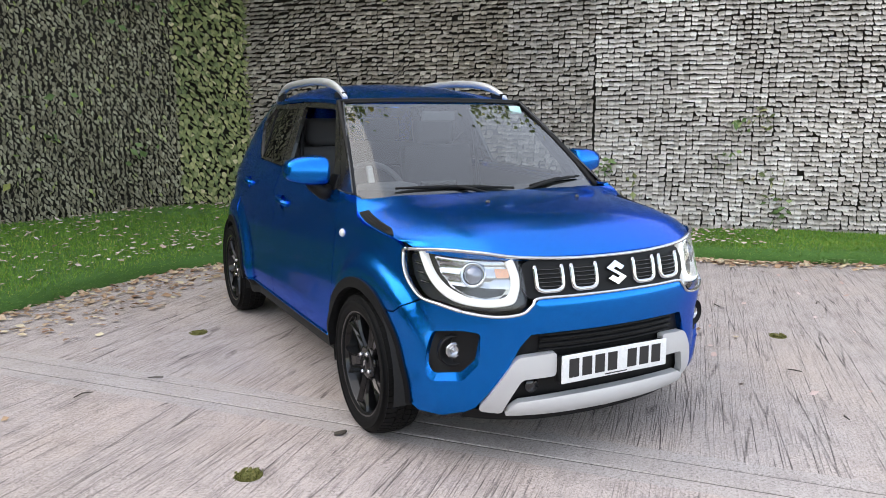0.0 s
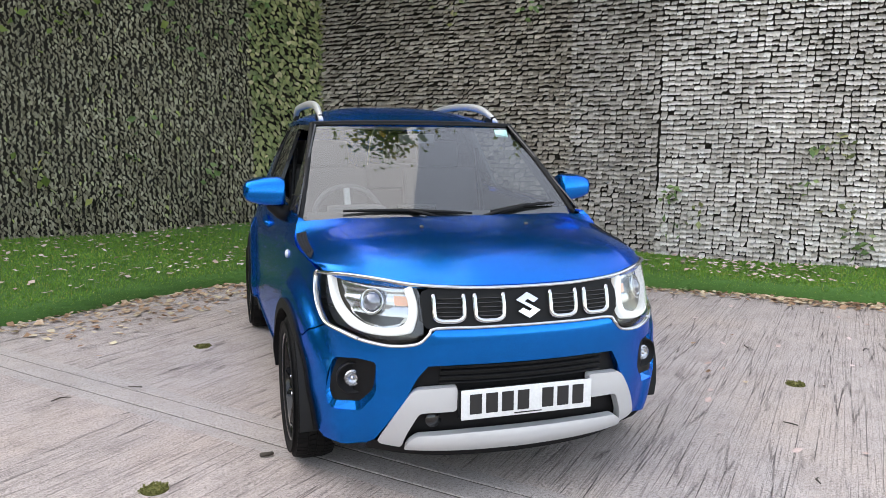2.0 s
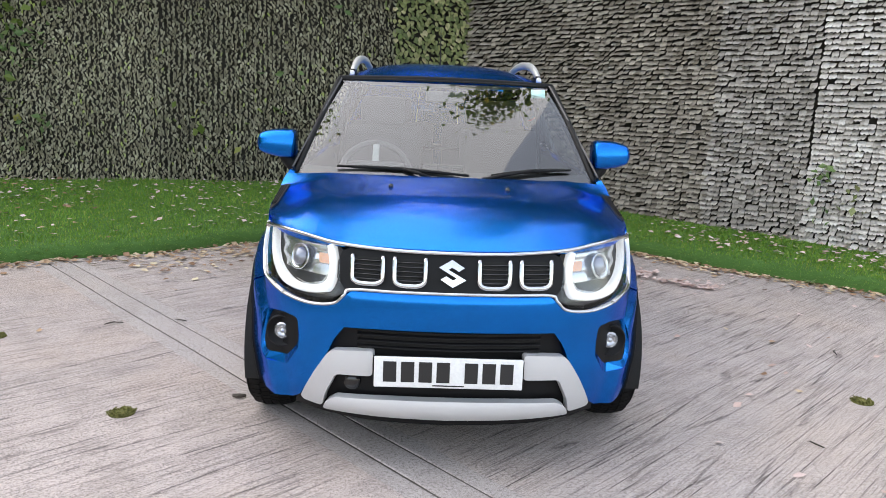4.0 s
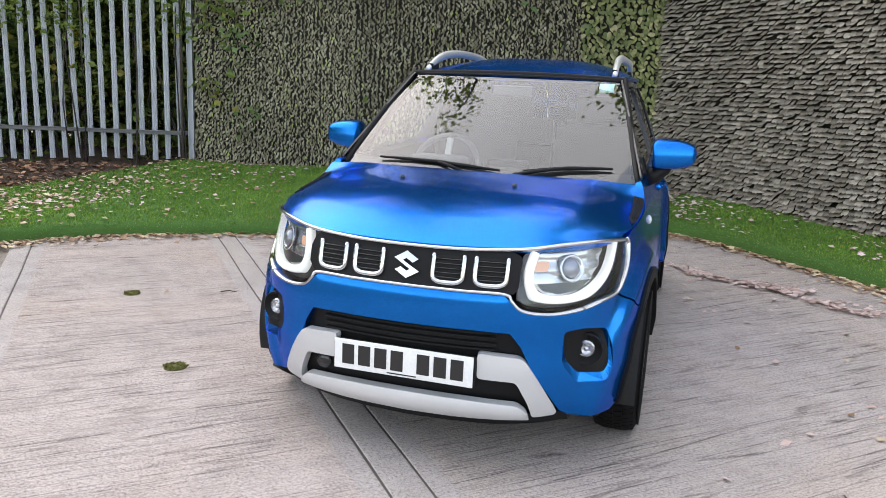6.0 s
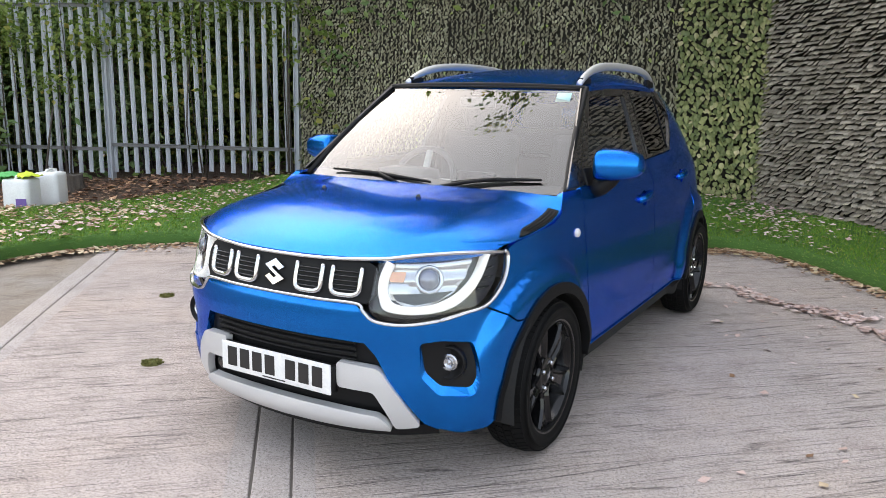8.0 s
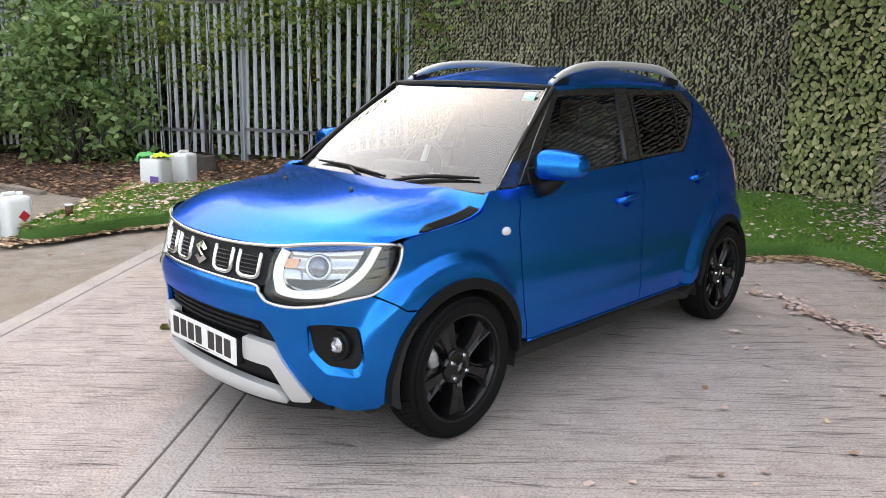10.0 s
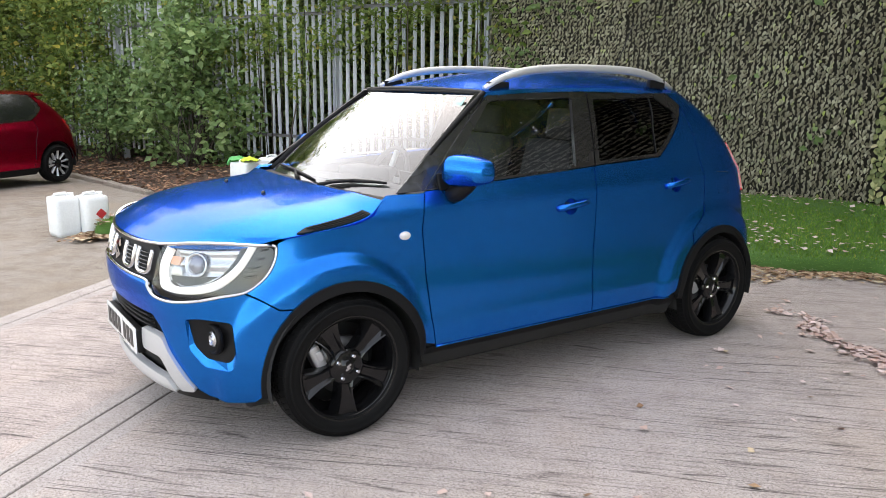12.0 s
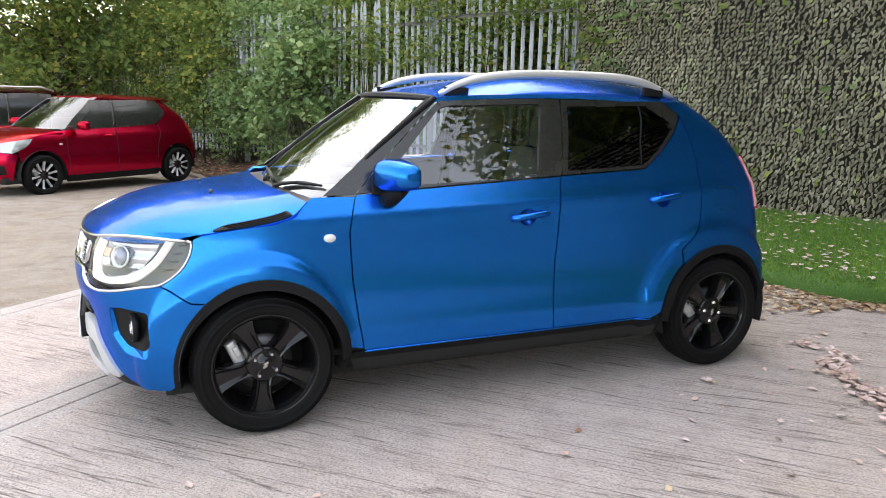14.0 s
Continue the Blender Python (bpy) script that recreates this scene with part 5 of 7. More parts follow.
roof = grid_panel("roof", roof_at, 44, 54, BLUE, car, 0.02)
for sg in (1, -1):
    rail_path = []
    for t in np.linspace(0, 1, 26):
        y = 0.90 + 1.40 * t
        lift = 1.0 - abs(2 * t - 1) ** 5
        base = roof_at(0.5 + sg * (0.452 - 0.02 * math.sin(t * math.pi)), min(max((y - 0.83) / 1.57, 0.0), 1))
        rail_path.append(Vector((base.x, y, base.z + 0.006 + 0.062 * min(1, lift * 1.02))))
    rail = part("roof_rail", tube_bm(rail_path, [0.013 + 0.006 * min(1, 6 * t, 6 * (1 - t)) for t in np.linspace(0, 1, 26)], 10, flat=1.15), RAIL, car, "bright silver raised roof rail")
    for t0, t1 in ((0.02, 0.14), (0.86, 0.98)):
        pts = [rail_path[int(t0 * 25)], rail_path[int(t1 * 25)]]
        foot = box_bm(0.024, 0.13, 0.05, (pts[0] + pts[1]) / 2 - Vector((0, 0, 0.025)), 0.006)
        part("rail_foot", foot, BLACK, rail)
part("aerial", tube_bm([(0, 2.28, 1.50), (0, 2.30, 1.53), (0, 2.47, 1.86)], [0.012, 0.005, 0.002], 8), BLACK, car)
part("header_gap", tube_bm([roof_at(u, 0.0) + Vector((0, -0.006, -0.006)) for u in np.linspace(0, 1, 30)], 0.006, 6), UNDER, roof)

# ---- flanks, right and left ----
def arch_r(axle, a):
    """Outer radius of the arch cladding, narrower down the front of the front arch."""
    return 0.376 - (0.020 * min(max((a - 2.0) / 0.9, 0.0), 1.0) if axle == 0 else 0.0)


for sg in (1, -1):
    def on(points):
        return flank(points, sg)
    # front wing
    wing_pts = [(0.435, 0.33), (0.41, 0.46), (0.383, 0.66), (0.378, 0.855), (0.395, 0.94), (0.415, 1.005), (0.225, 1.008), (0.195, 0.985), (0.150, 0.93), (0.06, 0.902), (-0.10, 0.886), (-0.23, 0.868), (-0.268, 0.852), (-0.270, 0.83), (-0.280, 0.79), (-0.305, 0.742), (-0.345, 0.70), (-0.400, 0.667), (-0.330, 0.631), (-0.285, 0.600)]
    wing_pts += arc(0, 0.31, 0.362, 128, 6, 16)
    wing = sheet("front_wing", refine(on(wing_pts), 0.04), skin, BLUE, car, depth=0.025, step=0.025, gap=0.001)
    rep = SKIN.by_y(0.290, 0.835, sg)
    c, nn = skin(rep, 0.835, 0.0), SKIN.normal(rep, 0.835)
    if nn.x * sg < 0:
        nn = -nn
    lensb = lathe_bm([(0.026, -0.004), (0.024, 0.005), (0.015, 0.010), (0.0, 0.012)], 24)
    lensb.transform(Matrix.Translation(c) @ nn.to_track_quat("Z", "Y").to_matrix().to_4x4() @ Matrix.Diagonal((0.72 if False else 1.1, 0.75, 1, 1)))
    part("side_repeater", lensb, PALE, wing, "white oval side repeater")
    # doors
    f_door = [(0.438, 0.322), (0.413, 0.46), (0.386, 0.66), (0.381, 0.855), (0.398, 0.94), (0.419, 1.012), (1.473, 1.066), (1.448, 0.95), (1.407, 0.66), (1.404, 0.46), (1.416, 0.322)]
    r_door = [(1.418, 0.322), (1.406, 0.46), (1.409, 0.66), (1.450, 0.95), (1.475, 1.068), (1.99, 1.090), (2.262, 1.315), (2.292, 1.352), (2.312, 1.30), (2.338, 1.19), (2.342, 1.08), (2.340, 0.975), (2.328, 0.86), (2.312, 0.79), (2.25, 0.735), (2.168, 0.672)]
    r_door += arc(WB, 0.31, 0.385, 131, 174, 8) + [(1.985, 0.325)]
    dishes = []
    for y0, z0 in ((1.262, 0.886), (2.072, 0.940)):
        s0 = SKIN.by_y(y0, z0, sg)
        dishes.append((s0, z0, [(s0 + 0.046 * math.cos(a), z0 - 0.004 + 0.040 * math.sin(a)) for a in np.linspace(0, 2 * math.pi, 24, endpoint=False)]))
    fd = sheet("front_door", with_hole(inset(refine(on(f_door), 0.04), 0.0018), dishes[0][2]), skin, BLUE, car, depth=0.02, step=0.025)
    rd = sheet("rear_door", with_hole(inset(refine(on(r_door), 0.04), 0.0018), dishes[1][2]), skin, BLUE, car, depth=0.02, step=0.025)
    # black window frames and panes
    f_frame = [(0.424, 1.017), (0.55, 1.135), (0.72, 1.29), (0.88, 1.425), (1.478, 1.440), (1.530, 1.436), (1.476, 1.071)]
    f_pane = [(0.545, 1.040), (0.63, 1.140), (0.76, 1.275), (0.870, 1.385), (0.91, 1.398), (1.395, 1.412), (1.422, 1.405), (1.345, 1.066)]
    sheet("window_frame", with_hole(refine(on(f_frame), 0.05), refine(soften(on(f_pane), 0.018), 0.05)), lambda u, v, o: skin(u, v, o + 0.001), PILLAR, fd, depth=0.02, step=0.03)
    # the right-hand front window is wound down
    if sg > 0:
        g1 = sheet("window_pane", refine(soften(on(f_pane), 0.018), 0.05), lambda u, v, o: skin(u, v, o - 0.010), SIDE_GLASS, fd, depth=0, step=0.04, gap=-0.004)
        g1.visible_shadow = False
    r_frame = [(1.486, 1.073), (1.540, 1.436), (2.19, 1.432), (2.283, 1.368), (2.255, 1.316), (1.992, 1.095)]
    r_pane = [(1.518, 1.090), (1.570, 1.402), (2.075, 1.408), (2.225, 1.315), (2.232, 1.302), (1.985, 1.110)]
    sheet("window_frame", with_hole(refine(on(r_frame), 0.05), refine(soften(on(r_pane), 0.015), 0.05)), lambda u, v, o: skin(u, v, o + 0.001), PILLAR, rd, depth=0.02, step=0.03)
    g2 = sheet("window_pane", refine(soften(on(r_pane), 0.015), 0.05), lambda u, v, o: skin(u, v, o - 0.008), PRIVACY, rd, depth=0, step=0.04, gap=-0.004, label="dark privacy glass")
    ribbon("pane_divider", on([(1.975, 1.108), (2.0, 1.25), (2.025, 1.406)]), lambda u, v, o: skin(u, v, o - 0.006), CLADDING, rd, 0.008, 0.004, n=10)
    # front pillar
    ap = [(0.275, 1.012), (0.415, 1.014), (0.54, 1.133), (0.71, 1.29), (0.87, 1.428), (0.86, 1.434), (0.815, 1.432), (0.545, 1.222)]
    sheet("front_pillar", refine(on(ap), 0.04), lambda u, v, o: skin(u, v, o + 0.002), PILLAR, car, depth=0.008, step=0.025)
    # rear quarter, round to the tailgate
    ratail = [(2.296, 1.360), (2.316, 1.30), (2.342, 1.19), (2.346, 1.08), (2.344, 0.975), (2.332, 0.86), (2.316, 0.785), (2.253, 0.73), (2.175, 0.672)]
    q_pts = on([(2.20, 1.433)] + ratail + arc(WB, 0.31, 0.366, 131, 15, 14)) + on([(2.83, 0.42), (2.86, 0.45)]) + [(sg * (SKIN.len - 0.20), 0.45), (sg * (SKIN.len - 0.20), 1.435)] + on([(2.33, 1.434)])
    quarter = sheet("rear_quarter", refine(q_pts, 0.04), skin, BLUE, car, depth=0.02, step=0.03)
    ribbon("fuel_flap" if sg > 0 else "panel_seam", on([(2.475, 0.985), (2.475, 0.865), (2.595, 0.855), (2.60, 0.975)]), lambda u, v, o: skin(u, v, o - 0.001), UNDER, quarter, 0.005, 0.0015, closed=True)
    tl = on([(2.735, 1.13), (2.79, 1.13)]) + on([(2.87, 0.86), (2.79, 0.845)])
    sheet("tail_lamp", soften(tl, 0.012), lambda u, v, o: skin(u, v, o + 0.012), REDLENS, car, depth=0.02, step=0.02, label="red tail lamp")
    rb = on([(2.815, 0.43), (2.80, 0.345)]) + [(sg * (SKIN.len - 0.3), 0.30), (sg * (SKIN.len - 0.0), 0.28), (sg * (SKIN.len - 0.0), 0.44)]
    sheet("rear_bumper", refine(rb, 0.05), lambda u, v, o: skin(u, v, o + 0.012), CLADDING, car, depth=0.03, step=0.04)
    hg = [(sg * (SKIN.len - 0.19), 0.45), (sg * SKIN.len, 0.45), (sg * SKIN.len, 1.435), (sg * (SKIN.len - 0.19), 1.435)]
    sheet("tailgate_half", refine(hg, 0.05), skin, BLUE, car, depth=0.0, step=0.04)
    # wheel arch cladding and sill
    for c0 in (0.0, WB):
        a0, a1 = (1, 190) if c0 == 0 else (6, 180)
        outer = [(c0 + arch_r(c0, a) * math.cos(a), 0.305 + arch_r(c0, a) * math.sin(a)) for a in np.radians(np.linspace(a0, a1, 28))]
        inner = arc(c0, 0.305, 0.332, a0 - 1, a1 + 1, 28)
        sheet("arch_cladding", refine(on(outer + inner[::-1]), 0.04), lambda u, v, o: skin(u, v, o + 0.010), CLADDING, car, depth=0.035, step=0.025, label="black plastic wheel arch cladding")
        liner = bmesh.new()
        rows = []
        for a in np.linspace(-0.25, math.pi + 0.25, 22):
            rows.append([liner.verts.new((sg * x, c0 + 0.352 * math.cos(a), 0.31 + 0.352 * math.sin(a))) for x in (0.42, 0.79)])
        for p, q in zip(rows, rows[1:]):
            liner.faces.new((p[0], p[1], q[1], q[0]))
        part("wheel_well", liner, UNDER, car)
    sill = on([(0.36, 0.312), (2.07, 0.318), (2.07, 0.215), (0.36, 0.215)])
    sheet("sill_cladding", refine(sill, 0.05), lambda u, v, o: skin(u, v, o - 0.012 - 0.55 * max(0, 0.30 - v)), CLADDING, car, depth=0.04, step=0.03, label="black plastic sill cladding")
    ribbon("sill_strip", on([(0.44, 0.318), (1.2, 0.321), (1.99, 0.322)]), lambda u, v, o: skin(u, v, o - 0.002), BLUE, car, 0.010, 0.010, n=24)
    # door handles with a dished recess
    for door, (s0, z0, dish) in zip((fd, rd), dishes):
        handle = ribbon("handle", [(s0 + sg * d, z0 + 0.10 * d) for d in (-0.085, -0.07, -0.03, 0.01, 0.06, 0.10, 0.118)], lambda u, v, o, c=s0: skin(u, v, o * (1.0 if abs(u - c - sg * 0.016) < 0.085 else 0.6) + 0.016 * max(0, 1 - ((u - c - sg * 0.016) / 0.105) ** 2)), BLUE, door, 0.030, 0.024, n=18)
        sheet("handle_dish", dish, lambda u, v, o, c=s0, zz=z0: skin(u, v, o - 0.004 - 0.030 * max(0, 1 - ((u - c) / 0.05) ** 2 - ((v - zz) / 0.045) ** 2)), BLUE, handle, depth=0, step=0.012)
    # door mirror
    mir = new("door_mirror")
    mir.parent = car
    bm = bmesh.new()
    rings = []
    for t in np.linspace(0, 1, 13):
        x = 0.735 + 0.190 * t
        hgt = 0.078 * (1 - 0.45 * t**3) * (1 if t > 0 else 0.9)
        dep = 0.085 * (1 - 0.28 * t**2.2)
        cz, cy = 1.093 + 0.006 * t, 0.575 + 0.035 * t
        if t == 1:
            hgt, dep = hgt * 0.55, dep * 0.6
        ring = []
        for a in np.linspace(0, 2 * math.pi, 22, endpoint=False):
            ca, sa = math.cos(a), math.sin(a)
            ex = math.copysign(abs(ca) ** 0.6, ca) * dep * (1.0 if ca < 0 else 0.62)
            ez = math.copysign(abs(sa) ** 0.62, sa) * hgt * (1 if sa > 0 else 0.82)
            ring.append(bm.verts.new((sg * x, cy + ex, cz + ez)))
        rings.append(ring)
    for p, q in zip(rings, rings[1:]):
        for k in range(22):
            bm.faces.new((p[k], p[(k + 1) % 22], q[(k + 1) % 22], q[k]))
    bm.faces.new(rings[0]), bm.faces.new(rings[-1])
    part("mirror_shell", bm, BLUE, mir, "blue painted mirror shell")
    part("mirror_foot", tube_bm([(sg * 0.700, 0.560, 0.985), (sg * 0.745, 0.572, 1.000), (sg * 0.775, 0.590, 1.030), (sg * 0.785, 0.600, 1.055)], [0.042, 0.040, 0.040, 0.045], 14), BLACK, mir, "black mirror foot")
    part("mirror_glass", box_bm(0.135, 0.006, 0.085, (sg * 0.825, 0.646, 1.098), 0.003), CHROME, mir)
    part("mirror_sail", box_bm(0.02, 0.11, 0.08, (sg * 0.694, 0.55, 1.045), 0.008, m=pose(0, 0, 0, 0, -20 * sg, 0)), BLACK, mir)
    # dark inside of the lower body, seen in the gaps
    inner = [(-0.25, 0.84)] + arc(0, 0.31, 0.36, 150, 3, 12) + [(0.40, 0.22), (2.03, 0.22)] + arc(WB, 0.31, 0.36, 177, 5, 12) + [(2.78, 0.45), (2.70, 1.0), (1.5, 1.04), (0.4, 0.99), (0.15, 0.90)]
    sheet("inner_panel", refine(on(inner), 0.06), lambda u, v, o: skin(u, v, o - 0.026), UNDER, car, depth=0, step=0.06)

# wheels
for sx, y in ((1, 0.0), (-1, 0.0), (1, WB), (-1, WB)):
    build_wheel(car, pose(sx * 0.712, y, 0.306, 0, 0, 0 if sx > 0 else 180) @ pose(0, 0, 0, 20 if y else 0, 0, 0), 0.302, 0.176, 0.222, RIM, 5, "black alloy wheel with five wide ridged spokes", front=-sx)
for y in (0.0, WB):
    part("axle", tube_bm([(-0.62, y, 0.30), (0.62, y, 0.30)], 0.035, 10), UNDER, car)
part("underbody", box_bm(1.34, 3.2, 0.05, (0, 1.2, 0.205), 0.02), UNDER, car)
part("engine_block", box_bm(1.0, 0.75, 0.5, (0, -0.20, 0.50), 0.05), UNDER, car)

# ---- cabin ----
grid_panel("dashboard", lambda u, v: Vector(((2 * u - 1) * 0.66, 0.30 + 0.52 * v - 0.05 * abs(2 * u - 1), 0.965 - 0.02 * v - 0.20 * max(0, v - 0.75) * 4 * (v - 0.5) + 0.02 * math.exp(-(((u - 0.27) / 0.12) ** 2)))), 30, 12, DASH, car, 0.05)
part("instrument_hood", box_bm(0.30, 0.18, 0.10, (-0.35, 0.70, 0.965), 0.045), DASH, car)
part("dash_screen", box_bm(0.22, 0.02, 0.10, (0, 0.80, 0.955), 0.008), GLOSSBLACK, car)
part("dash_tray", box_bm(0.17, 0.10, 0.006, (0.04, 0.50, 0.966), 0.002), PALE, car, "pale papers on the dashboard")
bm = bmesh.new()
rim_pts = [Vector((0.185 * math.cos(a), 0, 0.185 * math.sin(a))) for a in np.linspace(0, 2 * math.pi, 40, endpoint=False)]
tilt = Matrix.Translation((-0.36, 0.86, 0.93)) @ pose(0, 0, 0, -24, 0, 0)
tor = []
for i, p in enumerate(rim_pts):
    rad = p.normalized()
    tor.append([bm.verts.new(tilt @ (p + 0.016 * (math.cos(float(k)) * rad + math.sin(float(k)) * Vector((0, 1, 0))))) for k in np.linspace(0, 2 * math.pi, 10, endpoint=False)])
for i in range(40):
    p, q = tor[i], tor[(i + 1) % 40]
    for k in range(10):
        bm.faces.new((p[k], p[(k + 1) % 10], q[(k + 1) % 10], q[k]))
steer = part("steering_wheel", bm, DASH, car)
boss = box_bm(0.17, 0.06, 0.14, (0, -0.01, 0), 0.03)
boss.transform(tilt)
part("boss", boss, DASH, steer)
for a in (0, 180, 270):
    sp = box_bm(0.15, 0.02, 0.035, (0.11, 0, 0), 0.008)
    sp.transform(tilt @ pose(0, 0, 0, 0, a, 0))
    part("spoke", sp, PALE, steer)
def seat(x, y, w):
    st = new("seat")
    st.parent = car
    part("cushion", box_bm(w, 0.50, 0.16, (x, y, 0.56), 0.05), SEAT, st)
    part("backrest", box_bm(w, 0.14, 0.60, (x, y + 0.33, 0.88), 0.055, m=pose(0, 0, 0, -14, 0, 0)), SEAT, st)
    part("headrest", box_bm(min(w, 0.27), 0.09, 0.17, (x, y + 0.43, 1.26), 0.04, m=pose(0, 0, 0, -8, 0, 0)), SEAT, st)
    return st
for x in (-0.36, 0.36):
    seat(x, 1.16, 0.48)
for x in (-0.33, 0.33):
    seat(x, 1.95, 0.60)
part("headlining", box_bm(0.98, 1.35, 0.01, (0, 1.60, 1.43), 0.003), PALE, car)
part("cabin_floor", box_bm(1.40, 2.4, 0.03, (0, 1.5, 0.30), 0.01), UNDER, car)
part("parcel_shelf", box_bm(1.15, 0.45, 0.02, (0, 2.45, 1.0), 0.005), UNDER, car)
for sg in (1, -1):
    part("seat_belt", tube_bm([(sg * 0.57, 1.42, 1.30), (sg * 0.60, 1.40, 1.0), (sg * 0.60, 1.36, 0.7)], 0.014, 6), BLACK, car)

# ---- parked hatchbacks across the yard ----
def parked_car(paint, m, label, tall=1.0):
    top = thing("car", label, "car")
    k = tall
    sk = Skin([(0, -0.80), (0.3, -0.775), (0.55, -0.68), (0.72, -0.50), (0.80, -0.25), (0.835, 0.1), (0.84, 0.8), (0.84, 1.6), (0.85, 2.3), (0.82, 2.7), (0.70, 2.95), (0.4, 3.03), (0, 3.04)],
              [(0.15, 0.74), (0.25, 0.81), (0.40, 0.838), (0.55, 0.84), (0.70, 0.825), (0.85, 0.79), (0.95, 0.745), (1.2 * k, 0.66), (1.40 * k, 0.57), (1.5 * k, 0.52)],
              [(0.15, -0.70), (0.3, -0.77), (0.5, -0.80), (0.65, -0.78), (0.8, -0.70), (0.95, -0.6)],
              [(0.15, 2.95), (0.35, 3.04), (0.6, 3.02), (0.85, 2.98), (1.0, 2.92), (1.2 * k, 2.72), (1.38 * k, 2.45), (1.5 * k, 2.3)])
    at = lambda u, v, o: sk.at(u, v, o)
    half = [(0.0, 0.70), (sk.by_x(0.45, 0.70), 0.70), (sk.by_x(0.60, 0.66), 0.66), (sk.by_y(-0.34, 0.62), 0.62), (sk.by_y(-0.395, 0.45), 0.45), (sk.by_y(-0.41, 0.25), 0.25), (0.0, 0.20)]
    sheet("front_bumper", refine(half + [(-s, z) for s, z in half[-2:0:-1]], 0.06), at, paint, top, 0.02, 0.05)
    intake = [(-sk.by_x(0.42, 0.5), 0.62), (sk.by_x(0.42, 0.5), 0.62), (sk.by_x(0.55, 0.4), 0.36), (-sk.by_x(0.55, 0.4), 0.36)]
    sheet("grille", refine(intake, 0.06), lambda u, v, o: at(u, v, o + 0.004), BLACK, top, 0.01, 0.05)
    def bon(u, v):
        w = 2 * u - 1
        z0 = 0.71 + 0.06 * w * w
        p = sk.bare(sk.by_x(w * 0.70, z0), z0)
        y = p.y + (0.30 + 0.06 * w * w - p.y) * v
        return Vector((w * (0.70 + 0.08 * v), y, z0 + (0.965 - 0.05 * abs(w) ** 3 - z0) * (1 - (1 - v) ** 2.0)))
    grid_panel("bonnet", bon, 24, 16, paint, top, 0.02)
    zt = 1.44 * k
    def scr2(u, v):
        w = 2 * u - 1
        z = 0.96 + (zt - 0.96) * v
        return Vector((w * (0.74 - 0.17 * v), 0.32 + 0.72 * v + 0.12 * w * w * (1 - 0.4 * v), z))
    grid_panel("windscreen", scr2, 16, 10, SCREEN_GLASS, top, 0, "windscreen reflecting the sky").visible_shadow = False
    def rf(u, v):
        w = 2 * u - 1
        y = 1.03 + 0.06 * w * w + 1.42 * v
        zc = zt + 0.05 * math.sin(min(1, v * 1.3 + 0.05) * math.pi * 0.75) - 0.03 * v
        return Vector((w * (0.575 - 0.02 * v), y, zc - (zc - (zt - 0.01 - 0.04 * v)) * abs(w) ** 3))
    grid_panel("roof", rf, 20, 20, paint, top, 0.02)
    for sg in (1, -1):
        on = lambda pts: [(sk.by_y(y, z, sg), z) for y, z in pts]
        body = [(-0.33, 0.64), (-0.36, 0.72), (-0.15, 0.86), (0.20, 0.935), (0.42, 0.95), (1.3, 0.965), (2.1, 1.0), (2.35, 1.18 * k), (2.25, 1.39 * k), (2.42, 1.38 * k), (2.72, 1.18 * k), (2.90, 0.98), (2.96, 0.62), (2.96, 0.40)]
        body += arc(2.45, 0.31, 0.36, 8, 172, 14) + [(2.07, 0.22), (0.40, 0.22)] + arc(0, 0.31, 0.36, 8, 150, 14)
        sheet("side_body", refine(on(body), 0.06), at, paint, top, 0.03, 0.05)
        glass = soften(on([(0.62, 0.985), (1.05, 1.345 * k), (1.30, 1.385 * k), (2.15, 1.355 * k), (2.25, 1.20 * k), (2.02, 1.03), (1.3, 0.99)]), 0.03)
        frame_ = on([(0.42, 0.955), (0.98, 1.40 * k), (1.3, 1.425 * k), (2.22, 1.39 * k), (2.34, 1.18 * k), (2.08, 1.003), (1.3, 0.968)])
        sheet("window_frame", refine(frame_, 0.06), lambda u, v, o: at(u, v, o - 0.002), PILLAR, top, 0.02, 0.05)
        sheet("window_pane", refine(glass, 0.06), lambda u, v, o: at(u, v, o + 0.003), GLOSSBLACK, top, 0.004, 0.05)
        ribbon("door_pillar", on([(1.30, 0.985), (1.34, 1.20), (1.36, 1.40 * k)]), lambda u, v, o: at(u, v, o + 0.004), PILLAR, top, 0.05, 0.006, n=8)
        for pts in ([(0.42, 0.95), (0.40, 0.6), (0.45, 0.25)], [(1.30, 0.965), (1.27, 0.6), (1.28, 0.25)], [(2.12, 1.0), (2.14, 0.86), (2.05, 0.66), (1.98, 0.25)]):
            ribbon("shut_line", on(pts), lambda u, v, o: at(u, v, o + 0.001), UNDER, top, 0.008, 0.001, n=14)
        ribbon("handle", on([(1.06, 0.845), (1.13, 0.848), (1.20, 0.850)]), lambda u, v, o: at(u, v, o + 0.004), paint, top, 0.03, 0.03, n=8)
        sheet("sill_cladding", refine(on([(0.38, 0.27), (2.08, 0.27), (2.06, 0.17), (0.40, 0.17)]), 0.06), lambda u, v, o: at(u, v, o + 0.006), BLACK, top, 0.03, 0.05)
        lamp = on([(-0.10, 0.845), (-0.22, 0.72), (-0.40, 0.64)]) + [(sg * sk.by_x(0.50, 0.68), 0.675), (sg * sk.by_x(0.52, 0.74), 0.745), (sg * sk.by_x(0.66, 0.80), 0.80)]
        sheet("headlamp", refine(soften(lamp, 0.03), 0.04), lambda u, v, o: at(u, v, o + 0.006), REFLECTOR, top, 0.02, 0.03)
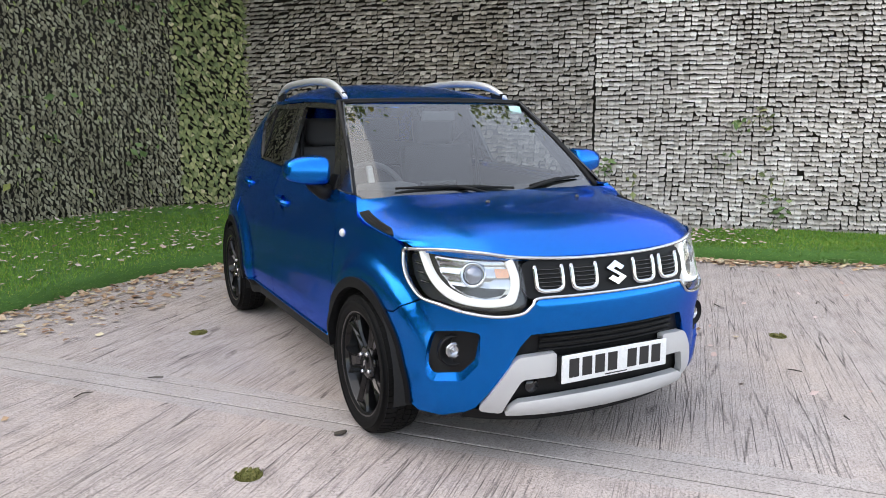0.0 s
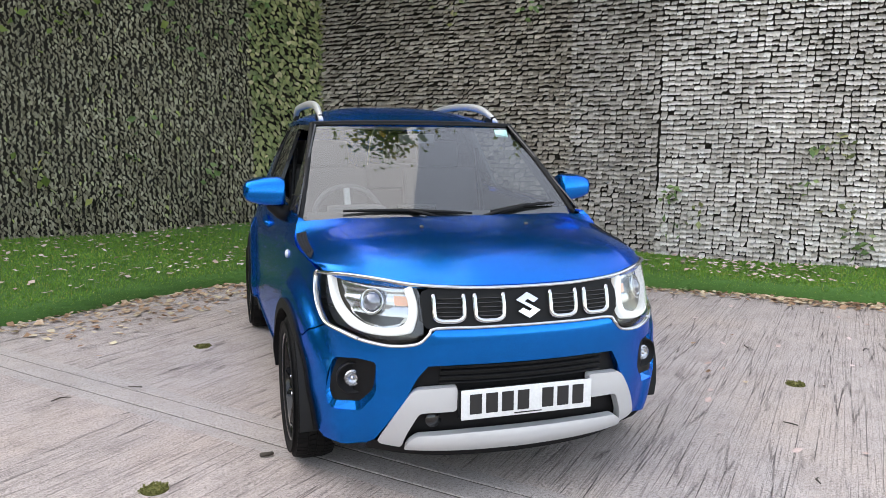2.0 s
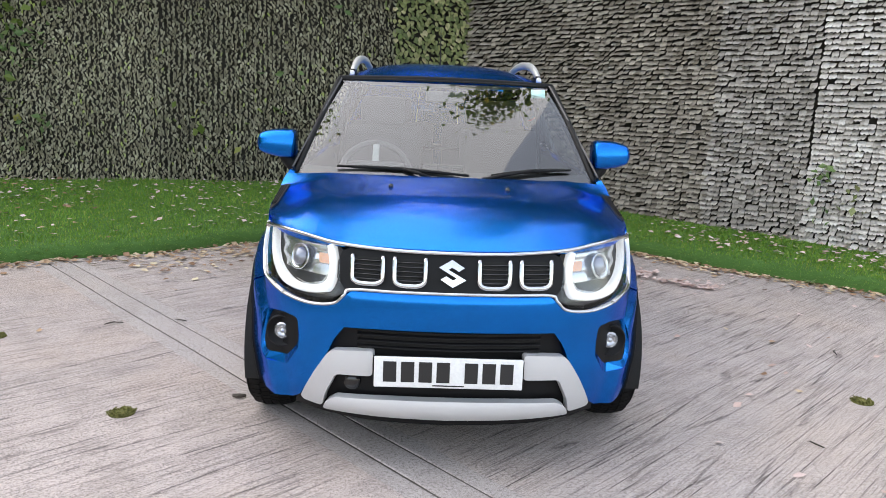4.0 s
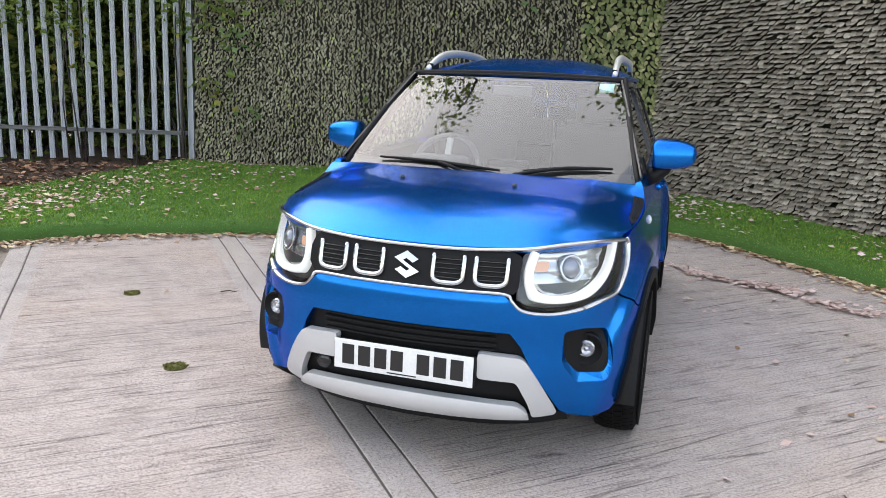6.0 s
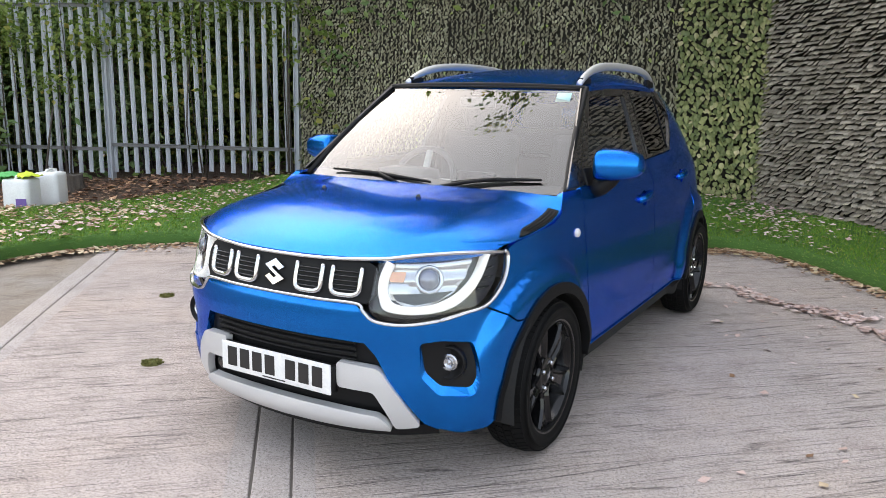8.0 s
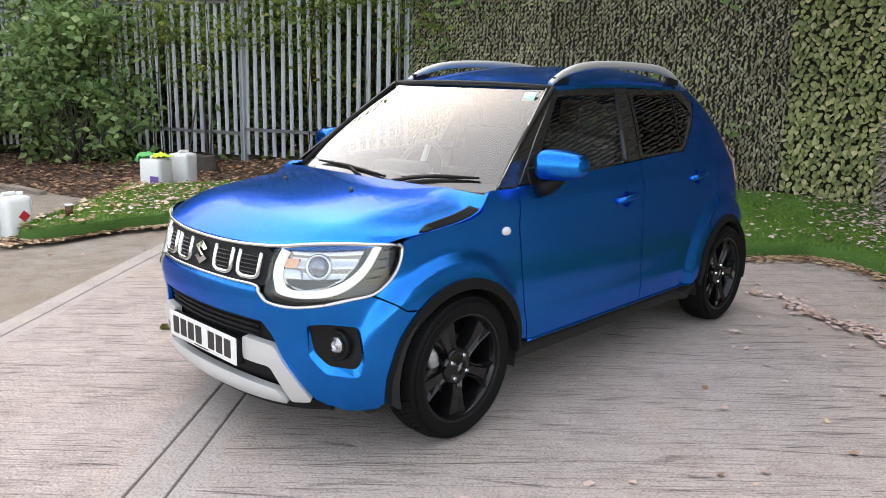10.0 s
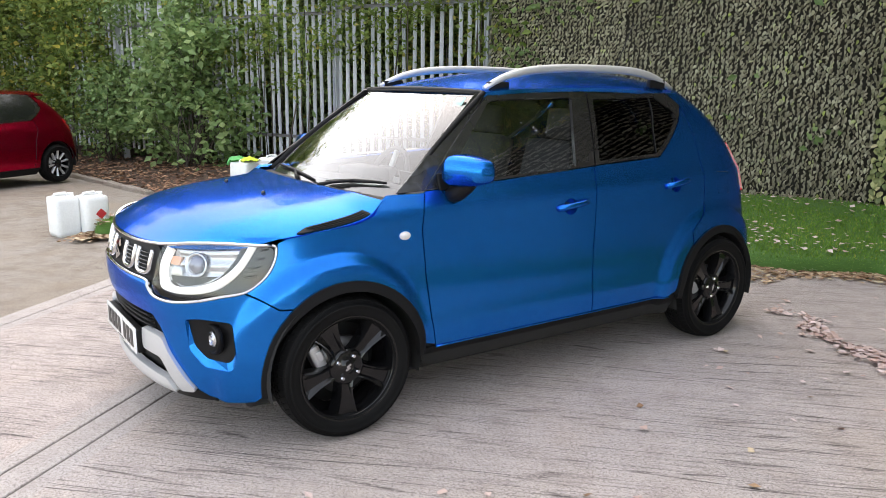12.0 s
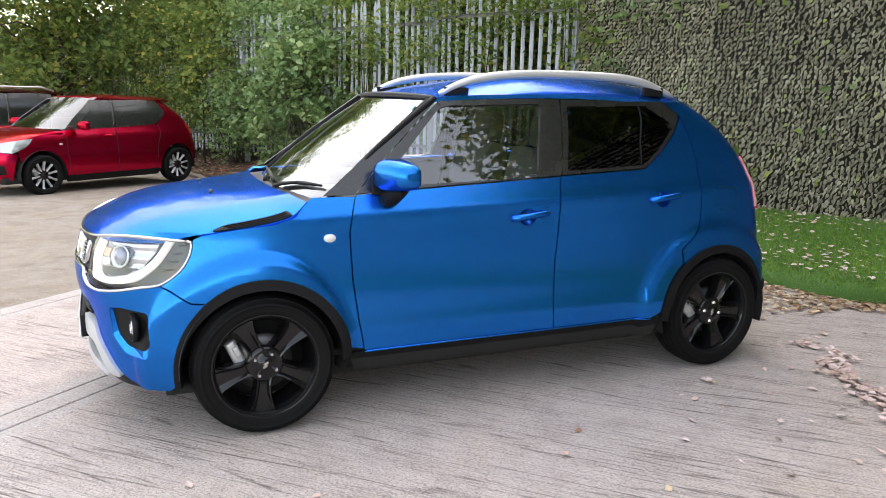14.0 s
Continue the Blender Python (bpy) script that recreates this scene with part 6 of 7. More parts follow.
        fogp = [(sg * sk.by_x(x, z), z) for x, z in ((0.58, 0.46), (0.70, 0.47), (0.70, 0.34), (0.60, 0.33))]
        sheet("fog_surround", soften(fogp, 0.02), lambda u, v, o: at(u, v, o + 0.004), BLACK, top, 0.01, 0.04)
        tl = on([(2.74, 1.0), (2.86, 0.99), (2.95, 0.78), (2.82, 0.80)])
        sheet("tail_lamp", soften(tl, 0.02), lambda u, v, o: at(u, v, o + 0.006), REDLENS, top, 0.02, 0.04)
        bm = box_bm(0.20, 0.11, 0.13, (sg * 0.92, 0.62, 1.02), 0.04)
        part("door_mirror", bm, paint, top)
        rep = at(sk.by_y(0.30, 0.75, sg), 0.75, 0.004)
        part("side_repeater", box_bm(0.01, 0.05, 0.025, rep, 0.003), PALE, top)
        if tall > 1:
            part("roof_rail", tube_bm([(sg * 0.50, 1.15, zt + 0.0), (sg * 0.50, 1.3, zt + 0.07), (sg * 0.49, 2.1, zt + 0.065), (sg * 0.48, 2.35, zt - 0.01)], 0.018, 8), RAIL, top)
        for y in (0, 2.45):
            liner = bmesh.new()
            rows = [[liner.verts.new((sg * x, y + 0.36 * math.cos(a), 0.31 + 0.36 * math.sin(a))) for x in (0.40, 0.82)] for a in np.linspace(-0.2, math.pi + 0.2, 16)]
            for p, q in zip(rows, rows[1:]):
                liner.faces.new((p[0], p[1], q[1], q[0]))
            part("wheel_well", liner, UNDER, top)
            build_wheel(top, pose(sg * 0.745, y, 0.303, 0, 0, 0 if sg > 0 else 180), 0.30, 0.185, 0.215, RIM, 10, "", ALLOY, False, -sg)
    part("underbody", box_bm(1.4, 3.3, 0.1, (0, 1.1, 0.24), 0.03), UNDER, top)
    part("cabin", box_bm(1.15, 1.5, 0.5, (0, 1.75, 0.85), 0.1), UNDER, top)
    top.matrix_world = m
    return top


parked_car(RED, pose(-9.60, -1.88, -0.183, 0, 0, 35), "red hatchback parked across the yard")
parked_car(MAROON, pose(-11.95, -3.60, -0.253, 0, 0, 35), "dark red taller car parked beyond the red hatchback", 1.09)

# ---- trees, shrubs and creepers ----
def leaves_mesh(centres, size, rng, up=0.3, droop=0.0):
    """Pointed leaves, folded along the rib, at the centres: verts and faces."""
    V, F = [], []
    for c in centres:
        a = Vector(rng.normal(size=3))
        a.z = a.z * 0.6 - droop
        a.normalize()
        n = Vector(rng.normal(size=3)) + Vector((0, 0, up * 3))
        s = a.cross(n)
        if s.length < 1e-3:
            continue
        s.normalize()
        n = s.cross(a)
        L = size * (0.6 + 0.8 * rng.random())
        w = L * (0.28 + 0.12 * rng.random())
        k = len(V)
        c = Vector(c)
        V += [c, c + a * L * 0.45 + s * w + n * L * 0.10, c + a * L, c + a * L * 0.45 - s * w + n * L * 0.10, c + a * L * 0.5]
        F += [(k, k + 1, k + 4), (k + 1, k + 2, k + 4), (k, k + 4, k + 3), (k + 4, k + 2, k + 3)]
    return V, F


def clumps(spots, per, spread, rng):
    out = []
    for s in spots:
        out += [tuple(np.array(s) + rng.normal(size=3) * spread * np.array([1, 1, 0.8])) for _ in range(per)]
    return out


def tree(x, y, h, crown_low, reach, seed, n_leaf, material=FOLIAGE, size=0.15, lean=(0, 0)):
    rng = np.random.default_rng(seed)
    t = thing("tree", "leafy broad-leaved tree with a dark trunk and yellowing leaves", "tree", group="trees behind the fence")
    z0 = fall(x) - 0.1
    trunk_pts = [(x + lean[0] * (k / 8) ** 1.5 + 0.08 * rng.normal() * (k > 0), y + lean[1] * (k / 8) ** 1.5 + 0.08 * rng.normal() * (k > 0), z0 + h * 0.9 * k / 8) for k in range(9)]
    bm = tube_bm(trunk_pts, [max(0.02, 0.16 * (1 - k / 9)) * h / 7 for k in range(9)], 9)
    spots = []
    for b in range(26):
        f = 0.15 + 0.85 * rng.random()
        k = f * 8
        i = min(int(k), 7)
        p = Vector(trunk_pts[i]).lerp(Vector(trunk_pts[i + 1]), k - i)
        if p.z < crown_low:
            p.z = crown_low + 0.3 * rng.random()
        an = rng.random() * 6.283
        L = reach * (0.5 + 0.6 * rng.random()) * (1.1 - 0.5 * f)
        tip = p + Vector((math.cos(an) * L, math.sin(an) * L, L * (0.35 + 0.3 * rng.normal() * 0.6)))
        mid = (p + tip) / 2 + Vector((0, 0, 0.15 * L))
        tube_bm([p, mid, tip], [0.035, 0.02, 0.006], 5, bm)
        for _ in range(9):
            u = 0.3 + 0.75 * rng.random()
            q = p.lerp(tip, u) + Vector(rng.normal(size=3)) * 0.28 * reach / 2
            if q.z > crown_low * 0.8:
                spots.append(q)
    part("trunk", bm, BARK, t)
    V, F = leaves_mesh(clumps(spots, max(1, n_leaf // len(spots)), 0.30, rng), size, rng, droop=0.25)
    add_mesh("crown", V, F, material, t)
    return t


for args in ((-2.2, 9.3, 7.5, 2.6, 2.6, 1, 8000), (-5.4, 8.0, 7.8, 1.6, 2.6, 2, 9000), (-8.2, 7.0, 7.0, 1.2, 2.4, 3, 9000), (-11.0, 5.8, 7.5, 1.0, 2.5, 4, 9000), (-13.8, 4.2, 7.0, 0.8, 2.6, 5, 9000),
             (-16.8, 2.2, 7.2, 0.7, 2.8, 6, 15000), (-18.5, -1.5, 7.5, 0.6, 3.0, 7, 16000), (-19.0, -5.5, 8.0, 0.5, 3.2, 8, 16000), (1.6, 9.6, 7.6, 3.4, 2.8, 9, 7000), (-17.5, -9.5, 8.0, 0.5, 3.2, 10, 7000),
             (-9.8, 8.6, 8.0, 0.6, 2.8, 11, 8000), (-13.5, 7.4, 8.2, 0.5, 3.0, 12, 8000), (-18.0, 5.2, 8.2, 0.4, 3.2, 13, 14000), (-21.5, 1.5, 8.5, 0.3, 3.4, 14, 16000), (-22.5, -3.5, 8.5, 0.3, 3.4, 15, 16000), (-20.5, -8.0, 8.2, 0.4, 3.2, 17, 14000)):
    tree(*args)
# tall trees behind the walls whose boughs hang over the bay
tree(-2.6, 9.0, 10.2, 6.6, 2.5, 16, 6500, lean=(-0.2, -4.6))
tree(1.7, 8.9, 10.4, 6.4, 2.6, 18, 7000, lean=(0.3, -4.6))
tree(5.6, 6.4, 9.6, 5.2, 2.2, 19, 5200, lean=(-0.9, -1.6))


def fence_spot(u, o, z):
    n = Vector((-FENCE_DIR.y, FENCE_DIR.x))
    n = n if n.y > 0 else -n
    return Vector((FENCE_A.x + FENCE_DIR.x * u + n.x * o, FENCE_A.y + FENCE_DIR.y * u + n.y * o, z))


def shrub(name, label, spots, n, size, material, seed, spread, stems):
    rng = np.random.default_rng(seed)
    s = thing(name, label, "shrub", group="shrubs along the fence")
    bm = bmesh.new()
    for a, b in stems:
        a, b = Vector(a), Vector(b)
        tube_bm([a, a.lerp(b, 0.5) + Vector(rng.normal(size=3)) * 0.06, b], [0.016, 0.011, 0.004], 5, bm)
    part("stem", bm, BARK, s)["kind"] = "stuff"
    V, F = leaves_mesh(clumps(spots, max(1, n // len(spots)), spread, rng), size, rng, droop=0.15)
    add_mesh("foliage", V, F, material, s)
    return s


rng = np.random.default_rng(21)
# undergrowth right behind the fence, bay by bay
for b in range(7):
    spots, stems = [], []
    for _ in range(110):
        u, o, z = b * 2.4 + 2.6 * rng.random() - 0.2, 0.25 + 1.4 * rng.random(), 0.15 + 3.4 * rng.random() ** 0.8
        p = fence_spot(u, o, 0)
        spots.append((p.x, p.y, z + fall(p.x)))
        if rng.random() < 0.2:
            stems.append(((p.x, p.y, fall(p.x)), (p.x + 0.3 * rng.normal(), p.y + 0.3 * rng.normal(), z + fall(p.x))))
    shrub("shrub", "dense dark green undergrowth behind the fence", spots, 7000, 0.11, BRAMBLE if b % 2 else FOLIAGE, 30 + b, 0.17, stems)
# creepers through the pales, hanging over near the wall, thick in front towards the far end
for b, (n, low, power, size, front_o) in enumerate(((3000, 0.4, 0.36, 0.075, 0.24), (2600, 0.5, 0.42, 0.075, 0.24), (4200, 0.8, 0.75, 0.09, 0.35), (6000, 0.75, 0.8, 0.10, 0.45), (6000, 0.75, 0.8, 0.10, 0.5), (5200, 0.8, 0.8, 0.11, 0.5), (4200, 0.9, 0.8, 0.12, 0.5), (4200, 0.9, 0.8, 0.12, 0.5))):
    spots, stems = [], []
    for _ in range(26 if b < 2 else 60):
        u, o, z = b * 2.72 + 2.75 * rng.random(), 0.05 - front_o * rng.random(), low + (3.3 - low) * rng.random() ** power
        p = fence_spot(u, o, 0)
        spots.append((p.x, p.y, z + fall(p.x)))
        stems.append(((p.x, p.y, fall(p.x) + 0.1), (p.x, p.y, z + fall(p.x))))
    shrub("creeper", "green creeper winding through the palisade", spots, n, size, FRESH if b < 2 else (FOLIAGE if b % 3 < 2 else BRAMBLE), 50 + b, 0.17, stems[:8])
# the wood behind, too thick to see through
V, F = leaves_mesh([tuple(fence_spot(-5 + 19 * rng.random(), 1.7 + 3.6 * rng.random(), -0.1 + 3.6 * rng.random())) for _ in range(17000)], 0.34, rng, droop=0.2)
tagged(add_mesh("undergrowth", V, F, FOLIAGE), "dense shaded woodland undergrowth behind the fence", "undergrowth", kind="stuff")
# the big-leaved bush in front of the fence
spots, stems = [], []
foot = fence_spot(5.6, -0.45, 0)
for _ in range(120):
    an, r, z = rng.random() * 6.283, math.sqrt(rng.random()), 0.25 + 2.2 * rng.random()
    w = (1.55 if z > 0.7 else 1.1) * (1 - 0.25 * (z / 2.4) ** 2)
    p = fence_spot(5.6 + math.cos(an) * r * w, -0.42 + math.sin(an) * r * 0.5, 0)
    spots.append((p.x, p.y, z + fall(p.x)))
    if rng.random() < 0.25:
        stems.append(((foot.x + 0.15 * rng.normal(), foot.y + 0.15 * rng.normal(), fall(foot.x)), (p.x, p.y, z + fall(p.x))))
shrub("shrub", "large-leaved dark green bush before the fence", spots, 4200, 0.13, BRAMBLE, 61, 0.17, stems)
spots = [tuple(fence_spot(7.6 + 1.5 * rng.random(), -0.5 + 0.4 * rng.random(), 0.2 + 1.6 * rng.random() - 0.15)) for _ in range(60)]
shrub("shrub", "low tangled bush before the fence", spots, 2200, 0.10, BRAMBLE, 62, 0.16, [(tuple(fence_spot(8.2, -0.3, -0.2)), s) for s in spots[:9]])


# boughs that hang over the tops of both walls and shade them
for k in range(6):
    a, d, n = (LEFT_END, dl, nl) if k < 3 else (CORNER, dr, nr)
    spots, stems = [], []
    for _ in range(70):
        u, o, z = (k % 3) * (1.95 if k < 3 else 1.35) + 2.1 * rng.random(), -0.9 + 1.7 * rng.random(), 3.55 + 1.3 * rng.random()
        spots.append((a.x + d.x * u + n.x * o, a.y + d.y * u + n.y * o, z + 0.25 * max(0.0, o)))
        if rng.random() < 0.2:
            stems.append(((a.x + d.x * u - n.x * 1.1, a.y + d.y * u - n.y * 1.1, 0.0), (a.x + d.x * u - n.x * 0.9, a.y + d.y * u - n.y * 0.9, 3.6)))
            stems.append((stems[-1][1], spots[-1]))
    shrub("overhanging_shrub", "leafy boughs hanging over the top of the hedge wall", spots, 3600, 0.12, FOLIAGE, 130 + k, 0.2, stems)


def wall_vine(a, d, n, u, z, count, seed, size, spread, material, label):
    """A creeper growing out between the plastic leaves."""
    r = np.random.default_rng(seed)
    v = thing("vine", label, "vine", group="vines on the walls")
    c = Vector((a.x + d.x * u + n.x * 0.13, a.y + d.y * u + n.y * 0.13, z))
    stem = [c + Vector((d.x, d.y, 0)) * spread * k * 0.5 * math.sin(seed + k) - Vector((0, 0, 0.12 * k)) - Vector((n.x, n.y, 0)) * 0.05 for k in range(4)]
    part("stem", tube_bm(stem, 0.004, 5), BARK, v)
    cs = [c + Vector((d.x, d.y, 0)) * spread * r.normal() + Vector((0, 0, spread * 0.8 * r.normal())) + Vector((n.x, n.y, 0)) * 0.05 * r.random() for _ in range(count)]
    V, F = leaves_mesh(cs, size, r, 0.1, 0.3)
    add_mesh("foliage", V, F, material, v)
    return v


for k, (u, z, c, sp) in enumerate(((6.05, 1.32, 16, 0.09), (5.85, 1.26, 8, 0.06), (5.75, 0.92, 9, 0.07), (6.15, 0.62, 14, 0.12), (6.25, 0.35, 12, 0.10), (4.48, 0.80, 14, 0.09), (4.75, 0.58, 8, 0.08), (4.55, 0.42, 7, 0.1), (2.9, 2.75, 10, 0.12), (1.9, 2.9, 12, 0.15))):
    wall_vine(CORNER, dr, nr, u, z, c, 70 + k, 0.075, sp, BRAMBLE if k % 3 else GREENLEAF, "small green vine growing through the grey hedge wall")
for k, (u, z, c, sp) in enumerate(((0.35, 2.2, 60, 0.22), (0.5, 1.75, 50, 0.18), (0.9, 2.5, 60, 0.3), (0.25, 1.2, 30, 0.15), (0.7, 0.9, 18, 0.12), (1.6, 2.7, 40, 0.25), (2.6, 2.6, 26, 0.25), (3.4, 1.4, 8, 0.2), (4.2, 1.0, 8, 0.15), (2.2, 1.1, 8, 0.2), (3.9, 2.8, 30, 0.3), (4.8, 2.9, 34, 0.3), (2.9, 0.8, 6, 0.2))):
    wall_vine(LEFT_END, dl, nl, u, z, c, 90 + k, 0.095, sp, BRAMBLE if k % 3 else FRESH, "living ivy growing over the weathered hedge panels")

# ---- fallen leaves ----
def scatter(name, label, spots, size, material, seed, kind="stuff"):
    r = np.random.default_rng(seed)
    V, F = [], []
    for x, y, z in spots:
        th, L = r.random() * 6.283, size * (0.5 + 0.9 * r.random())
        a, s = Vector((math.cos(th), math.sin(th), 0.15 * r.normal())), Vector((-math.sin(th), math.cos(th), 0.2 * r.normal()))
        k = len(V)
        c = Vector((x, y, z + 0.006 + 0.006 * r.random()))
        w, cu = L * (0.3 + 0.2 * r.random()), L * (0.03 + 0.12 * r.random())
        V += [c - a * L / 2, c + s * w + Vector((0, 0, cu)), c + a * L / 2 + Vector((0, 0, cu * 0.5)), c - s * w + Vector((0, 0, cu)), c]
        F += [(k, k + 1, k + 4), (k + 1, k + 2, k + 4), (k, k + 4, k + 3), (k + 4, k + 2, k + 3)]
    return tagged(add_mesh(name, V, F, material), label, "leaves", kind=kind)


rng = np.random.default_rng(8)
spots = []
while len(spots) < 2100:
    i, f = int(rng.integers(12, 175)), 0.32 + 0.66 * rng.random()
    p = verge_point(i, f).lerp(verge_point(i + 1, f), rng.random())
    if noise.noise(Vector((p.x, p.y, 0)) * 0.8) + 0.35 * rng.normal() > -0.05:
        spots.append((p.x, p.y, p.z + 0.016))
scatter("fallen_leaves", "pale fallen leaves scattered over the turf", spots, 0.05, PALELEAF, 1)
spots = []
for _ in range(4300):
    i, part_way = int(rng.integers(3, 186)), rng.random()
    k, b = Vector(KERB[i]).lerp(Vector(KERB[i + 1]), part_way), Vector(BACK[i]).lerp(Vector(BACK[i + 1]), part_way)
    d = (b - k).normalized()
    w = 0.12 + (0.30 if 60 < i < 105 else 0.03)
    q = k - d * abs(rng.normal()) * w
    spots.append((q.x, q.y, 0.004))
scatter("fallen_leaves", "drift of dry brown leaves along the foot of the verge", spots, 0.05, FALLEN, 2)
spots = []
drift = spline([(0.72, 3.2), (1.05, 3.12), (1.42, 2.96), (1.75, 2.80), (2.15, 2.40)], 200)
for k in range(1000):
    c = drift[int(200 * rng.random() ** 0.8)]
    q = Vector(c) + Vector((0.07 * rng.normal(), 0.08 * rng.normal()))
    if noise.noise(Vector((q.x, q.y, 2)) * 4) > -0.12:
        spots.append((q.x, q.y, 0.003 + 0.014 * rng.random()))
for _ in range(110):
    q = Vector((1.9 + 1.1 * rng.normal(), 3.0 + 0.7 * rng.normal()))
    if q.y < 4.4 - 0.55 * abs(q.x - 0.6) and not (abs(q.x) < 0.9 and q.y < 2.9):
        spots.append((q.x, q.y, 0.003))
scatter("fallen_leaves", "pale dry leaves drifted together on the concrete", spots, 0.042, PALELEAF, 3)
spots = []
for _ in range(9500):
    u, o = -0.4 + 13 * rng.random(), -0.05 - 2.8 * rng.random()
    p = fence_spot(u, o, 0)
    if p.y > soil_edges(p.x)[0] + 0.05 and p.x < -5.4 + 0.4 * rng.random():
        spots.append((p.x, p.y, soil_z(p.x, p.y) + 0.006 + 0.03 * rng.random()))
scatter("leaf_litter", "brown leaf litter on the soil by the fence", spots, 0.07, LITTER, 4)
spots = []
for _ in range(1500):
    i = int(rng.integers(2, 62))
    f = 1.0 - 0.62 * abs(rng.normal()) * 0.6
    p = verge_point(i, f).lerp(verge_point(i + 1, f), rng.random())
    if rng.random() < 1.1 - i / 80 and p.z > 0.05:
        spots.append((p.x, p.y, p.z + 0.018))
scatter("leaf_litter", "brown and tan leaf litter blown over the turf by the fence", spots, 0.055, FALLEN, 6)
# single leaves lying about on the slabs
for k in range(80):
    x, y = 2.2 + 1.5 * rng.normal(), 0.9 + 1.5 * rng.normal()
    if k % 9 == 0:
        x, y = -2.0 + 1.2 * rng.normal(), 1.2 + 1.0 * rng.normal()
    if abs(x) < 0.95 and -0.8 < y < 3.0 or y > 3.4 - 0.5 * abs(x - 0.5):
        continue
    lf = scatter("dry_leaf", "single dry brown leaf on the concrete", [(0, 0, 0)], 0.045, FALLEN if k % 3 == 0 else PALELEAF, 200 + k % 6, "")
    lf.matrix_world = pose(x, y, 0.0, 0, 0, 57 * k)
    tagged(lf, category="leaf", group="leaves on the concrete")

# ---- small things ----
def jerrycan(x, y, z, turn, w=0.25, d=0.29, h=0.44, label="white translucent plastic jerrycan", diamond=False, purple=False):
    can = thing("jerrycan", label, "jerrycan", pose(x, y, z, 0, 0, turn), group="plastic jerrycans")
    bm = box_bm(w, d, h * 0.9, (0, 0, h * 0.45), 0.05)
    part("body", bm, CAN, can)
    part("handle", tube_bm([(0, -d * 0.38, h * 0.86), (0, -d * 0.3, h * 0.94), (0, d * 0.12, h * 0.95), (0, d * 0.2, h * 0.86)], 0.018, 8), CAN, can)
    part("cap", lathe_bm([(0.030, h * 0.86), (0.030, h * 0.95), (0.026, h * 0.96), (0.0, h * 0.96)], 20, at=(0, d * 0.33, 0)), CAN, can)
    if diamond:
        part("label", box_bm(0.003, 0.075, 0.075, (w / 2 + 0.003, 0.03, h * 0.5), m=pose(0, 0, 0, 45, 0, 0)), REDLABEL, can, "red diamond label", smooth=False)
    if purple:
        part("label", box_bm(0.12, 0.003, 0.16, (w * 0.22, -d / 2 - 0.003, h * 0.25)), PURPLE, can, "purple label", smooth=False)
    return can


jerrycan(-4.72, -0.22, -0.04, 12, 0.26, 0.23)
jerrycan(-4.66, 0.03, -0.04, 12, 0.26, 0.24, diamond=True)
jerrycan(-6.58, 2.32, soil_z(-6.58, 2.32) - 0.005, 28, 0.30, 0.28, 0.46, purple=True, label="large white jerrycan with a purple label on the turf")
jerrycan(-6.68, 2.74, soil_z(-6.68, 2.74) - 0.005, 28, 0.27, 0.26, 0.46)
for (x, y), mt, lb in (((-6.68, 2.26), HIGREEN, "crumpled green cloth lying on a jerrycan"), ((-6.54, 2.36), HIVIS, "crumpled yellow high-visibility cloth on a jerrycan")):
    V, F = [], []
    n = 12
    r = np.random.default_rng(4)
    for j in range(n + 1):
        for i in range(n + 1):
            u, v = i / n - 0.5, j / n - 0.5
            e = max(abs(u), abs(v)) * 2
            z = soil_z(-6.58, 2.32) + 0.455 + 0.03 * noise.noise(Vector((u * 7 + x * 9, v * 7, 1))) + 0.02 * (1 - e) - (0.10 * max(0, e - 0.7) / 0.3 if u < 0 and mt is HIGREEN else 0.02 * e)
            V.append((x + 0.26 * u, y + 0.24 * v, z))
    F = [(j * (n + 1) + i, j * (n + 1) + i + 1, (j + 1) * (n + 1) + i + 1, (j + 1) * (n + 1) + i) for j in range(n) for i in range(n)]
    cl = tagged(add_mesh("cloth", V, F, mt, smooth=True), lb, "cloth")
    cl.modifiers.new("thick", "SOLIDIFY").thickness = 0.006

cup = thing("cup", "brown paper cup with a white lid on the turf", "cup", pose(-4.62, 0.50, 0.125))
part("cup_body", lathe_bm([(0.0, 0.0), (0.028, 0.0), (0.038, 0.10), (0.036, 0.10), (0.0, 0.095)], 24), CUP, cup)
part("lid", lathe_bm([(0.0, 0.10), (0.040, 0.10), (0.040, 0.108), (0.034, 0.116), (0.0, 0.114)], 24), WHITE, cup)

stump = thing("tree_stump", "rough sawn tree stump on the soil by the fence", "stump", pose(-7.35, 3.45, 0.05))
bm = bmesh.new()
rows = []
for z, k in ((-0.1, 1.35), (0.05, 1.1), (0.16, 1.0), (0.26, 0.98)):
    rows.append([bm.verts.new((0.15 * k * (1 + 0.12 * math.sin(3 * a + 1) + 0.06 * math.sin(7 * a)) * math.cos(a), 0.15 * k * (1 + 0.12 * math.sin(3 * a + 1) + 0.06 * math.sin(7 * a)) * math.sin(a), z + 0.015 * math.sin(2 * a))) for a in np.linspace(0, 2 * math.pi, 26, endpoint=False)])
for p, q in zip(rows, rows[1:]):
    for i in range(26):
        bm.faces.new((p[i], p[(i + 1) % 26], q[(i + 1) % 26], q[i]))
bm.faces.new(rows[-1])
part("stump_body", bm, BARK, stump, smooth=False)

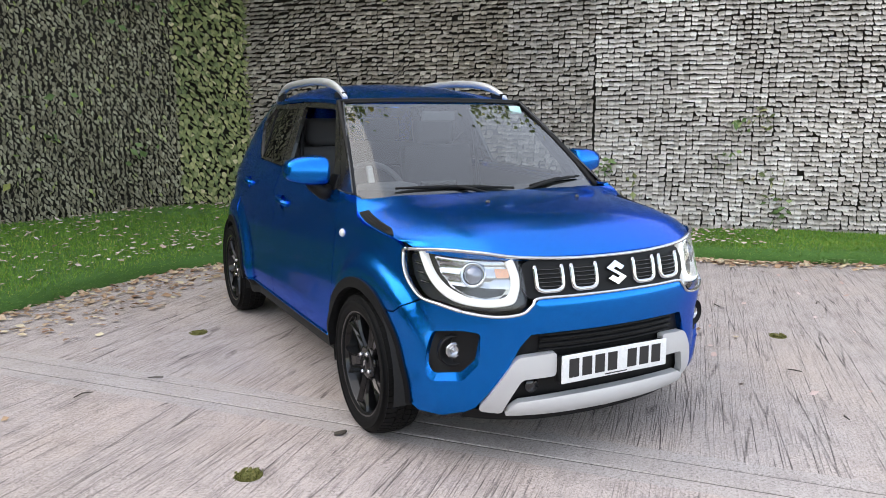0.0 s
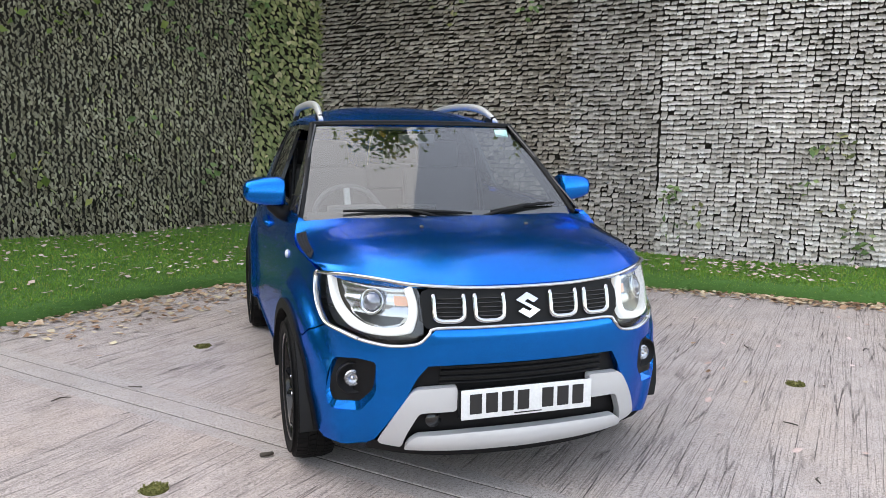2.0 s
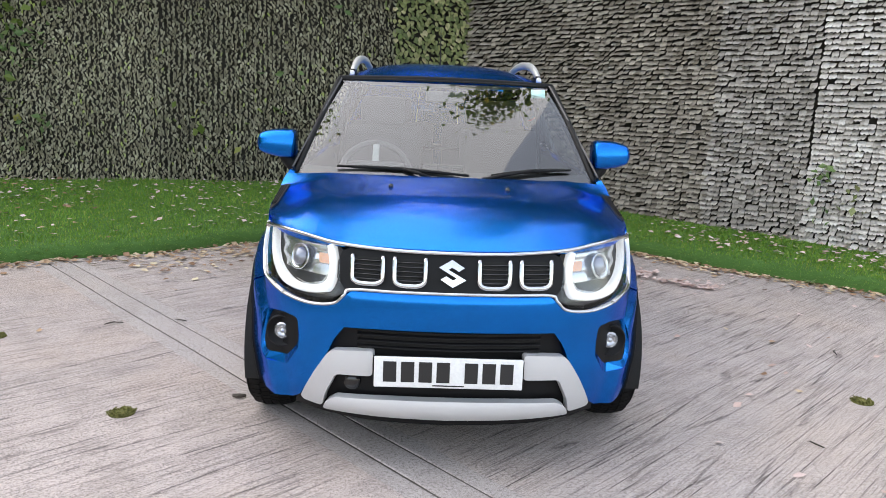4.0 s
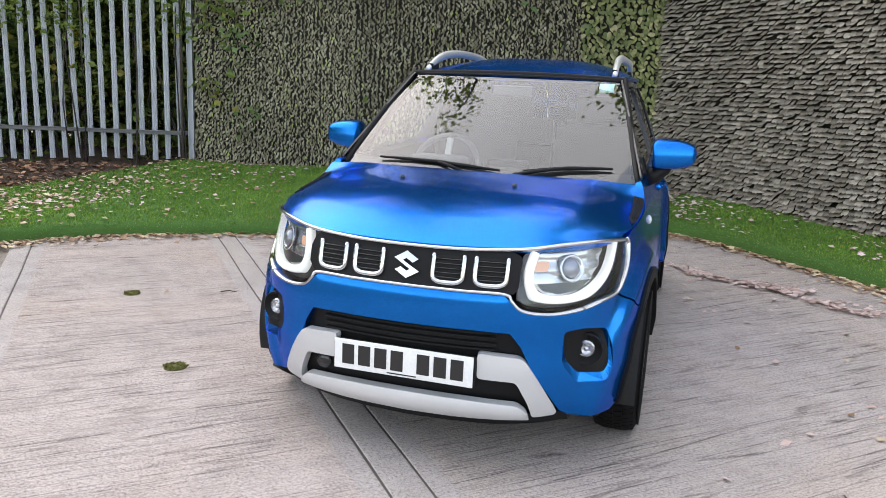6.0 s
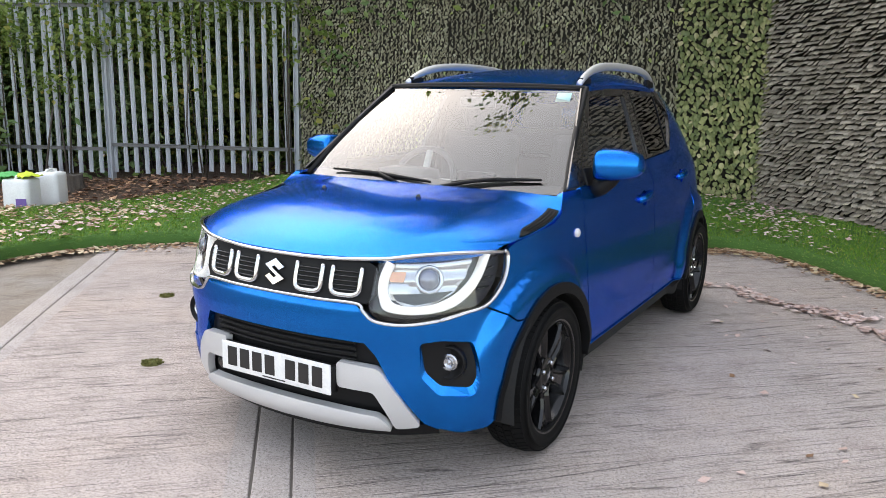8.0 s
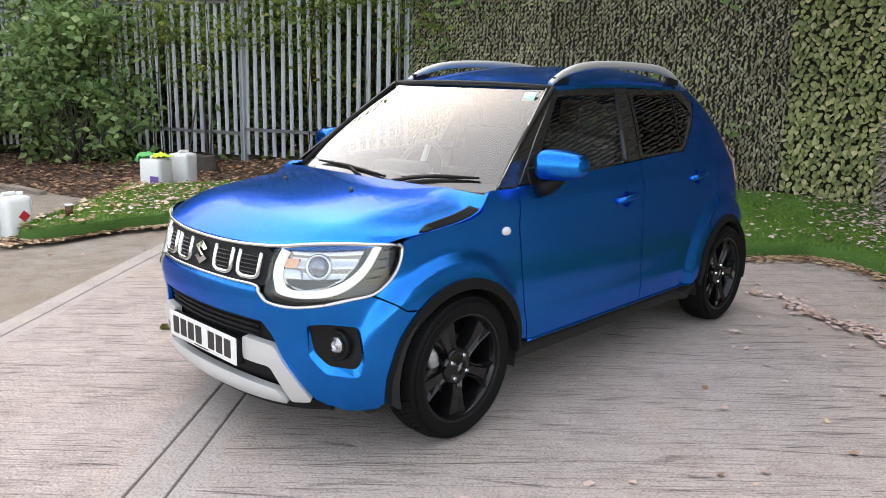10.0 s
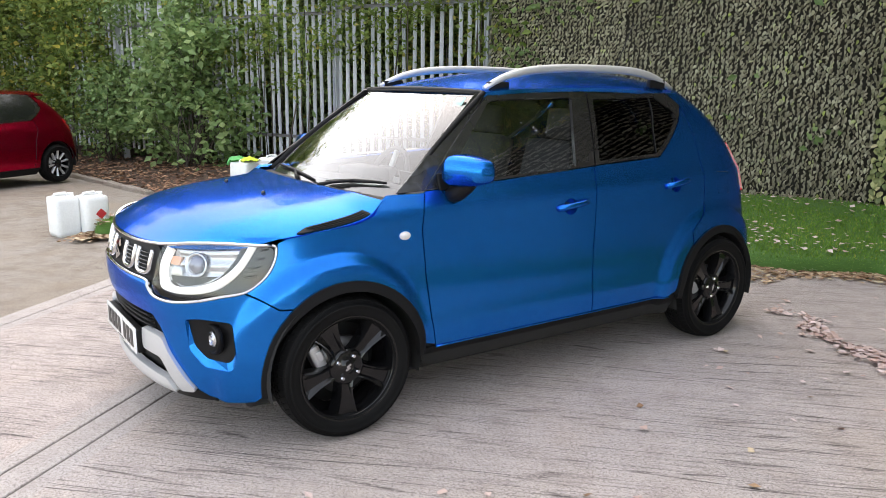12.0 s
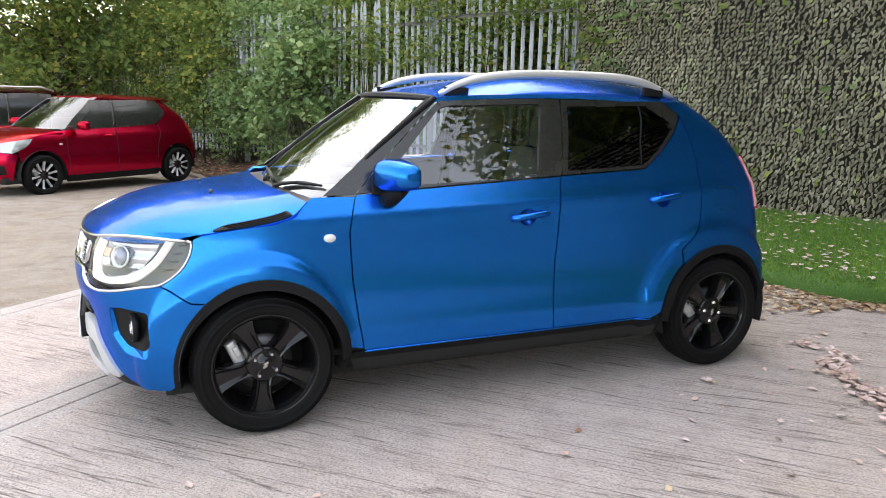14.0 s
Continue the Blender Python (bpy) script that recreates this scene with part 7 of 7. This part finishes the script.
for k in range(5):
    x = -11.9 + 0.92 * k
    ks = tagged(part("kerb_stone", box_bm(0.88, 0.12, 0.11, (0, 0, 0.005), 0.018), YARD), "worn pale concrete kerb stone at the soil's edge", "kerb", "kerb stones", "structure")
    ks.matrix_world = pose(x, 1.12 + 0.10 * (x + 10), fall(x) - 0.02, 0.8 * (k % 2), 0, 6 + 2 * (k % 3))


def moss_patch(x, y, r0, seed):
    r = np.random.default_rng(seed)
    pt = thing("moss_patch", "small olive-brown moss tuft in a hole in the concrete", "moss", pose(x, y, 0.0), group="moss tufts")
    part("mat", lathe_bm([(r0 * 0.98, 0.0), (r0 * 0.8, 0.004), (r0 * 0.4, 0.007), (0.0, 0.008)], 22), MOSS, pt)
    cs = [(r0 * math.sqrt(r.random()) * math.cos(a), r0 * math.sqrt(r.random()) * math.sin(a), 0.004) for a in r.random(420) * 6.283]
    V, F = leaves_mesh(cs, 0.011, r, 0.0, -0.6)
    add_mesh("moss", V, F, MOSS, pt)
    return pt


for k, (x, y, r0) in enumerate(((-1.335, -0.20, 0.075), (-1.14, 1.93, 0.07), (2.03, 0.15, 0.07), (-2.36, 0.76, 0.07))):
    moss_patch(x, y, r0 * 0.73, 300 + k)
st = tagged(part("stick", tube_bm([(-0.92, 0.0, 0.010), (-0.89, -0.01, 0.014), (-0.865, 0.005, 0.010)], [0.008, 0.010, 0.007], 7), BARK), "short dark piece of twig on the concrete", "stick")
for k, (x, y, L, a) in enumerate(((-1.85, 1.05, 0.10, 30), (1.55, -0.35, 0.07, 120), (2.3, 0.9, 0.09, 70), (3.0, 0.6, 0.08, 20), (-1.5, 1.15, 0.08, 160), (1.2, -0.9, 0.06, 60))):
    tw = tagged(part("twig", tube_bm([(-L / 2, 0, 0.006), (0, 0.01, 0.011), (L / 2, -0.005, 0.005)], [0.003, 0.004, 0.002], 5), BARK), "thin brown twig lying on the concrete", "twig", "twigs on the concrete")
    tw.matrix_world = pose(x, y, 0.0, 0, 0, a)


def weed(x, y, h, seed):
    """A rosette of narrow leaves at the foot of the turf edge."""
    r = np.random.default_rng(seed)
    w = thing("weed", "small green weed at the foot of the turf edge", "weed", pose(x, y, 0.0), group="weeds by the verge")
    V, F = [], []
    for k in range(14):
        a = 6.283 * k / 14 + 0.3 * r.normal()
        out, up = Vector((math.cos(a), math.sin(a), 0)), Vector((0, 0, 1))
        side = Vector((-out.y, out.x, 0)) * 0.009
        L, n = h * (0.6 + 0.6 * r.random()), len(V)
        mid, tip = out * L * 0.45 + up * L * 0.55, out * L * (0.9 + 0.3 * r.random()) + up * L * (0.35 + 0.4 * r.random())
        V += [out * 0.004 - side * 0.4, out * 0.004 + side * 0.4, mid + side, mid - side, tip]
        F += [(n, n + 1, n + 2, n + 3), (n + 3, n + 2, n + 4)]
    add_mesh("foliage", V, F, BRAMBLE, w)
    part("stem", tube_bm([(0, 0, 0), (0.004, 0, h * 0.25), (0.0, 0.006, h * 0.5)], 0.003, 5), BARK, w)
    return w


for k, (x, y, h) in enumerate(((4.50, 1.46, 0.10), (4.36, 1.56, 0.07), (0.20, 4.50, 0.06), (3.05, 2.68, 0.05))):
    weed(x, y, h, 400 + k)
pole = fence_spot(3.55, -0.30, 0)
tagged(part("leaning_stick", tube_bm([(pole.x, pole.y, soil_z(pole.x, pole.y) - 0.02), (pole.x + 0.02, pole.y + 0.1, 0.7), (pole.x - 0.02, pole.y + 0.22, 1.15)], [0.016, 0.014, 0.010], 7), BARK), "bare grey stick leaning against the fence", "stick")
